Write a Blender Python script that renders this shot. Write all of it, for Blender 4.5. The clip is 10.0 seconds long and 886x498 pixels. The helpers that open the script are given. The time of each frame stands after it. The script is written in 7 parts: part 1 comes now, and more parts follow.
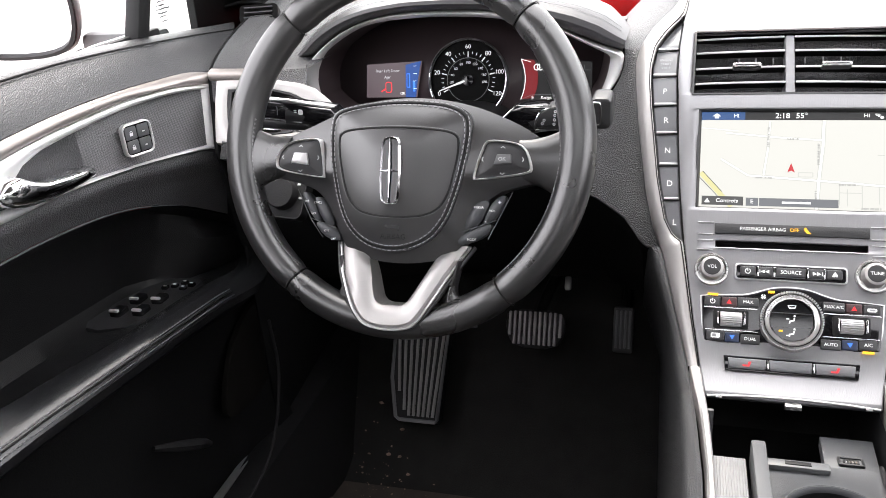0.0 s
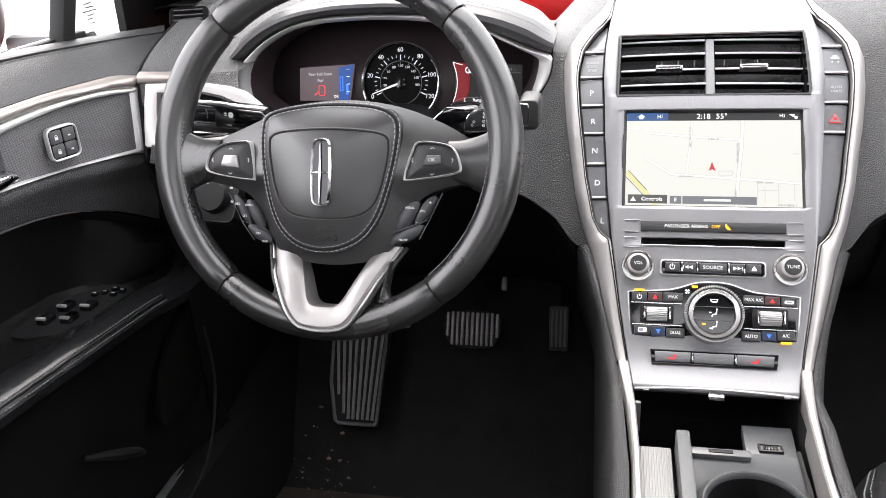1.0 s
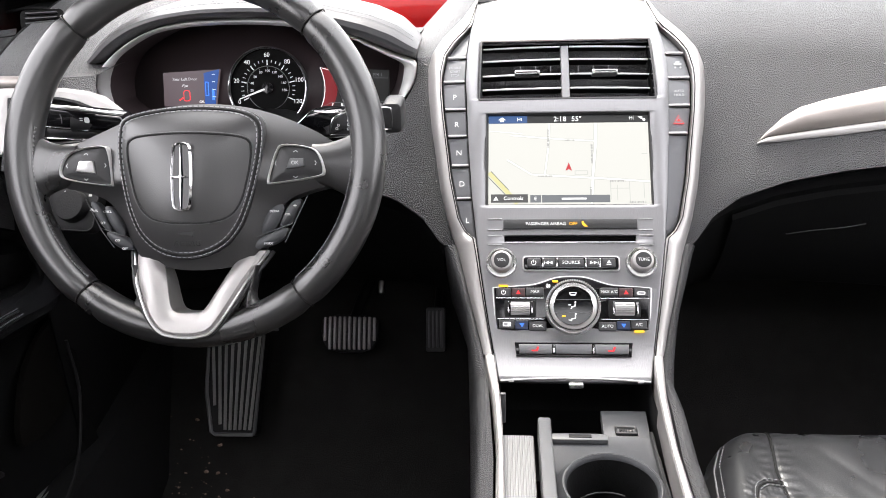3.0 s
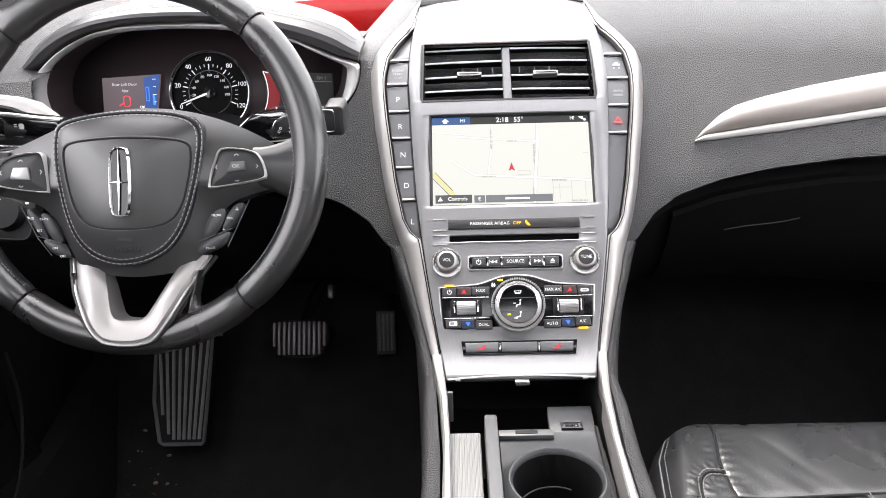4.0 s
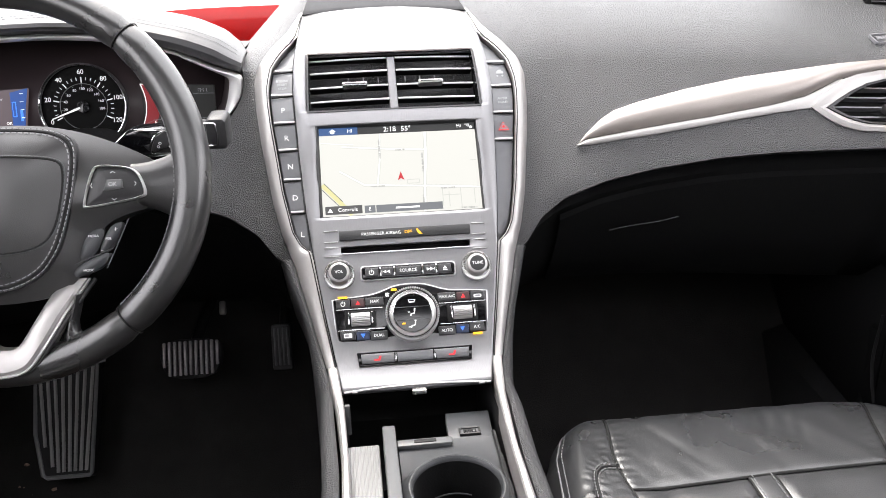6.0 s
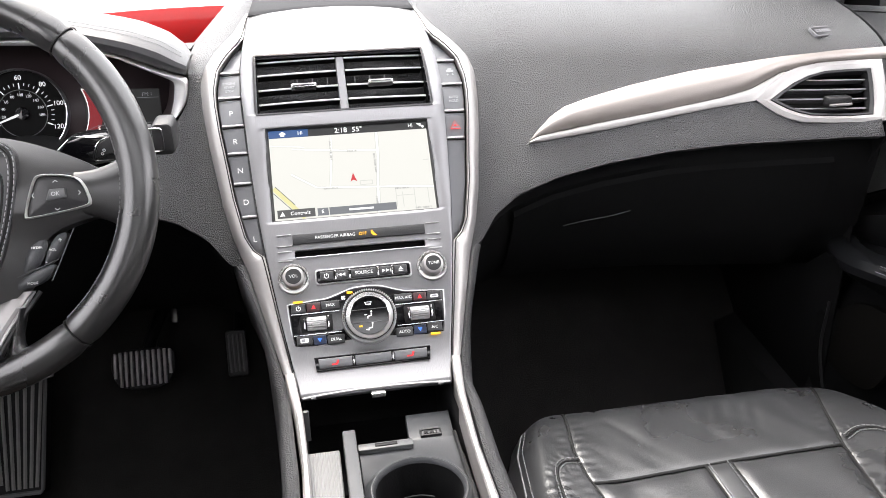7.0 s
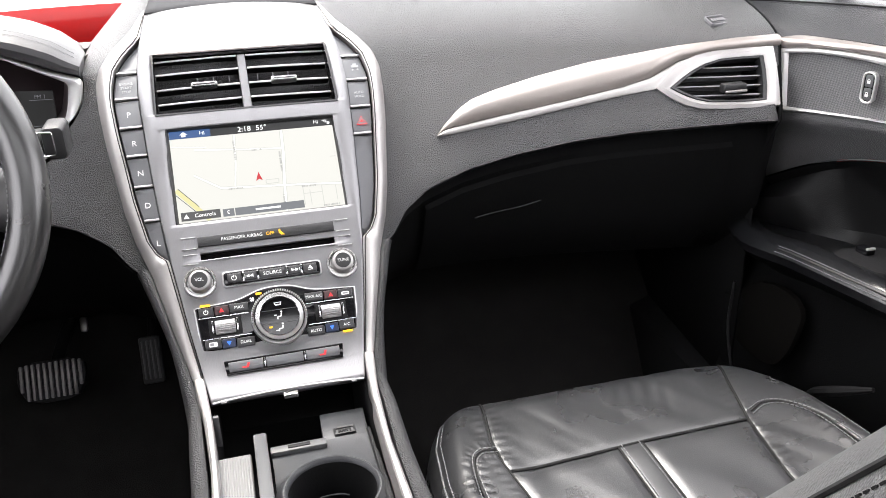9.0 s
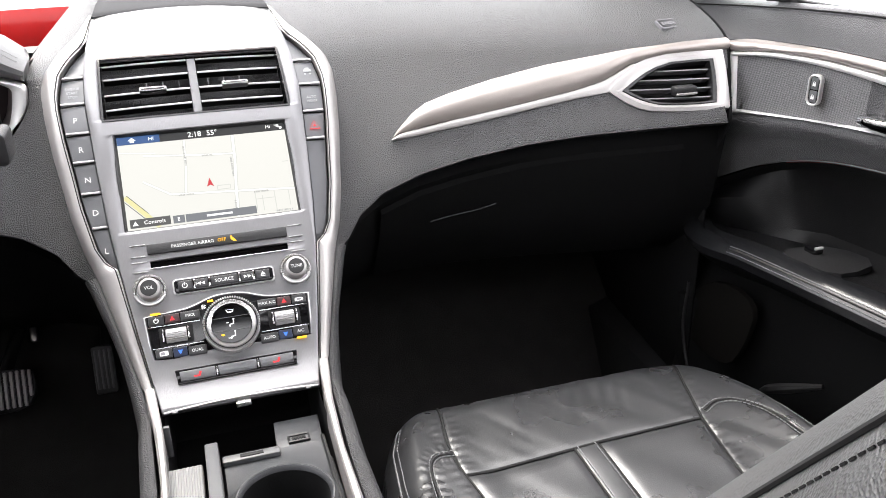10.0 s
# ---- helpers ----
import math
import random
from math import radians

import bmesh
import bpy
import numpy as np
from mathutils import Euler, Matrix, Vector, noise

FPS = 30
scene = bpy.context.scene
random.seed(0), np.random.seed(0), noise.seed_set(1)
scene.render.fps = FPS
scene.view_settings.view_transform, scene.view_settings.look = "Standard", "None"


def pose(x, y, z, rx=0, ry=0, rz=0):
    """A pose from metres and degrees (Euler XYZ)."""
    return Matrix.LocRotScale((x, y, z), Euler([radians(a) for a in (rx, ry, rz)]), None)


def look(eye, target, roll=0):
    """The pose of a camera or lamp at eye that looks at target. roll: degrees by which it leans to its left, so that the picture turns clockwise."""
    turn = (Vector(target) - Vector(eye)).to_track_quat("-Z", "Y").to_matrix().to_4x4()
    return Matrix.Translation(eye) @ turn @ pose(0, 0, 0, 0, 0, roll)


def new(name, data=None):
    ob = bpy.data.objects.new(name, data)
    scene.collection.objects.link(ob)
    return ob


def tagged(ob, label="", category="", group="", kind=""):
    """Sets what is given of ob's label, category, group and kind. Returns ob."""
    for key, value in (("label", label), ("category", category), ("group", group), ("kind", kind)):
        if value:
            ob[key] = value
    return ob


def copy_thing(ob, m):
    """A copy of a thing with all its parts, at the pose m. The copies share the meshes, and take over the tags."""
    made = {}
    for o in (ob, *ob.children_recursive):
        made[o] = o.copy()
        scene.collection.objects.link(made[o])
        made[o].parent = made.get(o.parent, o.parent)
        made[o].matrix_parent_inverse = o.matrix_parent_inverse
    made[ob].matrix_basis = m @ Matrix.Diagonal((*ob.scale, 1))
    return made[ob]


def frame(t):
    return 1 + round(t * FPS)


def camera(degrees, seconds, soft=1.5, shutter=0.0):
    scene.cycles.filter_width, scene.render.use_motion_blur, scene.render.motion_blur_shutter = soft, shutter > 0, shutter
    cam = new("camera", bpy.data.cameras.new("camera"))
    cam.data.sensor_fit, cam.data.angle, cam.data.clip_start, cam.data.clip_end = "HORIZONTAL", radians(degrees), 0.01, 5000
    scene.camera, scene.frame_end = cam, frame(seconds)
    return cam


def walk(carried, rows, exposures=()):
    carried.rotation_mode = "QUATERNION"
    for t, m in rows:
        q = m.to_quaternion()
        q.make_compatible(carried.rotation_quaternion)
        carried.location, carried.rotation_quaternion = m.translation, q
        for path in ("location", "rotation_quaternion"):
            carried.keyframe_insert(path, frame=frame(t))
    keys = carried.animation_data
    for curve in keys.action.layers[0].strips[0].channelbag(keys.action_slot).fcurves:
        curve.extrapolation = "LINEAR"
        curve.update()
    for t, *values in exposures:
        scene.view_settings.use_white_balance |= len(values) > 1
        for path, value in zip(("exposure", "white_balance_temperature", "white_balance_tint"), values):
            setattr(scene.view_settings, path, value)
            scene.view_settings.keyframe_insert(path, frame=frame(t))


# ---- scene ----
EXPOSURE = 1.7
cam = camera(57.18, 10.0, soft=0.3)
PATH = [
    (0, (-0.1137, -0.8524, 0.8841), (-0.3832, 0.0181, 0.4722), -4.64),
    (0.5, (-0.1047, -0.8564, 0.8824), (-0.3404, 0.0248, 0.4725), -4.17),
    (1, (-0.0983, -0.8576, 0.8813), (-0.3038, 0.0310, 0.4713), -3.79),
    (1.5, (-0.0918, -0.8598, 0.8795), (-0.2661, 0.0363, 0.4712), -3.33),
    (2, (-0.0829, -0.8628, 0.8798), (-0.2191, 0.0403, 0.4725), -2.68),
    (2.5, (-0.0774, -0.8668, 0.8794), (-0.1801, 0.0407, 0.4721), -2.19),
    (4, (-0.0606, -0.8749, 0.8747), (-0.0799, 0.0409, 0.4735), -1.73),
    (4.5, (-0.0546, -0.8776, 0.8747), (-0.0479, 0.0386, 0.4741), -1.64),
    (5, (-0.0531, -0.8780, 0.8740), (-0.0157, 0.0380, 0.4746), -1.34),
    (5.5, (-0.0532, -0.8757, 0.8758), (0.0206, 0.0388, 0.4779), -0.96),
    (7, (-0.0539, -0.8671, 0.8794), (0.1068, 0.0345, 0.4777), -1.20),
    (7.5, (-0.0506, -0.8664, 0.8793), (0.1392, 0.0274, 0.4730), -1.01),
    (8, (-0.0438, -0.8654, 0.8784), (0.1663, 0.0219, 0.4678), -1.01),
    (8.5, (-0.0369, -0.8694, 0.8795), (0.1893, 0.0137, 0.4684), -1.14),
    (9, (-0.0293, -0.8713, 0.8808), (0.2106, 0.0081, 0.4694), -1.32),
    (9.5, (-0.0236, -0.8717, 0.8820), (0.2363, 0.0024, 0.4717), -1.18),
    (10, (-0.0167, -0.8728, 0.8814), (0.2637, -0.0045, 0.4723), -0.92),
]
walk(cam, [(t, look(eye, target, roll)) for t, eye, target, roll in PATH], [(0.0, EXPOSURE), (10.0, EXPOSURE)])

# ---- light ----
SUN_DIR = Vector((-0.15, 0.55, 1.0)).normalized()
world = bpy.data.worlds.new("sky")
scene.world = world
world.use_nodes = True
wn = world.node_tree
wn.nodes.clear()
sky = wn.nodes.new("ShaderNodeTexSky")
sky.sky_type = "NISHITA"
sky.sun_disc = False
sky.sun_elevation = math.asin(SUN_DIR.z)
sky.sun_rotation = math.atan2(SUN_DIR.x, SUN_DIR.y)
sky.dust_density = 6.0
sky.air_density = 1.0
cloud = wn.nodes.new("ShaderNodeMix")
cloud.data_type = "RGBA"
cloud.inputs[0].default_value = 0.75
cloud.inputs[7].default_value = (11.2, 10.8, 11.0, 1)
wn.links.new(sky.outputs[0], cloud.inputs[6])
wbg = wn.nodes.new("ShaderNodeBackground")
wbg.inputs[1].default_value = 0.195
wout = wn.nodes.new("ShaderNodeOutputWorld")
wn.links.new(cloud.outputs[2], wbg.inputs[0])
wn.links.new(wbg.outputs[0], wout.inputs[0])
sun = new("sun", bpy.data.lights.new("sun", "SUN"))
sun.data.energy = 1.2
sun.data.angle = radians(20)
sun.data.color = (1.0, 0.97, 0.93)
sun.matrix_world = look(SUN_DIR * 20, (0, 0, 0))

# ---- materials ----
def material(name, base, rough=0.5, metal=0.0, bump=0.0, scale=200.0, kind="noise", vary=0.15, vscale=6.0, rvary=0.08, coat=0.0, spec=0.5, stretch=None, depth=0.0010):
    """A surface with fine relief (bump, scale per metre) and slow changes of tone and gloss (vary, vscale)."""
    m = bpy.data.materials.new(name)
    m.use_nodes = True
    nt = m.node_tree
    p = nt.nodes["Principled BSDF"]
    p.inputs["Roughness"].default_value = rough
    p.inputs["Metallic"].default_value = metal
    p.inputs["Specular IOR Level"].default_value = spec
    p.inputs["Coat Weight"].default_value = coat
    p.inputs["Coat Roughness"].default_value = 0.08
    tc = nt.nodes.new("ShaderNodeTexCoord")
    mp = nt.nodes.new("ShaderNodeMapping")
    nt.links.new(tc.outputs["Object"], mp.inputs["Vector"])
    if stretch:
        mp.inputs["Scale"].default_value = stretch
    slow = nt.nodes.new("ShaderNodeTexNoise")
    slow.inputs["Scale"].default_value = vscale
    slow.inputs["Detail"].default_value = 6.0
    nt.links.new(tc.outputs["Object"], slow.inputs["Vector"])
    mix = nt.nodes.new("ShaderNodeMix")
    mix.data_type = "RGBA"
    mix.inputs[6].default_value = (*[c * (1 - vary) for c in base], 1)
    mix.inputs[7].default_value = (*[min(1, c * (1 + vary)) for c in base], 1)
    nt.links.new(slow.outputs["Fac"], mix.inputs[0])
    nt.links.new(mix.outputs[2], p.inputs["Base Color"])
    rng = nt.nodes.new("ShaderNodeMapRange")
    rng.inputs["To Min"].default_value = max(0.02, rough - rvary)
    rng.inputs["To Max"].default_value = min(1.0, rough + rvary)
    nt.links.new(slow.outputs["Fac"], rng.inputs["Value"])
    nt.links.new(rng.outputs["Result"], p.inputs["Roughness"])
    if bump:
        if kind == "grain":
            tex = nt.nodes.new("ShaderNodeTexVoronoi")
            tex.inputs["Scale"].default_value = scale
            out = tex.outputs["Distance"]
        else:
            tex = nt.nodes.new("ShaderNodeTexNoise")
            tex.inputs["Scale"].default_value = scale
            tex.inputs["Detail"].default_value = 4.0
            out = tex.outputs["Fac"]
        nt.links.new(mp.outputs["Vector"], tex.inputs["Vector"])
        bm_ = nt.nodes.new("ShaderNodeBump")
        bm_.inputs["Strength"].default_value = bump
        bm_.inputs["Distance"].default_value = depth
        nt.links.new(out, bm_.inputs["Height"])
        nt.links.new(bm_.outputs["Normal"], p.inputs["Normal"])
    return m


def glow(name, colour, strength=1.0):
    m = bpy.data.materials.new(name)
    m.use_nodes = True
    p = m.node_tree.nodes["Principled BSDF"]
    p.inputs["Base Color"].default_value = (0.02, 0.02, 0.02, 1)
    p.inputs["Roughness"].default_value = 0.35
    p.inputs["Specular IOR Level"].default_value = 0.2
    p.inputs["Emission Color"].default_value = (*colour, 1)
    p.inputs["Emission Strength"].default_value = strength * 0.5
    return m


def clear_glass(name, tint=(1, 1, 1), gloss=1.0):
    m = bpy.data.materials.new(name)
    m.use_nodes = True
    nt = m.node_tree
    nt.nodes.clear()
    out = nt.nodes.new("ShaderNodeOutputMaterial")
    tr = nt.nodes.new("ShaderNodeBsdfTransparent")
    tr.inputs[0].default_value = (*tint, 1)
    gl = nt.nodes.new("ShaderNodeBsdfGlossy")
    gl.inputs["Roughness"].default_value = 0.02
    mx = nt.nodes.new("ShaderNodeMixShader")
    mx.inputs[0].default_value = 0.05 * gloss
    nt.links.new(tr.outputs[0], mx.inputs[1])
    nt.links.new(gl.outputs[0], mx.inputs[2])
    nt.links.new(mx.outputs[0], out.inputs[0])
    return m


PAD = material("grained_dark_leatherette", (0.045, 0.045, 0.047), 0.36, bump=1.0, scale=760, kind="grain", depth=0.0012, vary=0.12, rvary=0.06)
PAD_SOFT = material("soft_black_leather", (0.078, 0.078, 0.080), 0.33, bump=0.9, scale=560, kind="grain", vary=0.2, rvary=0.07)
SEAT = material("black_seat_leather", (0.038, 0.0387, 0.0408), 0.29, spec=1.0, bump=0.12, scale=900, kind="grain", vary=0.2, vscale=14, rvary=0.08)
# Paler copy of the seat leather, with the backrest's brighter light in its colour.
SEAT_BACK = material("grained_seat_leather_lit_copy", (0.108, 0.108, 0.107), 0.40, spec=0.7, bump=0.5, scale=620, kind="grain", vary=0.2, vscale=14)
WHEEL = material("worn_black_wheel_leather", (0.019, 0.0186, 0.0189), 0.29, spec=1.0, bump=0.06, scale=900, kind="grain", vary=0.2, vscale=12, rvary=0.08)
HUB = material("matte_black_airbag_skin", (0.031, 0.0303, 0.0313), 0.30, spec=1.0, bump=0.07, scale=1100, kind="grain", vary=0.1)
PLASTIC = material("black_plastic", (0.014, 0.014, 0.015), 0.45, bump=0.25, scale=900, vary=0.15)
DARK = material("black_hard_trim", (0.006, 0.006, 0.0065), 0.6, bump=0.3, scale=500, vary=0.2, spec=0.3)
GLOSS = material("gloss_black_plastic", (0.006, 0.006, 0.007), 0.10, vary=0.1, rvary=0.03)
CARPET = material("black_carpet", (0.018, 0.0174, 0.0168), 0.95, bump=1.0, scale=900, vary=0.35, vscale=30, spec=0.1)
MAT_CLOTH = material("dusty_mat_carpet", (0.050, 0.042, 0.036), 0.95, bump=1.0, scale=700, vary=0.7, vscale=22, spec=0.1)
PEDAL_RIB = material("worn_bare_pedal_rib", (0.25, 0.246, 0.242), 0.42, metal=0.3, bump=0.3, scale=400, vary=0.3, vscale=60)
SILVER = material("satin_silver_trim", (0.375, 0.363, 0.355), 0.42, metal=0.65, bump=0.10, scale=500, vary=0.04, rvary=0.04)
BRUSHED = material("brushed_silver_panel", (0.225, 0.223, 0.230), 0.36, metal=0.65, bump=0.18, scale=160, vary=0.05, rvary=0.05, stretch=(14, 1, 0.5))
BRONZE = material("brushed_warm_silver", (0.34, 0.308, 0.288), 0.42, metal=0.65, bump=0.15, scale=180, vary=0.06, stretch=(0.5, 6, 10))
CHROME = material("chrome", (0.82, 0.82, 0.83), 0.08, metal=1.0, vary=0.03, rvary=0.03)
BUTTON = material("grey_button_plastic", (0.16, 0.16, 0.168), 0.42, bump=0.15, scale=1200, vary=0.08)
GREY = material("grey_moulded_plastic", (0.085, 0.087, 0.090), 0.45, bump=0.2, scale=900, vary=0.1)
TAMBOUR = material("pale_ribbed_plastic", (0.25, 0.25, 0.25), 0.45, metal=0.2, bump=0.15, scale=400, vary=0.08)
RUBBER = material("grey_pedal_rubber", (0.19, 0.187, 0.183), 0.5, bump=0.4, scale=500, vary=0.3, vscale=40)
STEEL = material("pedal_steel", (0.30, 0.29, 0.28), 0.38, metal=1.0, bump=0.2, scale=300, vary=0.2, vscale=40)
THREAD = material("pale_thread", (0.19, 0.19, 0.195), 0.7, vary=0.2, vscale=200)
THREAD_PALE = material("pale_hub_thread", (0.32, 0.32, 0.33), 0.7, vary=0.15, vscale=200)
BRIGHT_EDGE = material("bright_trim_edge", (0.68, 0.675, 0.67), 0.32, metal=0.4, vary=0.04)
TOP_PANEL = material("dull_grey_top_panel", (0.055, 0.055, 0.057), 0.85, bump=0.2, scale=700, vary=0.1, spec=0.1)
THREAD_DARK = material("dark_seam", (0.006, 0.006, 0.006), 0.8, vary=0.2)
WEAVE = material("woven_black_insert", (0.032, 0.032, 0.034), 0.42, bump=0.8, scale=900, kind="grain", vary=0.1)
wv = WEAVE.node_tree
wv_c = wv.nodes.new("ShaderNodeTexChecker")
wv_c.inputs["Scale"].default_value = 400
wv_c.inputs["Color1"].default_value = (0.100, 0.100, 0.102, 1)
wv_c.inputs["Color2"].default_value = (0.165, 0.165, 0.168, 1)
wv_m = wv.nodes.new("ShaderNodeMapping")
wv_m.inputs["Scale"].default_value = (0, 1, 1.3)
wv_m.inputs["Rotation"].default_value = (radians(40), 0, 0)
wv.links.new(wv.nodes["Texture Coordinate"].outputs["Object"], wv_m.inputs["Vector"])
wv.links.new(wv_m.outputs[0], wv_c.inputs["Vector"])
wv.links.new(wv_c.outputs["Color"], wv.nodes["Principled BSDF"].inputs["Base Color"])
RED_PAINT = material("red_car_paint", (0.30, 0.004, 0.004), 0.22, spec=0.3, vary=0.04)
HEADLINER = material("pale_headliner", (0.12, 0.118, 0.115), 0.95, bump=0.3, scale=900, vary=0.05)
ASPHALT = material("pale_concrete", (0.42, 0.41, 0.40), 0.9, bump=0.8, scale=90, vary=0.3, vscale=1.5)
SATIN = material("bright_satin_metal", (0.50, 0.495, 0.495), 0.32, metal=0.8, vary=0.04, rvary=0.04)
MIRROR = material("mirror_glass", (0.9, 0.9, 0.9), 0.02, metal=1.0, vary=0.01, rvary=0.01)
WHITE_PRINT = material("white_print", (0.75, 0.75, 0.75), 0.5, vary=0.02)
DIM_PRINT = material("dim_print", (0.006, 0.006, 0.006), 0.35, vary=0.02, spec=0.3)
DIRT = material("dry_dirt", (0.22, 0.155, 0.115), 0.95, vary=0.7, vscale=60)
PAD_FINE = material("fine_grained_door_leatherette", (0.044, 0.044, 0.046), 0.40, bump=0.7, scale=620, kind="grain", vary=0.1)
# Pad colour darkened to carry the shade inside the door recess.
PAD_SHADED = material("door_recess_with_shade", (0.0055, 0.0056, 0.0060), 0.45, spec=0.25, bump=0.3, scale=900, kind="grain", vary=0.2)
# Near-black base also holds the shade under the dash and low on the doors.
SHADE = material("lower_trim_black_with_shade", (0.0052, 0.0053, 0.0055), 0.75, bump=0.3, scale=500, vary=0.2, spec=0.08)
ARM = material("smooth_black_armrest_leather", (0.010, 0.0104, 0.0116), 0.25, spec=0.7, bump=0.10, scale=800, kind="grain", vary=0.2, rvary=0.05)
SHIFT = material("blue_grey_button", (0.125, 0.128, 0.136), 0.40, bump=0.15, scale=1200, vary=0.06)
BROW_LEATHER = material("soft_grey_black_leather", (0.056, 0.055, 0.057), 0.38, bump=0.16, scale=800, kind="grain", vary=0.12)
KEY = material("dark_key_plastic", (0.026, 0.026, 0.028), 0.36, bump=0.12, scale=1200, vary=0.1)
KEY_RED = material("dark_red_key", (0.034, 0.012, 0.013), 0.4, vary=0.1)
KEY_BLUE = material("dark_blue_key", (0.010, 0.019, 0.050), 0.4, vary=0.1)
TRAY = material("dark_grey_tray", (0.046, 0.048, 0.052), 0.42, bump=0.25, scale=900, vary=0.12)
SPEAKER = material("brown_black_speaker_cloth", (0.006, 0.0056, 0.005), 0.9, bump=0.4, scale=900, vary=0.15, spec=0.05)
RING_METAL = material("polished_ring_metal", (0.56, 0.553, 0.545), 0.27, metal=0.92, vary=0.05, rvary=0.04)
# Brown lift in this black stands for haze and glare on the cluster lens.
CLUSTER_BLACK = material("cluster_black_with_lens_haze", (0.036, 0.026, 0.028), 0.42, vary=0.15)
FLAT_BLACK = material("matte_black_dial", (0.003, 0.003, 0.003), 0.5, vary=0.1, spec=0.06)
GLASS = clear_glass("window_glass", (0.94, 0.96, 0.95))
G_MAP = glow("map_light", (0.93, 0.92, 0.86), 0.60)
G_ROAD = glow("map_road", (0.76, 0.76, 0.72), 0.58)
G_ROADIN = glow("map_road_inner", (0.98, 0.97, 0.92), 0.75)
G_BAR = glow("screen_bar_blue", (0.03, 0.12, 0.36), 0.5)
G_BLACK = glow("screen_black", (0.02, 0.02, 0.02), 0.3)
G_GREY = glow("screen_grey", (0.22, 0.23, 0.25), 0.6)
G_SOFT = glow("dim_legend", (0.75, 0.76, 0.78), 0.75)
G_FIG = glow("dial_figures", (0.82, 0.82, 0.84), 0.75)
G_NAME = glow("map_name_grey", (0.55, 0.55, 0.53), 0.6)
G_MID = glow("screen_soft_white", (0.55, 0.55, 0.58), 0.8)
G_TEXT = glow("screen_white", (0.95, 0.95, 0.95), 1.0)
G_MARK = glow("screen_label", (0.10, 0.10, 0.10), 0.6)
G_ARROW = glow("map_arrow_red", (0.55, 0.02, 0.03), 0.8)
G_RED = glow("red_light", (1.0, 0.03, 0.04), 0.9)
G_YELLOW = glow("map_yellow", (0.90, 0.85, 0.42), 0.62)
G_AMBER = glow("amber_light", (1.0, 0.48, 0.02), 1.3)
G_BLUE = glow("blue_light", (0.05, 0.22, 1.0), 1.0)
G_LCD = glow("cluster_grey_screen", (0.20, 0.15, 0.17), 0.42)
G_LCDBLUE = glow("cluster_blue", (0.02, 0.10, 0.42), 0.55)
G_LCDRED = glow("cluster_red", (0.42, 0.012, 0.022), 0.34)

# ---- building helpers ----
def thing(name, m, label, category, group="", kind=""):
    ob = new(name)
    ob.empty_display_size = 0.05
    ob.matrix_world = m
    return tagged(ob, label, category, group, kind)


def finish(bm, name, mat, angle=38, toward=None):
    bmesh.ops.recalc_face_normals(bm, faces=bm.faces)
    bm.normal_update()
    if toward is not None:
        for f in bm.faces:
            if f.normal.dot(Vector(toward)) < 0:
                f.normal_flip()
    me = bpy.data.meshes.new(name)
    bm.to_mesh(me)
    bm.free()
    me.materials.append(mat)
    me.shade_smooth()
    me.set_sharp_from_angle(angle=radians(angle))
    return me


def part(name, bm, mat, parent, label="", angle=38, thick=0.0, bevel=0.0, toward=None):
    ob = new(name, finish(bm, name, mat, angle, toward))
    ob.parent = parent
    if thick:
        s = ob.modifiers.new("thickness", "SOLIDIFY")
        s.thickness = abs(thick)
        s.offset = 1 if thick > 0 else -1
    if bevel:
        b = ob.modifiers.new("rounding", "BEVEL")
        b.width, b.segments, b.limit_method, b.angle_limit = bevel, 2, "ANGLE", radians(50)
    return tagged(ob, label) if label else ob


def flat(name, bm, mat, label="", category="", kind="structure", angle=38, thick=0.0):
    """A piece of the setting that is one mesh."""
    ob = part(name, bm, mat, None, "", angle, thick)
    return tagged(ob, label, category, "", kind)


def box(bm, size, at, bevel=0.0, m=None, seg=2):
    r = bmesh.ops.create_cube(bm, size=1.0, matrix=Matrix.Translation(at) @ Matrix.Diagonal((*size, 1)))
    vs = r["verts"]
    if bevel:
        es = list({e for v in vs for e in v.link_edges})
        r2 = bmesh.ops.bevel(bm, geom=es, offset=min(bevel, 0.49 * min(size)), segments=seg, profile=0.5, affect="EDGES")
        vs = list({v for f in r2["faces"] for v in f.verts} | {v for v in vs if v.is_valid})
    if m is not None:
        bmesh.ops.transform(bm, matrix=m, verts=vs)
    return bm


def boxed(size, at, bevel=0.0, m=None, seg=2):
    return box(bmesh.new(), size, at, bevel, m, seg)


def chaikin(pts, rounds=2, closed=True):
    for _ in range(rounds):
        out = []
        n = len(pts)
        for i in range(n if closed else n - 1):
            a, b = Vector(pts[i]), Vector(pts[(i + 1) % n])
            out += [a * 0.75 + b * 0.25, a * 0.25 + b * 0.75]
        if not closed:
            out = [Vector(pts[0])] + out + [Vector(pts[-1])]
        pts = out
    return [tuple(p) for p in pts]


def smooth_path(pts, per=8):
    """A smooth curve through points (Catmull-Rom)."""
    ps = [Vector(p) for p in pts]
    ps = [2 * ps[0] - ps[1]] + ps + [2 * ps[-1] - ps[-2]]
    out = []
    for i in range(1, len(ps) - 2):
        a, b, c, d = ps[i - 1:i + 3]
        for k in range(per):
            t = k / per
            out.append(0.5 * ((2 * b) + (c - a) * t + (2 * a - 5 * b + 4 * c - d) * t * t + (3 * b - a - 3 * c + d) * t ** 3))
    return out + [ps[-2]]


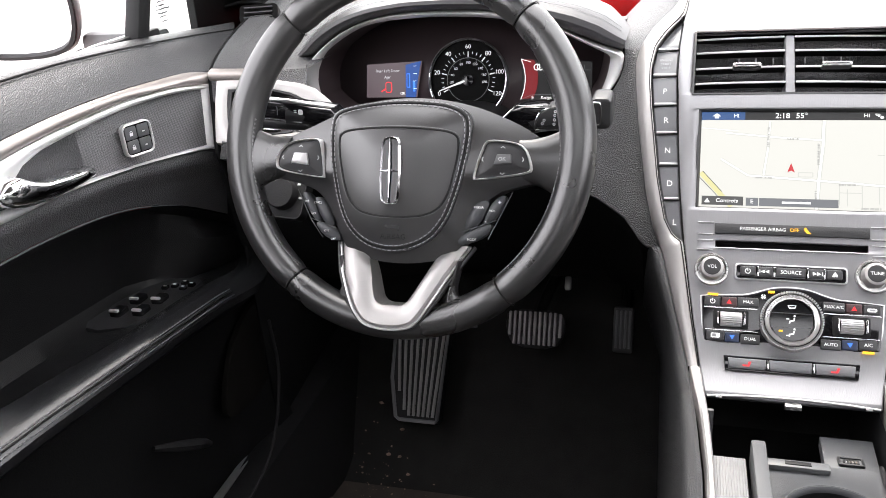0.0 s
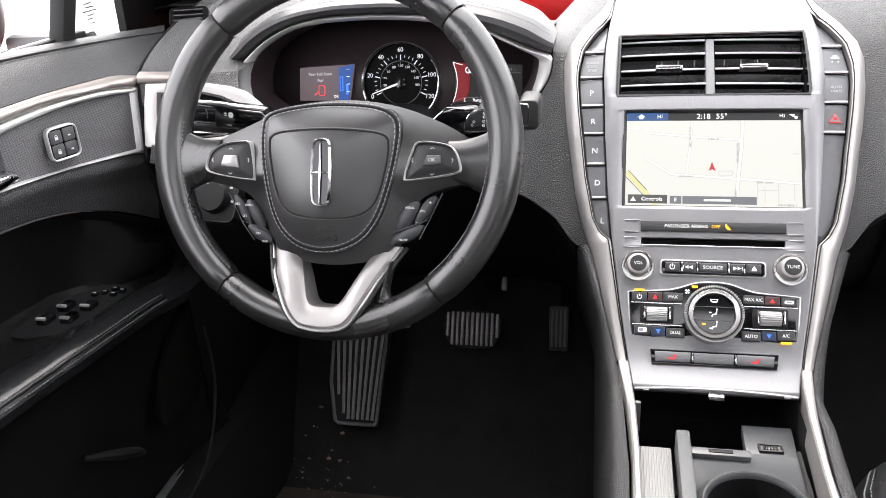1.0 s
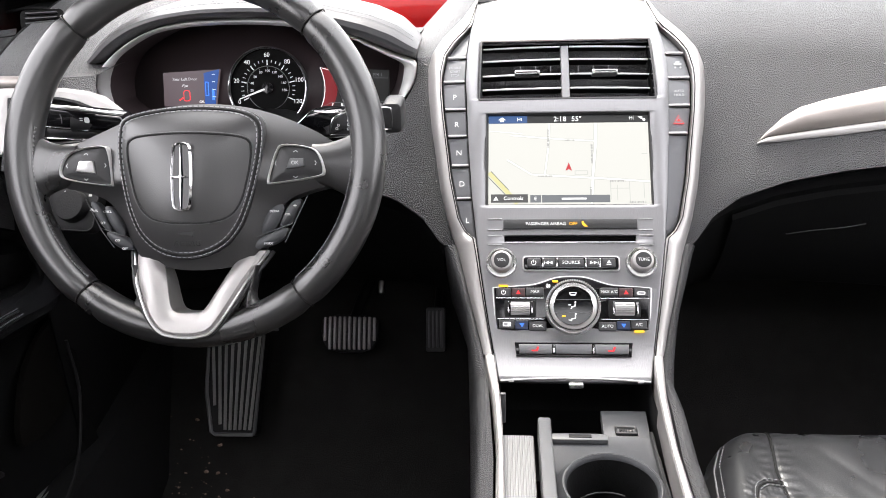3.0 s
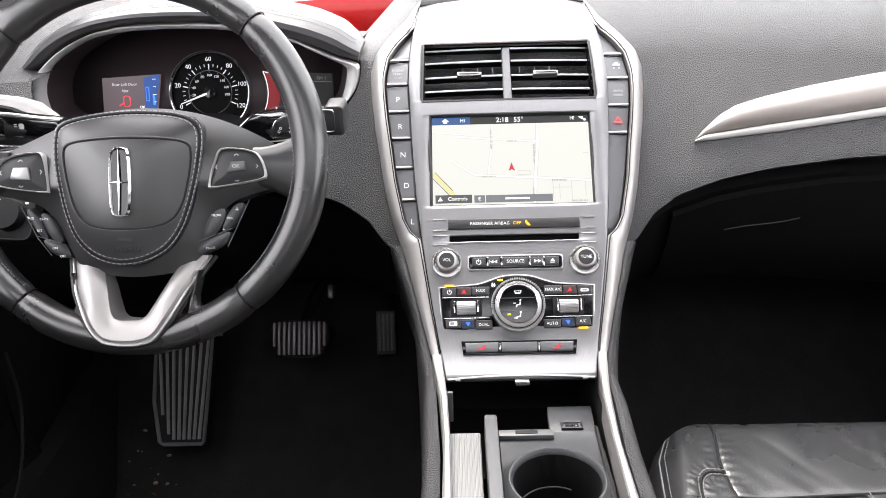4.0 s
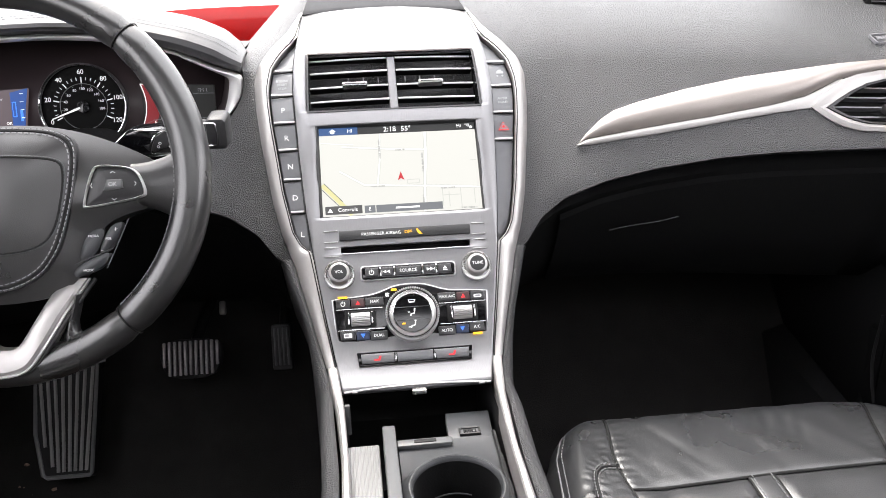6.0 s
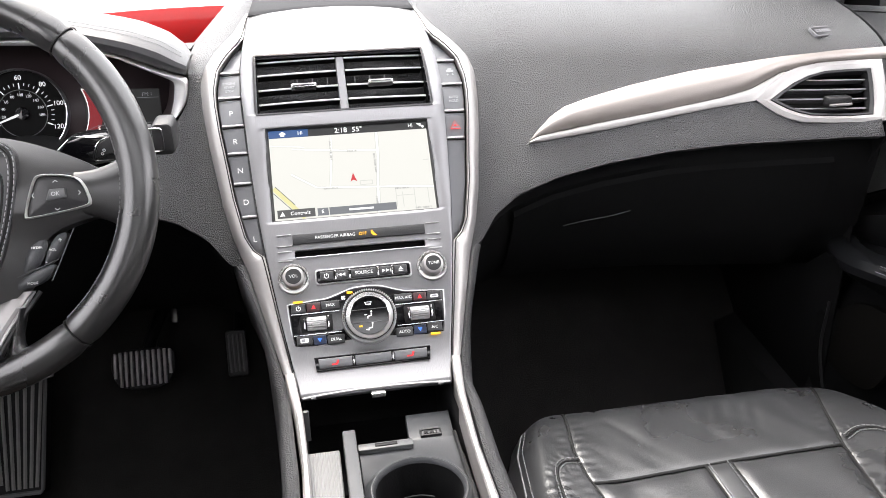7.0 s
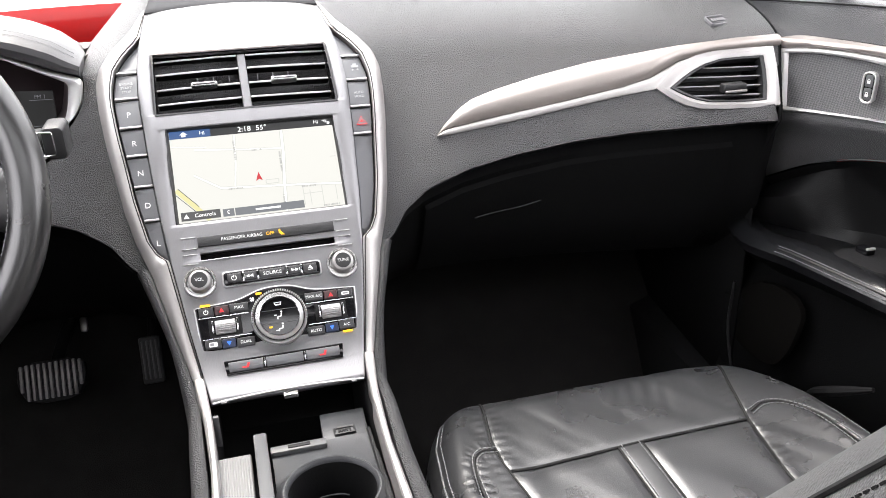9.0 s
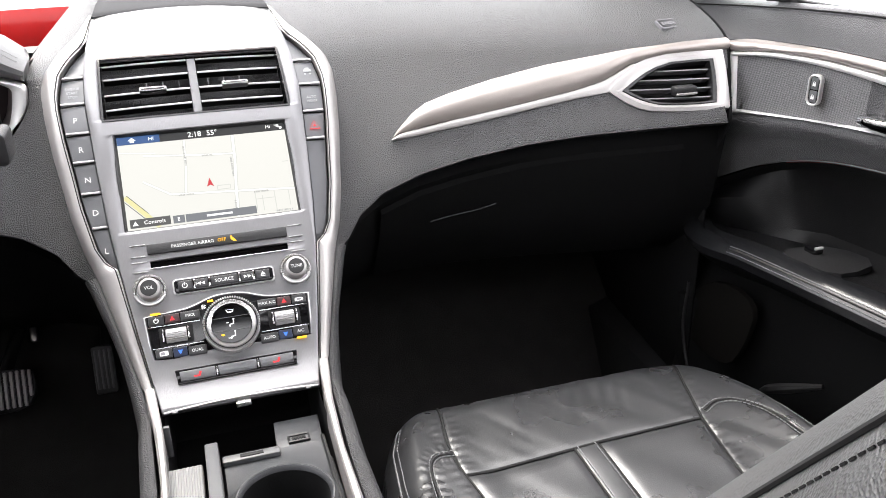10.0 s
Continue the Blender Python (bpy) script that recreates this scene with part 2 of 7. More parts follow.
def prism(outline, front, back, bevel=0.0, bm=None):
    """A slab with its outline in x and z, from y=front to y=back, its front edge rounded."""
    bm = bm or bmesh.new()
    n = len(outline)
    cx, cz = sum(p[0] for p in outline) / n, sum(p[1] for p in outline) / n
    rings = [(back, 0.0), (front + bevel, 0.0)] + ([(front + bevel * 0.3, bevel * 0.3), (front, bevel)] if bevel else [])
    if not bevel:
        rings = [(back, 0.0), (front, 0.0)]
    rows = []
    for y, inset in rings:
        row = []
        for i, (x, z) in enumerate(outline):
            if inset:
                ax, az = outline[i - 1]
                bx, bz = outline[(i + 1) % n]
                tx, tz = bx - ax, bz - az
                ln = math.hypot(tx, tz) or 1
                nx, nz = tz / ln, -tx / ln
                if nx * (x - cx) + nz * (z - cz) < 0:
                    nx, nz = -nx, -nz
                x, z = x - nx * inset, z - nz * inset
            row.append(bm.verts.new((x, y, z)))
        rows.append(row)
    for a, b in zip(rows, rows[1:]):
        for i in range(n):
            bm.faces.new((a[i], a[(i + 1) % n], b[(i + 1) % n], b[i]))
    bm.faces.new(rows[-1])
    bm.faces.new(rows[0][::-1])
    return bm


def pillow(outline, edge, top, steps=7, power=0.5, bm=None, back=None):
    """A domed slab over an outline in x and z: y=edge at the rim, y=top in the middle."""
    bm = bm or bmesh.new()
    n = len(outline)
    cx, cz = sum(p[0] for p in outline) / n, sum(p[1] for p in outline) / n
    rows = []
    if back is not None:
        rows.append([bm.verts.new((x, back, z)) for x, z in outline])
    for k in range(steps):
        s = 1 - k / steps
        y = edge + (top - edge) * (1 - s ** (1 / power)) if k else edge
        rows.append([bm.verts.new((cx + (x - cx) * s, y, cz + (z - cz) * s)) for x, z in outline])
    for a, b in zip(rows, rows[1:]):
        for i in range(n):
            bm.faces.new((a[i], a[(i + 1) % n], b[(i + 1) % n], b[i]))
    c = bm.verts.new((cx, top, cz))
    for i in range(n):
        bm.faces.new((rows[-1][i], rows[-1][(i + 1) % n], c))
    return bm


def sheet(rows, closed=False, bm=None):
    """A surface through rows of points."""
    bm = bm or bmesh.new()
    vs = [[bm.verts.new(p) for p in r] for r in rows]
    for a, b in zip(vs, vs[1:]):
        n = len(a)
        for i in range(n if closed else n - 1):
            bm.faces.new((a[i], a[(i + 1) % n], b[(i + 1) % n], b[i]))
    return bm


def ring(outer, inner, y_out, y_in, back=0.006, crown=0.002):
    """A band between two outlines of as many points in x and z, with a crowned face."""
    mid = [((a[0] + b[0]) / 2, (a[1] + b[1]) / 2) for a, b in zip(outer, inner)]
    ym = min(y_out, y_in) - crown
    loops = [[(x, y_out + back, z) for x, z in outer], [(x, y_out, z) for x, z in outer], [(x, ym, z) for x, z in mid],
             [(x, y_in, z) for x, z in inner], [(x, y_in + back, z) for x, z in inner]]
    return sheet(loops, closed=True)


def tube(path, radius, n=10, closed=False, bm=None, flat_=1.0):
    """A round bar along a path; radius is a number or one for each point."""
    bm = bm or bmesh.new()
    ps = [Vector(p) for p in path]
    k = len(ps)
    rad = radius if isinstance(radius, (list, tuple)) else [radius] * k
    rows = []
    up = None
    for i, p in enumerate(ps):
        a = ps[i - 1] if (i or closed) else p
        b = ps[(i + 1) % k] if (i < k - 1 or closed) else p
        d = (b - a).normalized()
        if up is None:
            up = d.orthogonal().normalized()
        up = (up - d * up.dot(d)).normalized()
        side = d.cross(up)
        rows.append([bm.verts.new(p + (up * math.cos(w) + side * math.sin(w) * flat_) * rad[i]) for w in [2 * math.pi * j / n for j in range(n)]])
    pairs = list(zip(rows, rows[1:])) + ([(rows[-1], rows[0])] if closed else [])
    for a, b in pairs:
        for j in range(n):
            bm.faces.new((a[j], a[(j + 1) % n], b[(j + 1) % n], b[j]))
    if not closed:
        bm.faces.new(rows[0][::-1])
        bm.faces.new(rows[-1])
    return bm


def stitches(path, size=0.0011, length=0.0045, gap=0.002, bm=None):
    """Short thread bars along a path."""
    bm = bm or bmesh.new()
    ps = [Vector(p) for p in path]
    need, run = 0.0, 0.0
    pos = []
    for a, b in zip(ps, ps[1:]):
        d = (b - a).length
        if d < 1e-7:
            continue
        while need <= run + d:
            pos.append((a + (b - a) * ((need - run) / d), (b - a).normalized()))
            need += length + gap
        run += d
    for p, d in pos:
        q = d.to_track_quat("X", "Z").to_matrix().to_4x4()
        box(bm, (length, size, size), (0, 0, 0), 0, Matrix.Translation(p) @ q)
    return bm


def lathe(profile, n=40, m=None, bm=None):
    """A turned body about the y axis; profile of (radius, y)."""
    bm = bm or bmesh.new()
    rows = [[bm.verts.new((r * math.cos(2 * math.pi * i / n), y, r * math.sin(2 * math.pi * i / n))) for i in range(n)] for r, y in profile]
    for a, b in zip(rows, rows[1:]):
        for i in range(n):
            bm.faces.new((a[i], a[(i + 1) % n], b[(i + 1) % n], b[i]))
    bm.faces.new(rows[0][::-1])
    bm.faces.new(rows[-1])
    if m is not None:
        bmesh.ops.transform(bm, matrix=m, verts=bm.verts[:])
    return bm


def writing(text, size, at, mat, parent, name="lettering", turn=0.0, lean=None, depth=0.0002):
    """Letters that face -y, centred at a place of the parent."""
    cu = bpy.data.curves.new(name, "FONT")
    cu.body, cu.size, cu.align_x, cu.align_y, cu.extrude = text, size, "CENTER", "CENTER", depth
    cu.resolution_u = 3
    tmp = bpy.data.objects.new("tmp", cu)
    scene.collection.objects.link(tmp)
    bpy.context.view_layer.update()
    me = bpy.data.meshes.new_from_object(tmp.evaluated_get(bpy.context.evaluated_depsgraph_get()))
    bpy.data.objects.remove(tmp)
    me.materials.clear()
    me.materials.append(mat)
    me.transform(lean if lean is not None else pose(*at, 90, turn, 0))
    ob = new(name, me)
    ob.parent = parent
    return ob


def plate(name, outline, y, mat, parent, thick=0.0004, label=""):
    return part(name, prism(outline, y, y + thick), mat, parent, label)


def quad(x0, x1, z0, z1):
    return [(x0, z0), (x1, z0), (x1, z1), (x0, z1)]


def rounded(x0, x1, z0, z1, r, n=5):
    out = []
    for cx, cz, a0 in ((x1 - r, z1 - r, 0), (x0 + r, z1 - r, 90), (x0 + r, z0 + r, 180), (x1 - r, z0 + r, 270)):
        out += [(cx + r * math.cos(radians(a0 + 90 * i / n)), cz + r * math.sin(radians(a0 + 90 * i / n))) for i in range(n + 1)]
    return out


def curve(x, xs, ys):
    """A smooth curve through values at rising places."""
    if x <= xs[0]:
        return ys[0]
    if x >= xs[-1]:
        return ys[-1]
    i = max(k for k in range(len(xs) - 1) if xs[k] <= x)
    slope = lambda k: (ys[min(k + 1, len(xs) - 1)] - ys[max(k - 1, 0)]) / (xs[min(k + 1, len(xs) - 1)] - xs[max(k - 1, 0)])
    h = xs[i + 1] - xs[i]
    t = (x - xs[i]) / h
    return ys[i] * (2 * t ** 3 - 3 * t * t + 1) + h * slope(i) * (t ** 3 - 2 * t * t + t) + ys[i + 1] * (3 * t * t - 2 * t ** 3) + h * slope(i + 1) * (t ** 3 - t * t)


def lerp(x, xs, ys):
    return float(np.interp(x, xs, ys))

# ---- the dashboard ----
def face_y(x):
    """How far ahead the dashboard's face stands at height 0.61, across the car."""
    return lerp(abs(x), [0.13, 0.2, 0.3, 0.4, 0.5, 0.58, 0.66], [0.055, 0.066, 0.052, 0.03, 0.005, -0.015, -0.03])


LOW_X = [0.0, 0.142, 0.166, 0.198, 0.25, 0.315, 0.386, 0.456, 0.546, 0.61, 0.665]
LOW_Z = [0.500, 0.505, 0.530, 0.546, 0.563, 0.576, 0.587, 0.594, 0.599, 0.602, 0.603]


def on_face(x, z, off=0.0):
    return Vector((x, face_y(x) + 0.73 * (z - 0.61) - 0.81 * off, z + 0.59 * off))


def dash_profile(x):
    zl = lerp(abs(x), LOW_X, LOW_Z)
    y0 = face_y(x)
    dip = lerp(x, [-0.64, -0.56, -0.19, -0.11], [0.0, 1.0, 1.0, 0.0])
    f = lambda z: y0 + 0.73 * (z - 0.61)
    pts = [(f(zl) + 0.10, zl - 0.004), (f(zl) + 0.035, zl - 0.009), (f(zl) + 0.012, zl - 0.007), (f(zl) + 0.002, zl - 0.001)]
    for k in range(1, 21):
        z = zl + 0.004 + (0.69 - zl - 0.004) * k / 20
        pts.append((f(z), z))
    ya = f(0.69)
    top = 0.770 - 0.080 * dip
    for s, h in ((0.015, 0.055), (0.035, 0.115), (0.06, 0.18), (0.09, 0.243), (0.13, 0.315), (0.18, 0.392), (0.25, 0.485), (0.40, 0.645), (0.58, 0.80), (0.78, 0.93), (1.0, 1.0)):
        pts.append((ya + (0.36 - ya) * s, 0.69 + (top - 0.69) * h))
    pts += [(0.46, top + 0.004 - 0.030 * dip), (0.56, top + 0.002 - 0.062 * dip)]
    return pts


dash = thing("dashboard", pose(0, 0, 0), "charcoal grained leatherette dashboard with silver trim strips", "dashboard")
VENT_OUT = [(0.496, 0.6395), (0.515, 0.655), (0.532, 0.667), (0.553, 0.674), (0.578, 0.6785), (0.616, 0.6805), (0.654, 0.6815), (0.652, 0.66),
            (0.648, 0.638), (0.643, 0.617), (0.61, 0.6155), (0.575, 0.6155), (0.544, 0.6165), (0.527, 0.6205), (0.515, 0.626), (0.505, 0.6325)]
VENT_IN = [(0.512, 0.6395), (0.528, 0.649), (0.545, 0.658), (0.562, 0.665), (0.583, 0.6700), (0.612, 0.6715), (0.639, 0.672), (0.637, 0.656),
           (0.633, 0.638), (0.628, 0.6235), (0.605, 0.6225), (0.580, 0.6225), (0.555, 0.6232), (0.541, 0.6262), (0.530, 0.630), (0.521, 0.6345)]


def inside(x, z, poly):
    hit = False
    for (ax, az), (bx, bz) in zip(poly, poly[1:] + poly[:1]):
        if (az > z) != (bz > z) and x < ax + (z - az) * (bx - ax) / (bz - az):
            hit = not hit
    return hit


xs = [-0.665 + 1.33 * i / 210 for i in range(211)]
def tuck(x, z):
    """The ends of the pad draw in toward its lower edge, along the door gap."""
    k = max(0.0, (abs(x) - 0.55) / 0.115) * min(0.09, max(0.0, 0.69 - z)) * 0.33
    return x - math.copysign(k, x)


cols = [[(tuck(x, z), y, z) for y, z in dash_profile(x)] for x in xs]
bm = sheet(cols)
hole = [((a[0] + b[0]) / 2, (a[1] + b[1]) / 2) for a, b in zip(VENT_OUT, VENT_IN)]
gone = [f for f in bm.faces if 0.6 < f.calc_center_median().z < 0.69 and f.calc_center_median().y < 0.1 and inside(abs(f.calc_center_median().x), f.calc_center_median().z, hole)]
COVE = [(-0.547, 0.692), (-0.535, 0.718), (-0.458, 0.739), (-0.36, 0.745), (-0.262, 0.734), (-0.194, 0.705), (-0.1742, 0.693), (-0.1742, 0.680), (-0.1768, 0.665), (-0.1845, 0.651), (-0.197, 0.638), (-0.212, 0.611), (-0.25, 0.601), (-0.49, 0.603), (-0.518, 0.630), (-0.530, 0.654), (-0.540, 0.665), (-0.5455, 0.677)]
gone += [f for f in bm.faces if f not in gone and f.calc_center_median().y < 0.30 and inside(f.calc_center_median().x, f.calc_center_median().z, COVE)]
bmesh.ops.delete(bm, geom=gone, context="FACES")


def nearest(x, z, poly):
    best = (9.0, x, z)
    for (ax, az), (bx, bz) in zip(poly, poly[1:] + poly[:1]):
        ux, uz = bx - ax, bz - az
        t = max(0.0, min(1.0, ((x - ax) * ux + (z - az) * uz) / (ux * ux + uz * uz)))
        px, pz = ax + ux * t, az + uz * t
        best = min(best, (math.hypot(px - x, pz - z), px, pz))
    return best


# draw the cut edges onto the outlines of the openings
COVE_S = chaikin(COVE, 2)
for v in bm.verts:
    if v.is_boundary and 0.59 < v.co.z < 0.70 and v.co.y < 0.16:
        d1, px, pz = nearest(v.co.x, v.co.z, COVE_S)
        d2, qx, qz = nearest(abs(v.co.x), v.co.z, hole)
        if min(d1, d2) < 0.010:
            nx_, nz_ = (px, pz) if d1 < d2 else (math.copysign(qx, v.co.x), qz)
            v.co = (nx_, v.co.y + 0.73 * (nz_ - v.co.z), nz_)
part("dash_pad", bm, PAD, dash, "charcoal grained soft pad")

TOP = [(0.2195, 0.599), (0.228, 0.608), (0.250, 0.625), (0.269, 0.635), (0.299, 0.6435), (0.355, 0.657), (0.427, 0.671), (0.536, 0.686), (0.609, 0.6925), (0.6645, 0.695)]
MID = [(0.2195, 0.599), (0.232, 0.605), (0.311, 0.6175), (0.383, 0.629), (0.455, 0.642), (0.492, 0.651), (0.515, 0.661), (0.531, 0.6685), (0.576, 0.6785), (0.6625, 0.682)]
BOT = [(0.2190, 0.5975), (0.309, 0.6090), (0.381, 0.621), (0.453, 0.633), (0.4985, 0.6395), (0.515, 0.6535), (0.536, 0.6665)]


def curve_z(pts, x):
    return lerp(x, [p[0] for p in pts], [p[1] for p in pts])


for side, start, n in ((1, 0.2195, 90), (-1, 0.585, 24)):
    rows = []
    for i in range(n + 1):
        x = start + (0.6645 - start) * i / n
        a, b = curve_z(MID, x) + 0.0006, curve_z(TOP, x)
        h = max(b - a, 0.0)
        row = [on_face(x, a, -0.004)]
        for k in range(11):
            v = k / 10
            row.append(on_face(x, a + h * v, 0.0015 + min(0.4 * h, 0.010) * math.sin(math.pi * min(1, v * 1.05)) ** 0.8))
        row.append(on_face(x, b, -0.004))
        rows.append([(side * p.x, p.y, p.z) for p in row])
    part("upper_trim", sheet(rows), BRONZE, dash, "warm brushed silver trim")
    rows = []
    if side > 0:
        for i in range(61):
            x = 0.2192 + (0.536 - 0.2192) * i / 60
            a, b = curve_z(BOT, x), curve_z(MID, x)
            row = [on_face(x, a, -0.004)] + [on_face(x, a + (b - a) * v, 0.0015 + 0.002 * math.sin(math.pi * v) ** 0.6) for v in (0, 0.2, 0.5, 0.8, 1)] + [on_face(x, b, -0.004)]
            rows.append([(p.x, p.y, p.z) for p in row])
        part("lower_trim", sheet(rows), SILVER, dash, "bright silver trim strip")

# outer air vents
for side in (1, -1):
    loops = []
    for off, s in ((-0.006, 0.0), (0.0025, 0.0), (0.0045, 0.5), (0.002, 1.0), (-0.012, 1.0)):
        loops.append([(side * p.x, p.y, p.z) for p in (on_face(a[0] + (b[0] - a[0]) * s, a[1] + (b[1] - a[1]) * s, off) for a, b in zip(VENT_OUT, VENT_IN))])
    part("vent_surround", sheet(loops, closed=True), SILVER, dash, "silver vent surround")
    deep = [[(side * p.x, p.y, p.z) for p in (on_face(*q, o) for q in VENT_IN)] for o in (0.0012, -0.05)]
    bm = sheet(deep, closed=True)
    bm.faces.new([v for v in bm.verts][len(VENT_IN):])
    part("vent_duct", bm, DARK, dash)
    lip = [((1 - 0.10) * x + 0.10 * 0.585, (1 - 0.10) * z + 0.10 * 0.646) for x, z in VENT_IN]
    loops = [[(side * p.x, p.y, p.z) for p in (on_face(a[0] + (b[0] - a[0]) * s, a[1] + (b[1] - a[1]) * s, o) for a, b in zip(VENT_IN, lip))]
             for o, s in ((0.0, 0), (0.003, 0.2), (0.002, 1), (-0.01, 1))]
    part("vent_lip", sheet(loops, closed=True), PLASTIC, dash, "black vent lip")
    for k, z in enumerate((0.6315, 0.6415, 0.6515, 0.6615)):
        x0 = lerp(z, [0.6232, 0.6395, 0.6575, 0.672], [0.552, 0.517, 0.548, 0.60])
        x1 = lerp(z, [0.6232, 0.672], [0.628, 0.638])
        bm = bmesh.new()
        rows = []
        for i in range(9):
            x = x0 + (x1 - x0) * i / 8
            rows.append([(side * q.x, q.y, q.z) for q in (on_face(x, z, -0.004), on_face(x, z + 0.0014, -0.004), on_face(x, z + 0.003, -0.020), on_face(x, z + 0.0015, -0.020))])
        part("vent_slat", sheet(rows, closed=True, bm=bm), BUTTON, dash)
    c = on_face(0.590, 0.6385, 0.001)
    part("vent_tab", boxed((0.032, 0.014, 0.012), (side * c.x, c.y, c.z), 0.003, None), PLASTIC, dash, "black vent slider")
    part("vent_tab", boxed((0.030, 0.003, 0.003), (side * c.x, c.y - 0.008, c.z - 0.003), 0.001), SILVER, dash, "silver slider edge")

# airbag mark on the passenger side
tag_m = Matrix.Translation((0.6015, 0.0705, 0.7112)) @ pose(0, 0, 0, -63, 0, 12)
part("airbag_mark", prism(rounded(-0.0150, 0.0150, -0.0085, 0.0085, 0.003), -0.0008, 0.006, 0.0004), KEY, dash, "small black embossed airbag plate").matrix_local = tag_m
part("airbag_mark_edge", ring(rounded(-0.0158, 0.0158, -0.0093, 0.0093, 0.0032), rounded(-0.0142, 0.0142, -0.0077, 0.0077, 0.0026), -0.0008, -0.0008, 0.004, 0.0005), BUTTON, dash, "raised edge of the plate").matrix_local = tag_m
for i in range(5):
    part("airbag_mark_bar", prism(quad(-0.0115 + i * 0.0048, -0.0078 + i * 0.0048, -0.0030, 0.0030), -0.0014, 0.0), BUTTON, dash).matrix_local = tag_m

# side demister vents at the ends of the pad
for side in (-1, 1):
    m = pose(side * 0.655, 0.155, 0.742, -35, 0, -side * 14)
    part("demister_frame", prism(rounded(-0.026, 0.026, -0.013, 0.013, 0.006), 0.0, 0.02, 0.001), FLAT_BLACK, dash, "black demister vent").matrix_local = m
    for k in range(3):
        part("demister_slat", boxed((0.038, 0.004, 0.0022), (0, -0.0015, -0.007 + 0.007 * k), 0.0006), KEY, dash).matrix_local = m

# end caps of the pad, toward the doors
for side in (-1, 1):
    prof = dash_profile(0.665)
    bm = bmesh.new()
    vs = [bm.verts.new((tuck(side * 0.6652, z), y, z)) for y, z in prof[3:]] + [bm.verts.new((side * 0.6652, 0.56, 0.3)), bm.verts.new((side * 0.6652, 0.10, 0.3)), bm.verts.new((side * 0.6652, 0.05, 0.5))]
    bm.faces.new(vs)
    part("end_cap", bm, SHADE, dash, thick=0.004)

# knee panels below the pad, near-black for the shade there
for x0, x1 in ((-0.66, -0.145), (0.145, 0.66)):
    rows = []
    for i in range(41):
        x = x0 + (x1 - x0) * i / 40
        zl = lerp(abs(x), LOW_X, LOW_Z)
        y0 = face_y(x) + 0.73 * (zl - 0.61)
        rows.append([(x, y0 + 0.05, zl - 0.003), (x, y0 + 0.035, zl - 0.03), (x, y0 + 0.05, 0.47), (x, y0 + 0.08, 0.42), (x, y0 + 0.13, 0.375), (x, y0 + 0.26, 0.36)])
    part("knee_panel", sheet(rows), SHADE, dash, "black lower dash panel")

# glovebox lid with its latch
glove = thing("glovebox", pose(0, 0, 0), "closed black glovebox lid below the passenger dash pad", "glovebox")
rows = []
for i in range(25):
    x = 0.20 + 0.40 * i / 24
    zl = lerp(abs(x), LOW_X, LOW_Z)
    y0 = face_y(x) + 0.73 * (zl - 0.61)
    rows.append([(x, y0 + 0.030, zl - 0.034), (x, y0 + 0.026, zl - 0.040), (x, y0 + 0.043, 0.468), (x, y0 + 0.073, 0.42), (x, y0 + 0.10, 0.39)])
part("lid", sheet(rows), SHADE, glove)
lp = smooth_path([(0.264, 0.046, 0.489), (0.29, 0.043, 0.4945), (0.325, 0.040, 0.4995), (0.349, 0.036, 0.506)])
part("latch_edge", tube(lp, 0.0007, 6), PLASTIC, glove, "thin latch edge")

# windscreen base, cowl and bonnet
bm = sheet([[(x, 0.56, 0.768 - 0.142 * lerp(x, [-0.64, -0.56, -0.19, -0.11], [0.0, 1.0, 1.0, 0.0])), (x, 0.60, 0.625), (x, 0.78, 0.60)] for x in [-0.72 + 1.44 * i / 40 for i in range(41)]])
flat("cowl", bm, DARK, "black plastic cowl below the windscreen", "cowl")
bm = sheet([[(x, y, 0.712 + 0.025 * (y - 0.60) - 1.6 * max(0.0, 0.60 - y) - 0.16 * (x / 0.85) ** 4 - 0.10 * max(0, y - 1.5) ** 2) for y in [0.560, 0.60] + [0.65 + 0.05 * j for j in range(24)]] for x in [-0.85 + 0.05 * i for i in range(35)]])
flat("bonnet", bm, RED_PAINT, "glossy red car bonnet beyond the windscreen", "car bonnet", thick=-0.003)

# ---- the centre console ----
CM = pose(0, 0, 0.60, -38, 0, 0)
console = thing("centre_console", CM, "silver centre console with screen, vents and climate controls", "car console")
P_Z = [-0.245, -0.224, -0.166, -0.097, -0.042, 0.022, 0.060, 0.097, 0.135, 0.175, 0.190, 0.2285, 0.240]
P_W = [0.0765, 0.080, 0.0898, 0.100, 0.106, 0.1105, 0.1122, 0.1142, 0.1132, 0.1097, 0.1075, 0.103, 0.1015]
Y_Z = [-0.252, -0.240, -0.230, -0.220, -0.210, -0.200, -0.19, -0.12, 0.0, 0.07, 0.11, 0.15, 0.19, 0.23, 0.25]
Y_Y = [-0.0275, -0.0219, -0.0176, -0.0140, -0.0113, -0.0095, -0.0085, -0.005, 0.0, -0.001, 0.004, 0.015, 0.035, 0.060, 0.075]
B_Z = [-0.0925, -0.0815, -0.067, -0.02, 0.021, 0.0575, 0.090, 0.110, 0.137, 0.158, 0.172, 0.183]
B_W = [0.1012, 0.1125, 0.120, 0.1295, 0.1345, 0.1392, 0.1422, 0.1425, 0.1382, 0.1278, 0.1190, 0.1100]
O_Z = [-0.243, -0.213, -0.165, -0.105, -0.068, -0.03, 0.025, 0.044, 0.090, 0.124, 0.149, 0.176, 0.208, 0.240]
O_W = [0.0865, 0.0935, 0.1055, 0.1205, 0.1335, 0.1425, 0.1508, 0.1538, 0.1588, 0.1606, 0.1562, 0.1435, 0.1220, 0.1080]
hw = lambda z: lerp(z, P_Z, P_W)
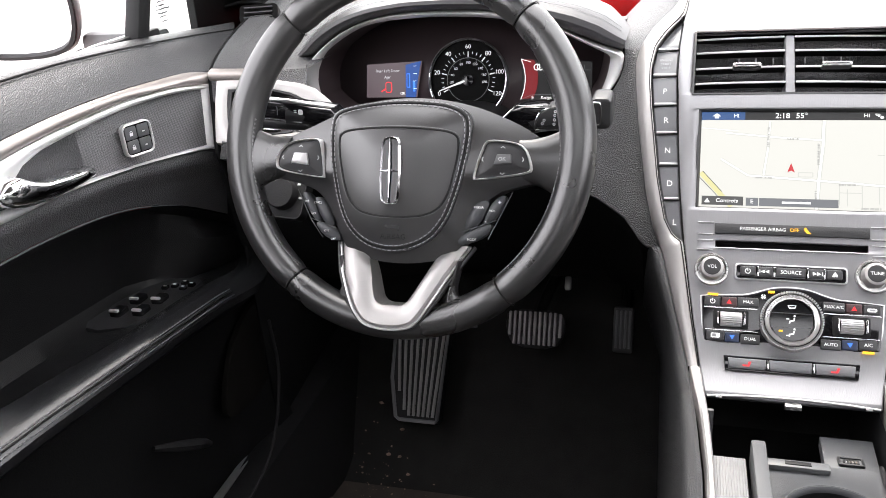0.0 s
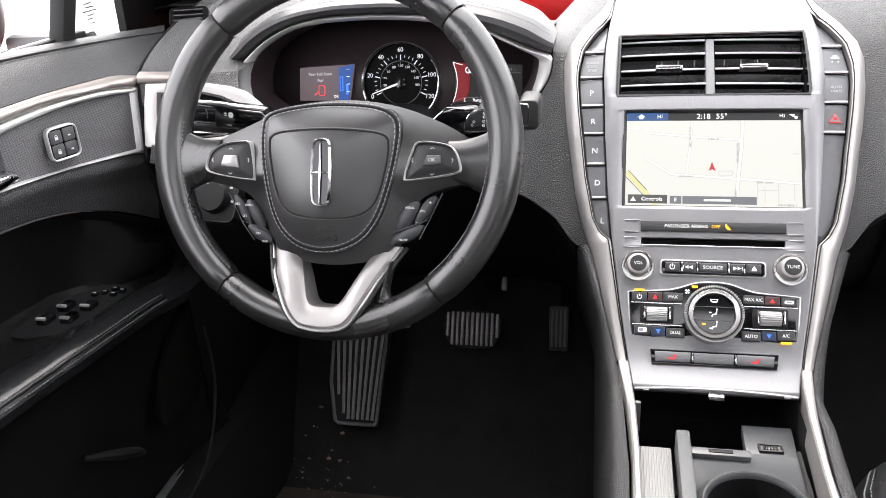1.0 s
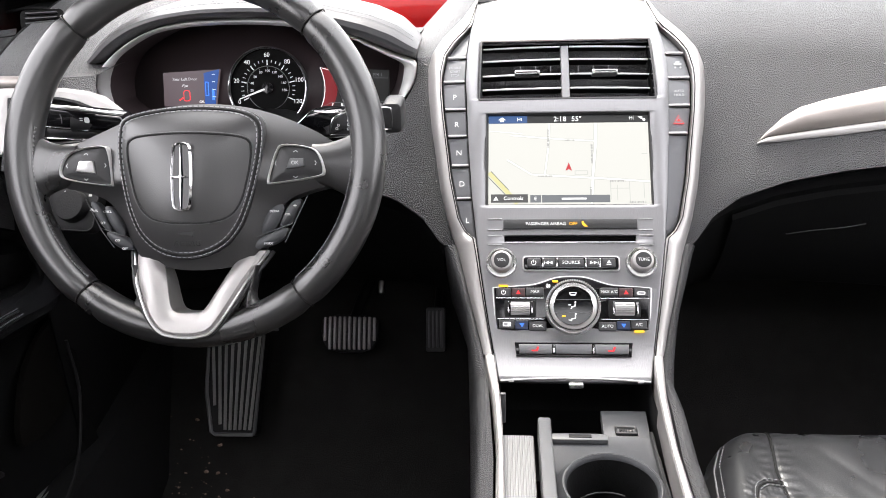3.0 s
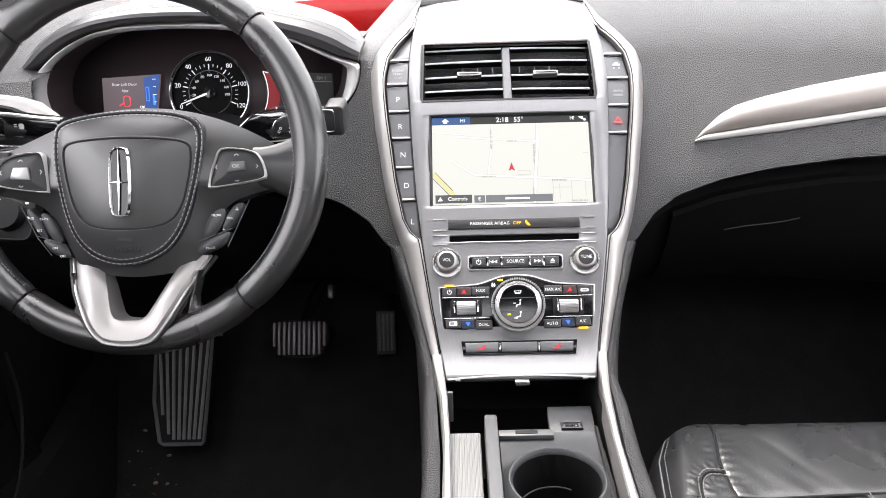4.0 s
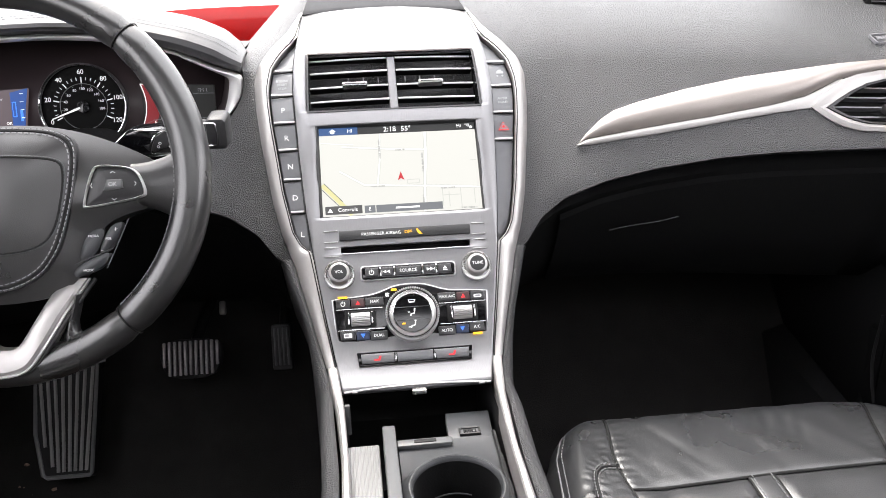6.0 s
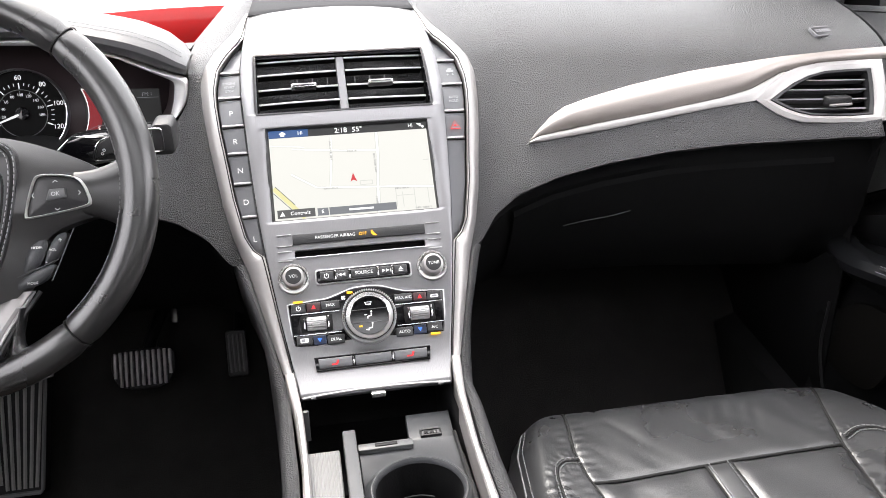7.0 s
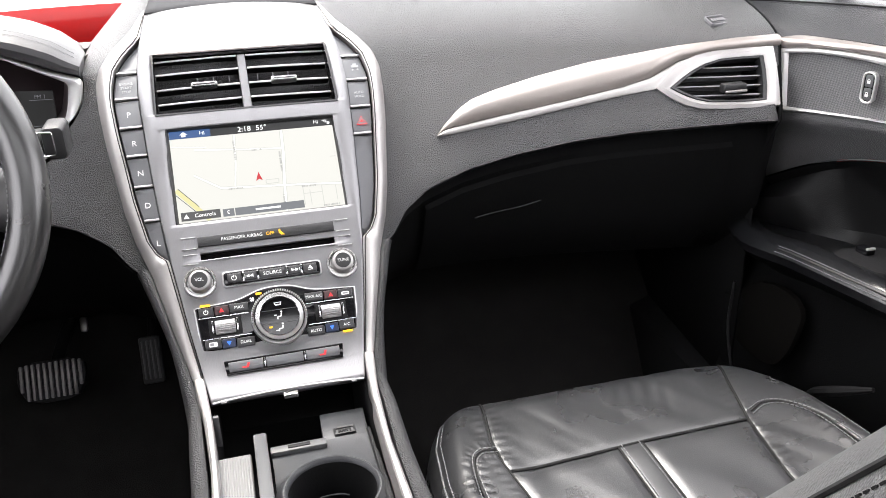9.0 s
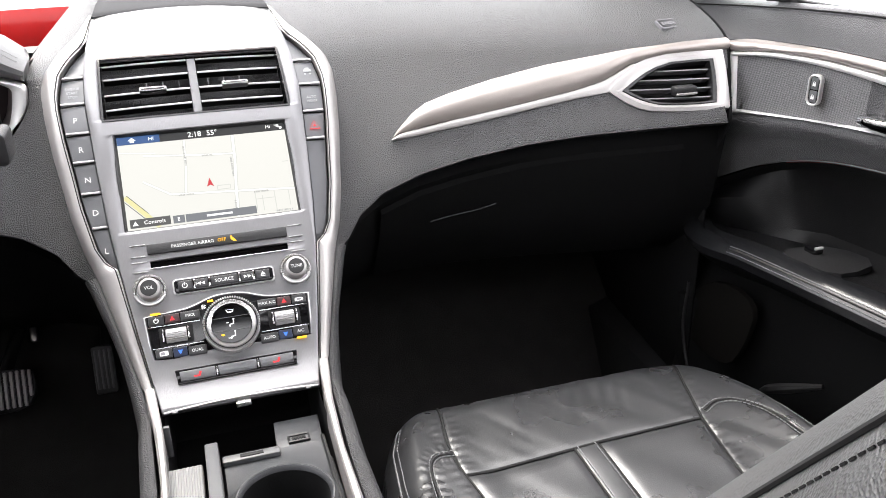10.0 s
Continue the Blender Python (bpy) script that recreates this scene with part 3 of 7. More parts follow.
fy = lambda z: curve(z, Y_Z, Y_Y)
ow = lambda z: lerp(z, O_Z, O_W)


def band_y(z):
    """How deep the outer edge of the silver side band lies."""
    return fy(z) + lerp(z, [-0.22, -0.13, -0.06, 0.10, 0.16, 0.20, 0.24], [0.003, 0.008, 0.016, 0.020, 0.019, 0.015, 0.008])


def bw(z):
    return lerp(z, B_Z, B_W) if -0.0925 < z < 0.183 else hw(z) + 0.0006


def arch(x, z):
    """The top edge of the fascia bows upward in the middle."""
    return z + max(0.0, z - 0.20) / 0.0287 * 0.0093 * (1 - (x / 0.103) ** 2)


# openings: air vents, screen and disc slot, each between columns of the same grid
vent_w = lambda z: lerp(z, [0.0710, 0.1525], [0.0988, 0.0972])
OPEN = [(0.0710, 0.1525, 1), (-0.0545, 0.0545, 2), (-0.0968, -0.0885, 3)]
zs = sorted({-0.246 + 0.4747 * i / 96 for i in range(97)} | {z for a, b, _ in OPEN for z in (a, b)})
zs = [z for i, z in enumerate(zs) if i == 0 or z - zs[i - 1] > 0.0004 or any(z in o for o in OPEN)]


def fascia_row(z):
    w = hw(z)
    half_w = [w, min(vent_w(z), w - 0.0015), min(0.0912, w - 0.003), min(0.0705, w - 0.005)]
    inner_w = [half_w[3] * k for k in (0.66, 0.33)]
    xs_ = [-v for v in half_w + inner_w] + [0.0] + inner_w[::-1] + half_w[::-1]
    return [(x, fy(z) - 0.001 * (1 - (x / 0.115) ** 2), arch(x, z)) for x in xs_]


bm = bmesh.new()
grid = [[bm.verts.new(p) for p in fascia_row(z)] for z in zs]
for (z0, r0), (z1, r1) in zip(zip(zs, grid), zip(zs[1:], grid[1:])):
    hit = [k for a, b, k in OPEN if a < (z0 + z1) / 2 < b]
    for i in range(12):
        if hit and hit[0] <= i < 12 - hit[0]:
            continue
        bm.faces.new((r0[i], r0[i + 1], r1[i + 1], r1[i]))
part("fascia", bm, BRUSHED, console, "brushed silver fascia", thick=-0.006, toward=(0, -1, 0))

# dark top panel behind the fascia
edge_x = [-0.103 + 0.206 * i / 16 for i in range(17)]
part("top_joint", tube([(x, fy(arch(x, 0.2287)) - 0.0012, arch(x, 0.2287) + 0.0006) for x in edge_x], 0.0011, 6), THREAD_DARK, console, "dark joint above the fascia")
bm = sheet([[(x * k, fy(arch(x, 0.2287)) + dy, arch(x, 0.2287) + dz) for x in edge_x] for k, dy, dz in ((1.0, 0.0004, 0.0012), (0.985, 0.010, 0.014), (0.96, 0.030, 0.037), (0.90, 0.090, 0.093))])
part("top_panel", bm, TOP_PANEL, console, "dark grey top panel", thick=-0.004)

# silver side bands
for s in (-1, 1):
    rows = []
    for i in range(91):
        z = 0.238 - 0.457 * i / 90
        a, b = bw(z) + 0.0006, ow(z)
        y_in = fy(z) + (0.006 if -0.09 < z < 0.180 else 0.001)
        y_out = band_y(z)
        if z > 0.180:
            y_in = fy(z) + 0.002
        row = [(s * a, y_in + 0.012, z), (s * a, y_in, z)]
        for k in range(1, 9):
            v = k / 8
            x = a + (b - a) * v
            row.append((s * x, y_in + (y_out - y_in) * v ** 1.5 - 0.0025 * math.sin(math.pi * v) ** 0.8, z))
        row.append((s * b, y_out + 0.02, z))
        rows.append(row)
    part("side_band", sheet(rows), SILVER, console, "satin silver side band")
    part("band_joint", tube([(r[2][0] - s * 0.0006, r[2][1] - 0.0004, r[2][2]) for r in rows[2:]], 0.0007, 5), THREAD_DARK, console, "dark joint beside the band")

# shift buttons and driver-assist buttons
L_SPLIT = [0.1805, 0.1332, 0.0988, 0.0632, 0.0305, -0.0050, -0.0440, -0.0915]
R_SPLIT = [0.1805, 0.1348, 0.1004, 0.0648, 0.0314, -0.0915]


def column(s, splits, marks):
    for i, (z1, z0) in enumerate(zip(splits, splits[1:])):
        rows = []
        n = 12
        for k in range(n + 1):
            z = z0 + 0.0011 + (z1 - z0 - 0.0016) * k / n
            a, b = hw(z) + 0.0013, max(bw(z) - 0.0010, hw(z) + 0.0016)
            y = fy(z) + 0.0115
            e = 0.0012 * (1 if k in (0, n) else 0)
            rows.append([(s * a, y + 0.008, z), (s * a, y + 0.0012, z), (s * (a + 0.0012), y + e, z), (s * (b - 0.0012), y + 0.003 + e, z), (s * b, y + 0.0045, z), (s * b, y + 0.014, z)])
        part("button", sheet(rows), SHIFT, console, "grey push button")
        if i < len(splits) - 2:
            a, b = hw(z0) + 0.0018, bw(z0) - 0.0016
            part("button_bar", boxed((b - a, 0.003, 0.0026), (s * (a + b) / 2, fy(z0) + 0.0116, z0 + 0.0018), 0.0008, None), SATIN, console, "bright bar under the button")
        text = marks.get(i)
        zc = (z0 + z1) / 2
        xc = s * (hw(zc) + bw(zc)) / 2
        if text and text != "tri":
            lines = text.split("|")
            for j, w in enumerate(lines):
                size = 0.0088 if len(w) == 1 else 0.0041
                writing(w, size, (xc, fy(zc) + 0.0112, zc - 0.001 + (len(lines) - 1 - 2 * j) * 0.0024), G_TEXT if len(w) == 1 else G_SOFT, console)
        if text == "tri":
            for q, mt in ((0.0062, G_RED), (0.0052, BUTTON)):
                plate("hazard_mark", [(xc - q, zc - q * 0.7), (xc + q, zc - q * 0.7), (xc, zc + q)], fy(zc) + (0.0114 if mt is G_RED else 0.0111), mt, console)
            plate("hazard_mark", [(xc - 0.0022, zc - 0.0014), (xc + 0.0022, zc - 0.0014), (xc, zc + 0.0022)], fy(zc) + 0.0108, G_RED, console)


column(-1, L_SPLIT, {1: "ENGINE|START|STOP", 2: "P", 3: "R", 4: "N", 5: "D", 6: "L"})
column(1, R_SPLIT, {2: "AUTO|HOLD", 3: "tri"})
# parking-aid mark: a small car outline
plate("park_mark", rounded(0.1245, 0.1335, 0.1195, 0.1225, 0.001), fy(0.12) + 0.0118, G_SOFT, console)
plate("park_mark", rounded(0.1265, 0.1315, 0.1225, 0.1245, 0.0008), fy(0.12) + 0.0118, G_SOFT, console)
for k in (0.126, 0.132):
    part("park_mark", lathe([(0.0012, 0), (0.0012, 0.0004)], 10, pose(k, fy(0.12) + 0.0115, 0.1165)), G_SOFT, console)

# centre air vents
duct = [[(x, fy(z) + 0.002 if front else 0.080, z) for x, z in ((-0.0988, 0.0710), (0.0988, 0.0710), (0.0972, 0.1525), (-0.0972, 0.1525))] for front in (True, False)]
bm = sheet(duct, closed=True)
bm.faces.new([v for v in bm.verts][4:8])
part("vent_duct", bm, FLAT_BLACK, console, "black vent duct", thick=0.001)
up_z = [i / 8 for i in range(9)]
rim_path = lambda w0, w1, z0, z1: [(-w0 - (w1 - w0) * v, z0 + (z1 - z0) * v) for v in up_z] + [(w0 + (w1 - w0) * v, z0 + (z1 - z0) * v) for v in up_z[::-1]]
vf_o, vf_i = rim_path(0.0995, 0.0979, 0.0703, 0.1532), rim_path(0.0975, 0.0960, 0.0722, 0.1512)
loops = [[(x, fy(z) + o, z) for x, z in pl] for pl, o in ((vf_o, 0.004), (vf_o, -0.0015), (vf_i, -0.0015), (vf_i, 0.012))]
part("vent_frame", sheet(loops, closed=True), GLOSS, console, "gloss black vent frame")
part("vent_divider", prism([(-0.0048, 0.0725), (0.0048, 0.0725), (0.0044, 0.1470), (-0.0044, 0.1470)], -0.007, 0.03, 0.0012), BUTTON, console, "grey vent divider").matrix_local = pose(0, 0.007, 0, -7, 0, 0)
for s in (-1, 1):
    for k, z in enumerate((0.0874, 0.1062, 0.1270, 0.1461)):
        bm = bmesh.new()
        rows = []
        for i in range(7):
            x = 0.0050 + (0.0958 - 0.0050) * i / 6
            y = fy(z) + 0.0085 + 0.004 * (x / 0.0958) ** 2
            rows.append([(s * x, y + dy, z + dz) for dy, dz in ((0, 0), (-0.0006, 0.0009), (0, 0.0018), (0.016, 0.0042), (0.016, 0.0022))])
        part("vent_slat", sheet(rows, closed=True), FLAT_BLACK, console)
        rows = []
        for i in range(7):
            x = 0.0052 + (0.0954 - 0.0052) * i / 6
            y = fy(z) + 0.0078 + 0.004 * (x / 0.0958) ** 2
            rows.append((s * x, y, z + 0.0012))
        part("slat_edge", tube(rows, 0.0012, 6), BRIGHT_EDGE, console, "bright slat edge")
    for k in range(5):
        part("vent_vane", boxed((0.0010, 0.018, 0.068), (s * (0.018 + 0.0165 * k), 0.062, 0.110), 0.0003), FLAT_BLACK, console)
    part("vent_tab", boxed((0.029, 0.012, 0.0048), (s * 0.044, fy(0.103) + 0.006, 0.1068), 0.0016), RING_METAL, console, "bright vent slider")
    part("tab_line", boxed((0.024, 0.0010, 0.0009), (s * 0.044, fy(0.103) - 0.0003, 0.1068), 0.0003), PLASTIC, console)
    for k in range(3):
        part("vent_link", boxed((0.0011, 0.004, 0.0075), (s * (0.016 + 0.0175 * k), fy(0.117) + 0.018, 0.1195), 0.0004), BUTTON, console)

# touch screen
part("screen_bezel", ring(rounded(-0.0920, 0.0922, -0.0553, 0.0553, 0.002), rounded(-0.0880, 0.0893, -0.0522, 0.0522, 0.001), -0.0006, 0.0022, 0.006, 0.0004), PLASTIC, console, "black screen bezel")
scr = part("screen", prism(quad(-0.0868, 0.0868, -0.0527, 0.0527), 0.0030, 0.012), G_MAP, console, "lit map display")
scr.matrix_local = Matrix.Translation((0.0007, 0, 0)) @ Matrix.Diagonal((1.028, 1, 1, 1))
SY = 0.0027
plate("screen_bar", quad(-0.0862, 0.0862, 0.0435, 0.0522), SY, G_BLACK, scr)
plate("screen_bar", quad(-0.0862, -0.044, 0.0435, 0.0522), SY - 0.0003, G_BAR, scr)
plate("home_icon", [(-0.0735, 0.0452), (-0.0695, 0.0452), (-0.0695, 0.0475), (-0.0675, 0.0475), (-0.0715, 0.0508), (-0.0755, 0.0475), (-0.0735, 0.0475)], SY - 0.0006, G_TEXT, scr)
writing("HI", 0.0058, (-0.0525, SY - 0.0006, 0.0478), G_TEXT, scr)
writing("2:18", 0.0082, (-0.0085, SY - 0.0006, 0.0478), G_TEXT, scr)
writing("55\u00b0", 0.0082, (0.0095, SY - 0.0006, 0.0478), G_TEXT, scr)
writing("HI", 0.0055, (0.0685, SY - 0.0006, 0.0482), G_TEXT, scr)
for q in range(3):
    plate("signal_icon", [(0.0775 - 0.002 + 0.0014 * q, 0.0495 - 0.0012 * q), (0.0775 + 0.003, 0.0495 - 0.0012 * q), (0.0775 + 0.003, 0.0501 - 0.0012 * q), (0.0775 - 0.002 + 0.0014 * q, 0.0501 - 0.0012 * q)], SY - 0.0006, G_TEXT, scr)
part("signal_icon", lathe([(0.0016, 0), (0.0016, 0.0003)], 12, pose(0.082, SY - 0.0006, 0.0462)), G_TEXT, scr)


def strip(pts, w, y, mat, name):
    """A flat line on the screen."""
    ps = [Vector((x, 0, z)) for x, z in pts]
    left, right = [], []
    for i, p in enumerate(ps):
        d = (ps[min(i + 1, len(ps) - 1)] - ps[max(i - 1, 0)]).normalized()
        nrm = Vector((-d.z, 0, d.x)) * w / 2
        left.append(p + nrm)
        right.append(p - nrm)
    bm = sheet([[(p.x, y, p.z) for p in left], [(p.x, y, p.z) for p in right]])
    return part(name, bm, mat, scr)


for pts, w in (([(-0.020, 0.042), (-0.022, 0.010), (-0.0255, -0.017)], 0.0030), ([(0.030, 0.043), (0.029, 0.015), (0.0255, -0.020), (0.0235, -0.052)], 0.0042),
               ([(-0.062, 0.029), (-0.010, 0.024), (0.029, 0.0215)], 0.0028), ([(-0.066, 0.000), (-0.040, -0.0175), (0.005, -0.0205), (0.050, -0.0235), (0.086, -0.0265)], 0.0032),
               ([(-0.0855, 0.0345), (-0.050, 0.031)], 0.0018)):
    strip(pts, w, SY - 0.0001, G_ROAD, "map_road")
    strip(pts, w * 0.62, SY - 0.0003, G_ROADIN, "map_road")
for pts in ([(0.044, -0.0245), (0.044, -0.047)], [(0.044, -0.034), (0.064, -0.034)], [(0.064, -0.0255), (0.064, -0.050)], [(0.068, -0.0265), (0.079, -0.0265)], [(0.079, -0.027), (0.079, -0.045)],
            [(0.051, -0.030), (0.051, -0.0475)], [(0.0067, -0.0135), (0.020, -0.0135)], [(0.0067, -0.018), (0.020, -0.018)], [(0.0067, -0.0135), (0.0067, -0.018)], [(0.02, -0.0135), (0.02, -0.018)],
            [(0.078, 0.006), (0.084, 0.006)], [(-0.0525, 0.0285), (-0.0525, 0.031)]):
    strip(pts, 0.0008, SY - 0.0002, G_ROAD, "map_line")
strip([(-0.0855, -0.015), (-0.066, -0.038), (-0.055, -0.051)], 0.0050, SY - 0.0002, G_YELLOW, "map_highway")
strip([(-0.0835, -0.0135), (-0.0645, -0.0355)], 0.0007, SY - 0.0004, G_MARK, "map_line")
strip([(-0.0862, -0.0205), (-0.068, -0.041)], 0.0007, SY - 0.0004, G_MARK, "map_line")
# map names as plain bars
for x0, z0, x1, z1 in ((-0.0225, 0.013, -0.0205, 0.036), (-0.004, 0.0215, 0.007, 0.0235), (0.0240, -0.005, 0.0260, 0.018), (-0.033, -0.0205, -0.017, -0.0187), (0.043, -0.0266, 0.060, -0.0246), (0.0218, -0.050, 0.0240, -0.032), (0.063, -0.051, 0.081, -0.049)):
    bm = bmesh.new()
    tall = z1 - z0 > x1 - x0
    run, at = (z1 - z0, z0) if tall else (x1 - x0, x0)
    k = 0
    while run > 0.0006:
        w = min(run, (0.0014, 0.0009, 0.0017, 0.0012)[k % 4])
        a, b = at + 0.0002, at + w - 0.0002
        prism(quad(x0, x1, a, b) if tall else quad(a, b, z0, z1), SY - 0.0005, SY - 0.0002, bm=bm)
        at, run, k = at + w, run - w, k + 1
        if k % 6 == 5:
            at, run = at + 0.001, run - 0.001
    part("map_name_bar", bm, G_NAME, scr)
plate("map_arrow", [(-0.0035, -0.0135), (0.0, -0.0115), (0.0035, -0.0135), (0.0, -0.0035)], SY - 0.0006, G_ARROW, scr)
plate("screen_button", quad(-0.0835, -0.0440, -0.0500, -0.0405), SY - 0.0006, G_MARK, scr)
plate("warning_icon", [(-0.081, -0.0475), (-0.0755, -0.0475), (-0.0782, -0.0428)], SY - 0.0009, G_TEXT, scr)
writing("Controls", 0.0058, (-0.0595, SY - 0.0009, -0.0453), G_TEXT, scr)
plate("screen_button", quad(-0.0415, -0.0300, -0.0500, -0.0415), SY - 0.0006, G_GREY, scr)
writing("E", 0.0055, (-0.0360, SY - 0.0009, -0.0458), G_TEXT, scr)
plate("screen_button", quad(-0.0290, 0.0430, -0.0500, -0.0415), SY - 0.0006, G_GREY, scr)
plate("map_name_bar", quad(-0.008, 0.018, -0.0468, -0.0448), SY - 0.0009, G_TEXT, scr)

# airbag lamp window and grooves
upper_parts = set(console.children)
part("airbag_window", prism(quad(-0.0715, 0.0715, -0.0792, -0.0684), -0.0062, 0.002, 0.0006), PLASTIC, console, "dark passenger airbag lamp window")
writing("PASSENGER AIRBAG", 0.0048, (-0.026, -0.0066, -0.0738), G_TEXT, console)
writing("OFF", 0.0050, (0.0035, -0.0066, -0.0738), G_AMBER, console)
part("airbag_lamp", lathe([(0.0012, 0), (0.0012, 0.0004)], 10, pose(0.0135, -0.0067, -0.0718)), G_AMBER, console)
plate("airbag_lamp", [(0.0125, -0.0735), (0.0150, -0.0725), (0.0175, -0.0755), (0.0190, -0.0770), (0.0150, -0.0768)], -0.0067, G_AMBER, console)
for z in (-0.0675, -0.0800, -0.0862, -0.0965):
    for s in (-1, 1):
        part("fascia_groove", boxed((0.015, 0.0016, 0.0008), (s * 0.0805, fy(z) - 0.0012, z), 0.0003), SATIN, console, "bright fascia rib")
part("disc_slot", prism(quad(-0.0715, 0.0715, -0.0945, -0.0850), 0.0045, 0.02), FLAT_BLACK, console, "black disc slot")
part("disc_slot_lip", boxed((0.140, 0.002, 0.0012), (0, -0.0054, -0.0943), 0.0005), CHROME, console)


# rotary knobs
def knob(x, z, text):
    base = part("knob_ring", lathe([(0.0165, 0.004), (0.0165, -0.0065), (0.0158, -0.0080), (0.0140, -0.0082), (0.0132, -0.0065), (0.0128, -0.005)], 44), RING_METAL, console, "bright knob base ring")
    base.matrix_local = pose(x, -0.004, z)
    body = lathe([(0.0118, 0.0), (0.0114, -0.014), (0.0104, -0.0168), (0.0084, -0.0178)], 44)
    part("knob", body, SILVER, base, "silver knob")
    part("knob_cap", lathe([(0.0084, -0.016), (0.0082, -0.0182), (0.0004, -0.0186)], 36), PLASTIC, base, "black knob cap")
    w = writing(text, 0.0046, (0, -0.0188, 0), G_TEXT, base)


knob(-0.0735, -0.1175, "VOL")
knob(0.0738, -0.1170, "TUNE")

# media button row
part("media_bezel", prism(rounded(-0.0515, 0.0515, -0.1262, -0.1095, 0.004), -0.0085, 0.002, 0.0012), SATIN, console, "bright edge of the media keys")
part("media_plate", prism(rounded(-0.0500, 0.0500, -0.1250, -0.1107, 0.0034), -0.0092, 0.002, 0.0008), GLOSS, console, "gloss black media key plate")
edges = [-0.0475, -0.0305, -0.0150, 0.0150, 0.0305, 0.0475]
for i, (a, b) in enumerate(zip(edges, edges[1:])):
    part("media_key", prism(rounded(a + 0.0012, b - 0.0012, -0.1225, -0.1130, 0.0014), -0.0112, -0.004, 0.0012), KEY, console)
for x in (-0.0300, -0.0150, 0.0150, 0.0300):
    part("media_bar", boxed((0.0016, 0.003, 0.0100), (x, -0.0108, -0.1178), 0.0005), CHROME, console)
writing("SOURCE", 0.0050, (0, -0.0116, -0.1178), G_TEXT, console)
for s in (-1, 1):
    for k in (0, 1):
        x = s * 0.0235 + k * 0.0040 - 0.002
        plate("skip_mark", [(x + s * 0.0018, -0.1178), (x - s * 0.0018, -0.1160), (x - s * 0.0018, -0.1196)], -0.0116, G_TEXT, console)
    plate("skip_mark", quad(s * 0.0235 + s * 0.0048 - 0.0003, s * 0.0235 + s * 0.0048 + 0.0003, -0.1196, -0.1160), -0.0116, G_TEXT, console)
plate("eject_mark", [(0.0370, -0.1185), (0.0420, -0.1185), (0.0395, -0.1150)], -0.0116, G_TEXT, console)
plate("eject_mark", quad(0.0370, 0.0420, -0.1200, -0.1193), -0.0116, G_TEXT, console)
o_ = [(0.0024 * math.cos(a), 0.0024 * math.sin(a)) for a in [radians(120 + 300 * i / 16) for i in range(17)]]
part("power_mark", tube([(-0.0395 + x, -0.0116, -0.1180 + z) for x, z in o_], 0.0004, 5), G_TEXT, console)
part("power_mark", tube([(-0.0395, -0.0116, -0.1178), (-0.0395, -0.0116, -0.1148)], 0.0004, 5), G_TEXT, console)

# climate panel
ZC = -0.1660
half = [(0.0820, -0.1442), (0.0822, -0.1460), (0.0795, -0.1868), (0.0770, -0.1905)]
arc = [(0.0395, -0.1412), (0.030, -0.1385), (0.018, -0.1340), (0.008, -0.1325)]
out = [(0.0, -0.1323)] + [(x, z) for x, z in arc[::-1]] + [(0.046, -0.1420)] + half + [(0.034, -0.1930), (0.0, -0.1990)]
out = out + [(-x, z) for x, z in out[-2:0:-1]]
out = chaikin(out, 2)
big = [(x * 1.016, ZC + (z - ZC) * 1.035) for x, z in out]
part("climate_edge", prism(big, -0.0085, 0.002, 0.0012), SATIN, console, "bright edge round the climate panel")
part("climate_plate", prism(out, -0.0095, 0.002, 0.0014), GLOSS, console, "gloss black climate panel")


def key(x0, x1, z0, z1, text="", mat=KEY, tri=None):
    part("climate_key", prism(rounded(x0, x1, z0, z1, 0.0012), -0.0118, -0.004, 0.0010), mat, console)
    xc, zc = (x0 + x1) / 2, (z0 + z1) / 2
    if text:
        writing(text, 0.0043, (xc, -0.0122, zc), G_TEXT, console)
    if tri:
        up, mt = tri
        q = 0.0024
        pts = [(xc - q, zc - up * q * 0.8), (xc + q, zc - up * q * 0.8), (xc, zc + up * q)]
        plate("arrow_mark", pts, -0.0122, mt, console)


key(-0.0790, -0.0640, -0.1548, -0.1455)
key(-0.0632, -0.0488, -0.1545, -0.1452, "", KEY_RED, (1, G_RED))
key(-0.0480, -0.0290, -0.1540, -0.1448, "MAX")
key(0.0290, 0.0480, -0.1540, -0.1448, "MAX A/C")
key(0.0488, 0.0632, -0.1545, -0.1452, "", KEY_RED, (1, G_RED))
key(0.0640, 0.0790, -0.1548, -0.1455)
key(-0.0760, -0.0600, -0.1885, -0.1792)
key(-0.0592, -0.0456, -0.1895, -0.1800, "", KEY_BLUE, (-1, G_BLUE))
key(-0.0448, -0.0268, -0.1905, -0.1808, "DUAL")
key(0.0268, 0.0448, -0.1905, -0.1808, "AUTO")
key(0.0456, 0.0592, -0.1895, -0.1800, "", KEY_BLUE, (-1, G_BLUE))
key(0.0600, 0.0760, -0.1885, -0.1792, "A/C")
part("power_mark", tube([(-0.0715 + x * 0.9, -0.0122, -0.1502 + z * 0.9) for x, z in o_], 0.0004, 5), G_TEXT, console)
part("power_mark", tube([(-0.0715, -0.0122, -0.1500), (-0.0715, -0.0122, -0.1474)], 0.0004, 5), G_TEXT, console)
plate("recirculate_mark", rounded(0.0672, 0.0758, -0.1522, -0.1488, 0.0015), -0.0122, G_TEXT, console)
plate("recirculate_mark", rounded(0.0690, 0.0742, -0.1514, -0.1496, 0.0008), -0.0125, BUTTON, console)
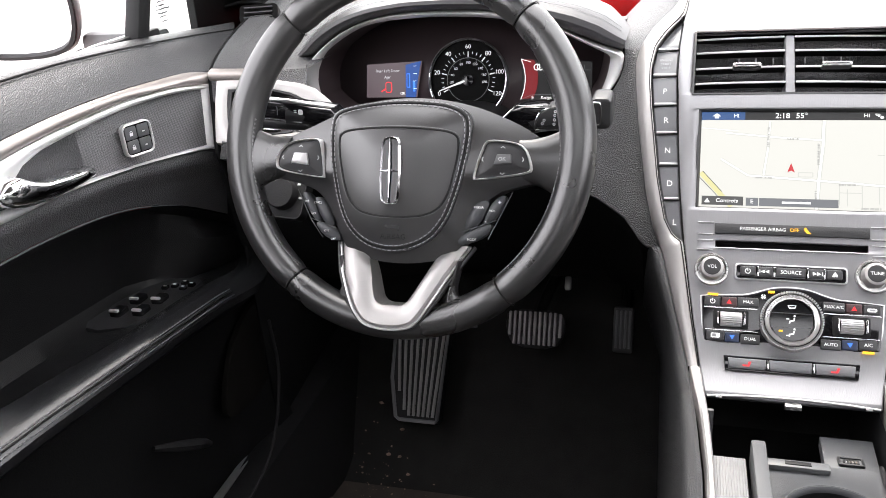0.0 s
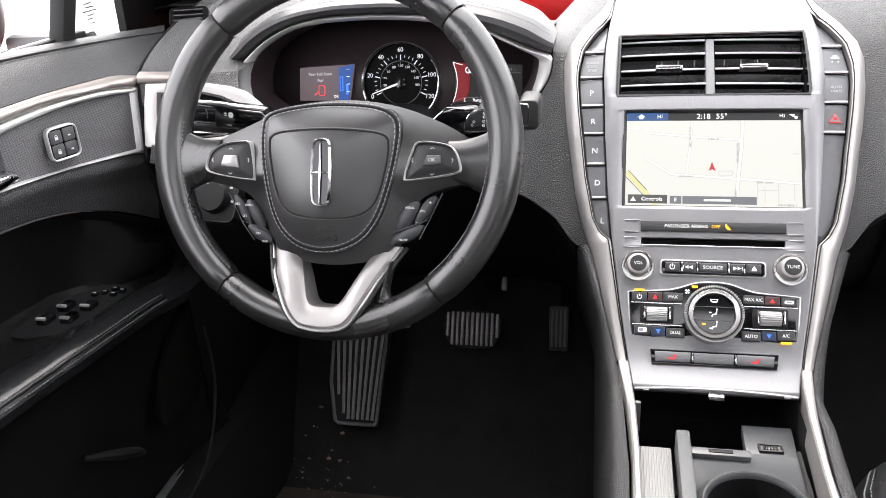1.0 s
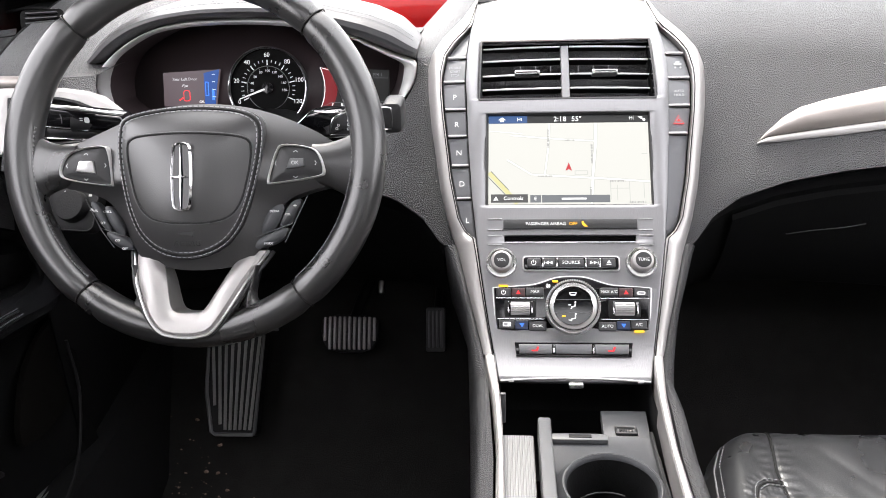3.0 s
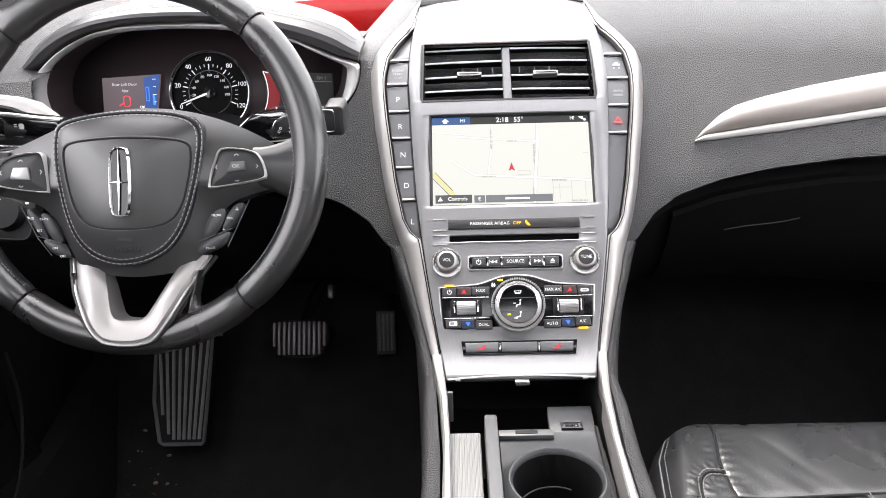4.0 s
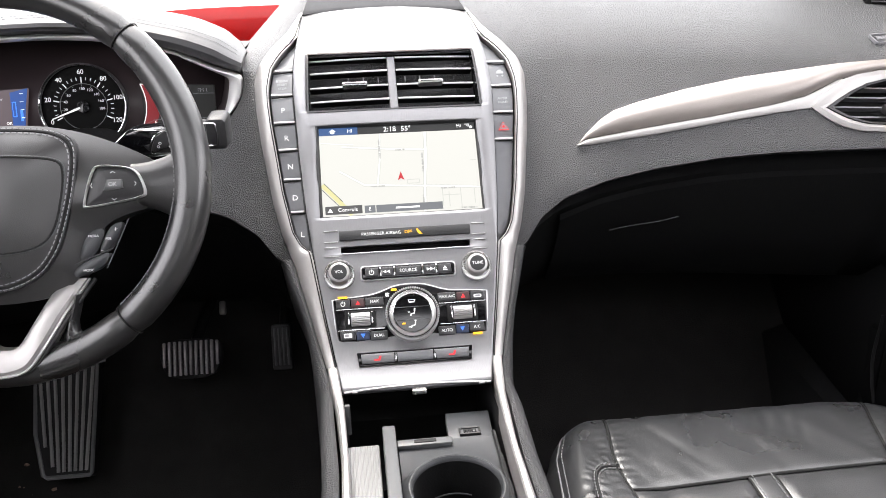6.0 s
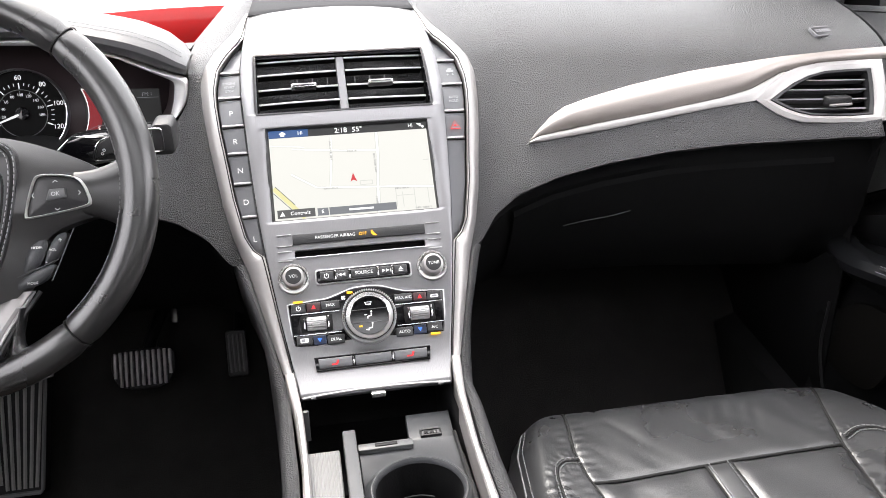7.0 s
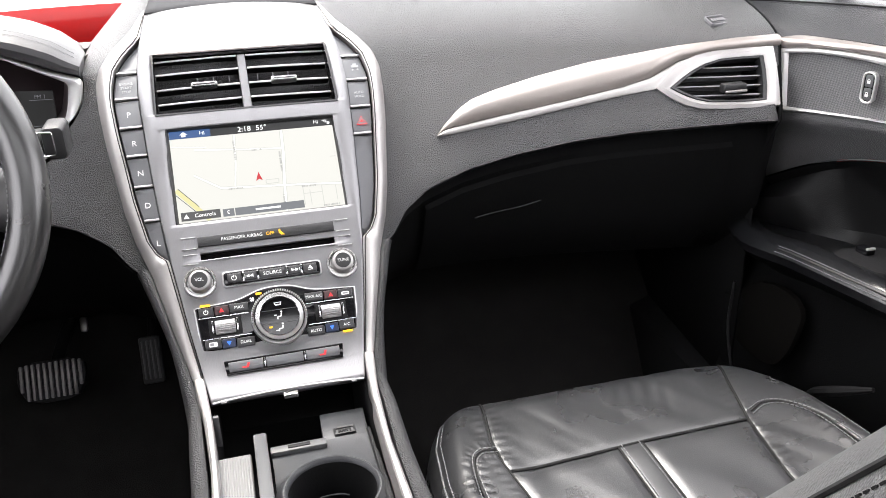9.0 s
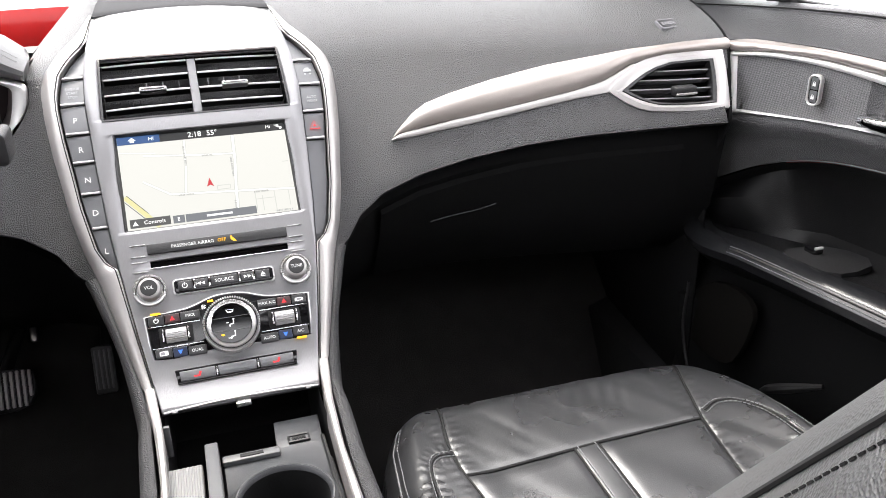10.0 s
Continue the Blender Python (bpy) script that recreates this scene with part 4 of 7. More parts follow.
plate("demist_mark", rounded(-0.0722, -0.0638, -0.1862, -0.1816, 0.001), -0.0122, G_TEXT, console)
plate("demist_mark", rounded(-0.0712, -0.0672, -0.1854, -0.1824, 0.0006), -0.0125, BUTTON, console)
for s in (-1, 1):
    part("wheel_well", prism(rounded(s * 0.054 - 0.0165, s * 0.054 + 0.0165, -0.1765, -0.1575, 0.002), -0.0100, -0.004, 0.0006), DARK, console)
    rows = []
    for dx, k in ((-0.0102, 0.86), (-0.0096, 1.0), (0.0096, 1.0), (0.0102, 0.86)):
        rows.append([(s * 0.054 + dx, -0.010 - r * k * math.cos(a), -0.167 + r * k * math.sin(a)) for a, r in [(2 * math.pi * i / 80, 0.0071 if i % 4 < 2 else 0.0063) for i in range(80)]])
    bm = sheet(rows, closed=True)
    part("thumbwheel", bm, SATIN, console, "bright ribbed temperature thumbwheel")
    for q in (-1, 1):
        part("thumbwheel_cheek", boxed((0.0016, 0.010, 0.0125), (s * 0.054 + q * 0.0122, -0.0125, -0.167), 0.0006), CHROME, console)
    part("climate_line", boxed((0.0500, 0.0016, 0.0010), (s * 0.0545, -0.0100, -0.1560), 0.0003), CHROME, console)
    part("climate_line", boxed((0.0490, 0.0016, 0.0010), (s * 0.0535, -0.0100, -0.1782), 0.0003), CHROME, console)
for x, z, w in ((-0.0715, -0.1432, 0.010), (-0.0172, -0.1378, 0.0060), (0.0680, -0.1908, 0.010)):
    part("indicator_lamp", boxed((w, 0.0012, 0.0024), (x, -0.0118 if abs(x) > 0.02 else -0.0105, z), 0.0004, pose(0, 0, 0)), G_AMBER, console, "amber indicator lamp")
# fan mark beside the dial
for k in range(4):
    a = radians(45 + 90 * k)
    plate("fan_mark", [(-0.0245, -0.1428), (-0.0245 + 0.0026 * math.cos(a - 0.5), -0.1428 + 0.0026 * math.sin(a - 0.5)), (-0.0245 + 0.0026 * math.cos(a + 0.5), -0.1428 + 0.0026 * math.sin(a + 0.5))], -0.0102, G_TEXT, console)
# large dial
dial = part("dial_ring", lathe([(0.0288, -0.002), (0.0288, -0.011), (0.0280, -0.0135), (0.0262, -0.0170), (0.0240, -0.0190), (0.0205, -0.0184), (0.0196, -0.012)], 64), RING_METAL, console, "knurled bright dial ring")
dial.matrix_local = pose(0.0003, -0.004, ZC)
bm = bmesh.new()
for i in range(72):
    a = 2 * math.pi * i / 72
    box(bm, (0.0011, 0.0078, 0.0013), (0, 0, 0), 0, pose(0.0276 * math.cos(a), -0.0140, 0.0276 * math.sin(a), 0, -math.degrees(a) + 90, 0))
part("dial_knurl", bm, SATIN, dial)
part("dial_trim", tube([(0.0252 * math.cos(a), -0.0185, 0.0252 * math.sin(a)) for a in [2 * math.pi * i / 64 for i in range(64)]], 0.0005, 6, closed=True), THREAD_DARK, dial)
part("dial_trim", tube([(0.0203 * math.cos(a), -0.0188, 0.0203 * math.sin(a)) for a in [2 * math.pi * i / 64 for i in range(64)]], 0.0006, 6, closed=True), CHROME, dial, "bright inner edge of the dial")
part("dial_face", lathe([(0.0197, -0.010), (0.0197, -0.0150), (0.0004, -0.0155)], 48), GLOSS, dial, "gloss black dial face with airflow keys")
for z in (-0.0068, 0.0068):
    part("dial_line", boxed((2 * math.sqrt(0.0192 ** 2 - z * z), 0.0006, 0.0006), (0, -0.0158, z)), GREY, dial)
# airflow marks: windscreen, face and feet
plate("airflow_mark", [(-0.0040, 0.0145), (0.0040, 0.0145), (0.0026, 0.0112), (-0.0026, 0.0112)], -0.0160, G_TEXT, dial)
plate("airflow_mark", [(-0.0030, 0.0139), (0.0030, 0.0139), (0.0022, 0.0124), (-0.0022, 0.0124)], -0.0163, GLOSS, dial)
for zc in (0.0, -0.0125):
    part("airflow_mark", tube([(0.0022, -0.0160, zc + 0.0026), (0.0018, -0.0160, zc - 0.0002), (-0.0016, -0.0160, zc - 0.0008), (-0.0020, -0.0160, zc - 0.0030)], 0.0007, 5), G_TEXT, dial)
    part("airflow_mark", tube([(-0.0050, -0.0160, zc + (0.0012 if zc == 0 else -0.0020)), (-0.0024, -0.0160, zc + (0.0012 if zc == 0 else -0.0020))], 0.0005, 5), G_TEXT, dial)
    part("airflow_mark", lathe([(0.0010, 0), (0.0010, 0.0004)], 10, pose(0.0024, -0.0162, zc + 0.0042)), G_TEXT, dial)

part("indicator_lamp", boxed((0.0036, 0.0008, 0.0018), (-0.0098, -0.0158, -0.0105), 0.0003), G_AMBER, dial, "amber indicator lamp")

# heated seat keys
part("heat_edge", prism([(-0.0600, -0.2030), (-0.0584, -0.2176), (0.0584, -0.2176), (0.0600, -0.2030)], -0.0172, 0.002, 0.001), GLOSS, console, "black surround of the seat heating keys")
for a, b, m_ in ((-0.0560, -0.0215, -1), (-0.0188, 0.0188, 0), (0.0215, 0.0560, 1)):
    part("heat_key", prism([(a, -0.2052), (a + 0.0006, -0.2153), (b - 0.0006, -0.2153), (b, -0.2052)], -0.0188, -0.006, 0.0016), SHIFT, console, "grey seat heating key")
    if m_:
        x = (a + b) / 2
        plate("heat_mark", [(x - 0.004, -0.2128), (x + 0.002, -0.2128), (x + 0.004, -0.2080), (x + 0.0015, -0.2080), (x + 0.0005, -0.2112), (x - 0.004, -0.2112)], -0.0192, G_RED, console)
for x in (-0.0201, 0.0201):
    part("heat_bar", boxed((0.0014, 0.003, 0.0088), (x, -0.0180, -0.2103), 0.0005), CHROME, console)
# all these controls sit a little low on the fascia
for ob in console.children:
    if ob not in upper_parts:
        ob.location.z -= 0.0030
# bright lower lip
lp = [(x, fy(-0.244) - 0.0010 - 0.35 * x * x, -0.2435 - 0.6 * x * x) for x in [-0.0745 + 0.149 * i / 16 for i in range(17)]]
part("lower_lip", tube(lp, 0.0013, 8), SATIN, console, "bright lower lip of the fascia")

# ---- the instrument cluster ----
KM = pose(-0.372, 0.145, 0.66, -15, 0, 0)
cluster = thing("instrument_cluster", KM, "black instrument cluster with lit speedometer under a stitched brow", "instrument cluster")
INV = KM.inverted()


def kl(x, y, z):
    return tuple(INV @ Vector((x, y, z)))


BROW = [(-0.5745, 0.6885), (-0.5594, 0.6976), (-0.5356, 0.7147), (-0.5093, 0.7288), (-0.4775, 0.7391), (-0.4469, 0.7443), (-0.414, 0.7463), (-0.3595, 0.7458), (-0.3158, 0.7403), (-0.2622, 0.7252), (-0.2248, 0.7115), (-0.1961, 0.6988), (-0.1765, 0.6925)]
bp = smooth_path([(x, 0.0, z) for x, z in BROW], 8)
nb = len(bp)
rows, seam_a, seam_b = [], [], []
for i, p in enumerate(bp):
    v = i / (nb - 1)
    taper = min(1.0, 0.66 + 0.9 * math.sin(math.pi * v))
    d = (bp[min(i + 1, nb - 1)] - bp[max(i - 1, 0)]).normalized()
    nx, nz = -d.z, d.x
    yf = 0.103 - 0.010 * math.sin(math.pi * v)
    th = 0.026 * taper * lerp(v, [0.0, 0.15, 0.40, 0.60, 0.80, 1.0], [0.70, 0.66, 0.52, 0.58, 0.92, 0.95])
    sec = [(0.045, -0.012), (0.012, -0.001), (0.004, 0.001), (-0.002, 0.22 * th), (-0.006, 0.5 * th), (-0.005, 0.78 * th), (0.004, 0.97 * th), (0.022, 1.12 * th), (0.05, 1.25 * th), (0.10, 1.22 * th), (0.20, 0.9 * th), (0.26, 0.0)]
    row = []
    back_t = min(1.0, math.sin(math.pi * v) ** 0.6 * 1.25)
    for k, (dy, h) in enumerate(sec):
        if dy > 0.04:
            dy = 0.04 + (dy - 0.04) * back_t
        row.append(kl(p.x + nx * h, yf + dy, p.z + nz * h - (0.035 * taper * max(0, dy - 0.10) / 0.16)))
    rows.append(row)
    if 0.04 < v < 0.97:
        seam_a.append(kl(p.x + nx * 0.995 * th, yf + 0.0075, p.z + nz * (0.995 * th) + 0.0012))
        seam_b.append(kl(p.x + nx * 1.09 * th, yf + 0.018, p.z + nz * (1.09 * th) + 0.0012))
bm = sheet(rows)
bm.verts.ensure_lookup_table()
for k in (0, len(rows) - 1):
    bm.faces.new([bm.verts[k * 12 + j] for j in range(12)])
part("brow", bm, BROW_LEATHER, cluster, "black stitched leather brow")
part("stitching", stitches(seam_b, 0.0006, 0.0032, 0.0014, stitches(seam_a, 0.0006, 0.0032, 0.0014)), THREAD, cluster, "pale stitching")

# bezel ring: outer edge near the driver, inner edge at the dial plane
B_OUT = [(-0.5638, 0.6358), (-0.5723, 0.6494), (-0.5745, 0.6612), (-0.5738, 0.6712), (-0.570, 0.6827), (-0.545, 0.705), (-0.5181, 0.7218), (-0.4891, 0.7335), (-0.4547, 0.7403), (-0.4216, 0.742), (-0.3731, 0.7420), (-0.3164, 0.7385),
         (-0.2523, 0.721), (-0.2342, 0.7131), (-0.2041, 0.6989), (-0.1831, 0.6918), (-0.1762, 0.6868), (-0.1756, 0.6802), (-0.1787, 0.6651), (-0.1865, 0.6513), (-0.1974, 0.6404), (-0.215, 0.612), (-0.25, 0.600), (-0.375, 0.594), (-0.50, 0.600), (-0.538, 0.612)]
B_IN = [(-0.557, 0.6351), (-0.5607, 0.6454), (-0.562, 0.659), (-0.5603, 0.669), (-0.5569, 0.6788), (-0.5451, 0.6967), (-0.5196, 0.7139), (-0.49, 0.7274), (-0.4589, 0.7328), (-0.4253, 0.7349), (-0.3762, 0.7356), (-0.3189, 0.7309), (-0.2539, 0.7165),
        (-0.2359, 0.7082), (-0.2108, 0.6959), (-0.1975, 0.689), (-0.1925, 0.6855), (-0.1911, 0.6796), (-0.1945, 0.6629), (-0.2004, 0.6466), (-0.2062, 0.6383), (-0.2201, 0.6161), (-0.2526, 0.6082), (-0.3708, 0.6023), (-0.4889, 0.6082), (-0.5283, 0.6161)]


def round_loop(pts, per=4):
    """A smooth closed curve through points in x and z."""
    ps = [(x, 0, z) for x, z in pts[-2:] + pts + pts[:3]]
    return [(p.x, p.z) for p in smooth_path(ps, per)[2 * per:(len(pts) + 2) * per]]


B_OUT, inn = round_loop(B_OUT), round_loop(B_IN)
cx_, cz_ = -0.374, 0.668
loops = []
for s, y in ((0.0, 0.116), (0.0, 0.1010), (0.06, 0.0990), (0.20, 0.0985), (0.55, 0.1010), (0.92, 0.1075), (1.0, 0.112)):
    loops.append([kl(a[0] + (b[0] - a[0]) * s, y, a[1] + (b[1] - a[1]) * s) for a, b in zip(B_OUT, inn)])
part("bezel", sheet(loops, closed=True), BRIGHT_EDGE, cluster, "satin silver bezel", angle=70)
# the pad rolls back from its cut edge to the bezel
rows = []
for (ax, az), (bx, bz) in zip([(-0.505, 0.612), (-0.518, 0.630), (-0.530, 0.654), (-0.540, 0.665), (-0.5455, 0.677), (-0.547, 0.684), (-0.547, 0.694)], [(-0.540, 0.612), (-0.553, 0.624), (-0.5638, 0.6358), (-0.5723, 0.6494), (-0.5745, 0.6612), (-0.5738, 0.6712), (-0.570, 0.6827)]):
    a, b = on_face(ax, az, -0.001), Vector((bx, 0.103, bz))
    rows.append([kl(*(a.lerp(b, v))) for v in (0.0, 0.25, 0.5, 0.75, 1.0)])
part("cove_side", sheet(rows), PAD, cluster, "charcoal grained side of the cove", thick=0.002)
loops = []
for s, y in ((1.0, 0.112), (1.04, 0.145), (1.08, 0.178)):
    loops.append([kl(cx_ + (b[0] - cx_) * (2 - s), y, cz_ + (b[1] - cz_) * (2 - s)) for b in inn])
bm = sheet(loops, closed=True)
part("inner_wall", bm, CLUSTER_BLACK, cluster, "black inner wall")
bm = bmesh.new()
bm.faces.new([bm.verts.new((x, 0.016, z)) for x, z in ((-0.19, -0.07), (0.172, -0.07), (0.180, 0.030), (0.10, 0.075), (-0.12, 0.075), (-0.19, 0.030))])
part("dial_plate", bm, CLUSTER_BLACK, cluster, "black dial plate", thick=0.002)

# left display
DY = 0.0085
lcd = part("display", prism([(-0.1345, -0.0275), (-0.0660, -0.0275), (-0.0590, 0.0185), (-0.1335, 0.0150)], DY, 0.016), G_LCD, cluster, "lit grey driver display")
lcd.matrix_local = pose(-0.0045, 0, -0.0020)
writing("Rear Left Door", 0.0052, (-0.105, DY - 0.0006, 0.0065), G_MID, lcd)
writing("Ajar", 0.0052, (-0.105, DY - 0.0006, -0.0015), G_MID, lcd)
writing("OK", 0.0045, (-0.084, DY - 0.0006, -0.0225), G_TEXT, lcd)
plate("car_icon", rounded(-0.108, -0.099, -0.0215, -0.0075, 0.003), DY - 0.0005, G_RED, lcd)
plate("car_icon", rounded(-0.1070, -0.1000, -0.0205, -0.0085, 0.0024), DY - 0.0008, G_LCD, lcd)
plate("car_icon", [(-0.108, -0.0155), (-0.114, -0.0195), (-0.1135, -0.0210), (-0.108, -0.0175)], DY - 0.0006, G_RED, lcd)
bar = part("display", prism([(-0.0800, -0.0275), (-0.0660, -0.0275), (-0.0635, -0.005), (-0.0590, 0.0185), (-0.0800, 0.0140)], DY - 0.0004, DY + 0.002), G_LCDBLUE, cluster, "blue gauge strip")
bar.matrix_local = pose(-0.0045, 0, -0.0020)
for a in (quad(-0.0785, -0.0740, -0.0150, 0.0030), quad(-0.0700, -0.0670, -0.0200, -0.0070)):
    plate("gauge_bar", a, DY - 0.0008, G_BLUE, bar)
plate("gauge_bar", quad(-0.0776, -0.0749, -0.0140, 0.0020), DY - 0.0011, G_LCDBLUE, bar)
for k in range(4):
    plate("gauge_tick", quad(-0.0690, -0.0650, 0.0120 - 0.0095 * k, 0.0126 - 0.0095 * k), DY - 0.0009, G_TEXT, bar)

# right display
rd = part("display", prism([(0.0690, -0.0340), (0.1560, -0.0340), (0.1560, 0.0120), (0.0690, 0.0165)], DY + 0.0010, 0.016), G_BLACK, cluster, "dark display with a red panel")
rows = []
for k in range(13):
    v = k / 12
    z = -0.0330 + 0.0495 * v
    x = 0.0735 - 0.0055 * (2 * v - 1) ** 2
    rows.append([(x, DY, z), (x + 0.016, DY, z * 0.94)])
part("red_panel", sheet(rows), G_LCDRED, rd)
strip_l = [(0.0735 - 0.0055 * (2 * k / 12 - 1) ** 2, DY - 0.0006, -0.0330 + 0.0495 * k / 12) for k in range(13)]
part("panel_edge", tube(strip_l, 0.0005, 5), G_TEXT, rd)
part("panel_edge", tube([(0.068, DY - 0.0006, 0.0165), (0.080, DY - 0.0006, 0.0130)], 0.0004, 5), G_TEXT, rd)
part("panel_edge", tube([(0.069, DY - 0.0006, -0.033), (0.082, DY - 0.0006, -0.0275), (0.155, DY - 0.0006, -0.0275)], 0.0003, 5), G_GREY, rd)
for k in (0, 1):
    c = [(0.0880 + 0.0042 * k + 0.0036 * math.cos(a), DY - 0.0004, 0.0065 + 0.0036 * math.sin(a)) for a in [2 * math.pi * i / 20 for i in range(20)]]
    part("link_icon", tube(c, 0.0006, 5, closed=True), G_TEXT, rd)
writing("FM 1", 0.0062, (0.1420, DY - 0.0002, 0.0060), G_GREY, rd)
part("panel_edge", tube([(0.130, DY - 0.0002, 0.0025), (0.155, DY - 0.0002, 0.0020)], 0.0003, 5), G_GREY, rd)
writing("E", 0.0055, (0.0830, DY - 0.0004, -0.0310), G_TEXT, rd)
writing("Range", 0.0055, (0.1000, DY - 0.0004, -0.0310), G_TEXT, rd)

# speedometer
sp = part("speedometer", lathe([(0.0515, 0.016), (0.0515, 0.006), (0.0505, 0.0045), (0.0495, 0.006), (0.0490, 0.0110)], 72), GREY, cluster, "speedometer with white figures and needle")
sp.matrix_local = pose(-0.001, 0, -0.0080) @ Matrix.Scale(1.015, 4)
part("dial", lathe([(0.0492, 0.012), (0.0490, 0.0106), (0.0004, 0.0104)], 64), FLAT_BLACK, sp, "black dial")
part("dial_rim", tube([(0.0497 * math.cos(a), 0.0052, 0.0497 * math.sin(a)) for a in [radians(-45 + 270 * i / 60) for i in range(61)]], 0.0008, 6), CHROME, sp, "bright dial rim")
part("inner_ring", tube([(0.0272 * math.cos(a), 0.0101, 0.0272 * math.sin(a)) for a in [2 * math.pi * i / 48 for i in range(48)]], 0.0005, 5, closed=True), GREY, sp)
SPD = 0.0099
for k in range(25):
    a = radians(205 - 230 * k / 24)
    lg = k % 4 == 0
    r0, r1 = (0.0285 if lg else 0.0315), 0.0350
    part("tick", tube([(r0 * math.cos(a), SPD, r0 * math.sin(a)), (r1 * math.cos(a), SPD, r1 * math.sin(a))], 0.0007 if lg else 0.0004, 5), G_FIG, sp)
for k, w in enumerate(("0", "20", "40", "60", "80", "100", "120")):
    a = radians(205 - 230 * k / 6)
    writing(w, 0.0078, (0.0415 * math.cos(a), SPD - 0.0006, 0.0408 * math.sin(a)), G_FIG, sp, "figure")
for k, w in enumerate(("20", "40", "60", "80", "100", "120", "140", "160", "180")):
    a = radians(188 - 196 * k / 8)
    writing(w, 0.0046, (0.0212 * math.cos(a), SPD - 0.0002, 0.0212 * math.sin(a)), G_MID, sp, "figure")
    part("tick", tube([(0.0242 * math.cos(a), SPD, 0.0242 * math.sin(a)), (0.0260 * math.cos(a), SPD, 0.0260 * math.sin(a))], 0.0003, 5), G_GREY, sp)
writing("MPH", 0.0042, (-0.0385, SPD - 0.0006, -0.0255), G_FIG, sp, "figure")
na = radians(200)
part("needle", tube([(0.004 * math.cos(na), 0.0075, 0.004 * math.sin(na)), (0.0400 * math.cos(na), 0.0085, 0.0400 * math.sin(na))], [0.0015, 0.0006], 6), G_FIG, sp, "white needle")
part("needle_hub", lathe([(0.0075, 0.0115), (0.0072, 0.0070), (0.0004, 0.0062)], 32), GLOSS, sp, "black needle hub")

# ---- the steering wheel ----
WM = pose(-0.373, -0.126, 0.648, -23.2, 0, 0)
wheel = thing("steering_wheel", WM, "black leather steering wheel with stitched airbag cover and silver lower spoke", "steering wheel")
RIM = 0.1727


def rim_pt(a, r=0.0, y=0.0):
    """A point by the rim: angle from straight up, to the right; r outward from the rim's core."""
    return ((RIM + r) * math.sin(a), y, (RIM + r) * math.cos(a))


def rim_section(a0, a1, mat, label, fat=1.0):
    rows = []
    n = max(6, int(abs(a1 - a0) / 3))
    for i in range(n + 1):
        a = radians(a0 + (a1 - a0) * i / n)
        e = 0.90 if i in (0, n) else 1.0
        g = abs(math.sin(a)) ** 6
        row = []
        for j in range(20):
            w = 2 * math.pi * j / 20
            rr, yy = math.cos(w), math.sin(w)
            row.append(rim_pt(a, 0.0161 * fat * e * rr * (1 + 0.06 * g), 0.0178 * fat * e * yy))
        rows.append(row)
    return part("rim", sheet(rows, closed=True), mat, wheel, label)


# four leather sections that meet at seams
SEAMS = [-43.5, 43.5, 141.5, 218.5]
rim_section(-43.2, 43.2, WHEEL, "smooth black leather rim section")
rim_section(43.8, 141.2, WHEEL, "worn black leather rim section", 1.02)
rim_section(141.8, 218.2, WHEEL, "smooth black leather lower rim section")
rim_section(218.8, 316.2, WHEEL, "worn black leather rim section", 1.02)
for a in SEAMS:
    c = [rim_pt(radians(a), 0.0160 * math.cos(w), 0.0176 * math.sin(w)) for w in [2 * math.pi * i / 20 for i in range(20)]]
    part("rim_seam", tube(c, 0.0006, 6, closed=True), THREAD_DARK, wheel)
for a0, a1 in ((116, 139), (221, 244), (72, 114), (246, 280)):
    for q, w in ((0, -1), (1, 1)):
        pts = [rim_pt(radians(a0 + (a1 - a0) * i / 30), -0.0152, -0.0065 + 0.003 * w) for i in range(31)]
        part("rim_stitching", stitches(pts, 0.0008, 0.0026, 0.0016), THREAD, wheel)
    zig = [rim_pt(radians(a0 + (a1 - a0) * i / 40), -0.0156, -0.0065 + (0.0026 if i % 2 else -0.0026)) for i in range(41)]
    part("rim_stitching", tube(zig, 0.0005, 4), THREAD, wheel)


def shift(pts, dx=-0.004):
    return [(x + dx, z) for x, z in pts]


BODY = shift([(-0.150, -0.018), (-0.142, -0.004), (-0.130, 0.003), (-0.111, 0.013), (-0.081, 0.026), (-0.046, 0.042), (-0.006, 0.049), (0.035, 0.049), (0.075, 0.042), (0.112, 0.028), (0.138, 0.014), (0.152, 0.002), (0.163, -0.018), (0.155, -0.028),
              (0.109, -0.038), (0.091, -0.050), (0.080, -0.072), (0.070, -0.094), (0.052, -0.108), (0.008, -0.115), (-0.040, -0.109), (-0.055, -0.096), (-0.068, -0.066), (-0.078, -0.049), (-0.093, -0.039), (-0.140, -0.030)])
body = part("hub_body", pillow(chaikin(BODY, 2), 0.002, -0.016, 10, 0.42, back=0.028), HUB, wheel, "black hub and side spokes")
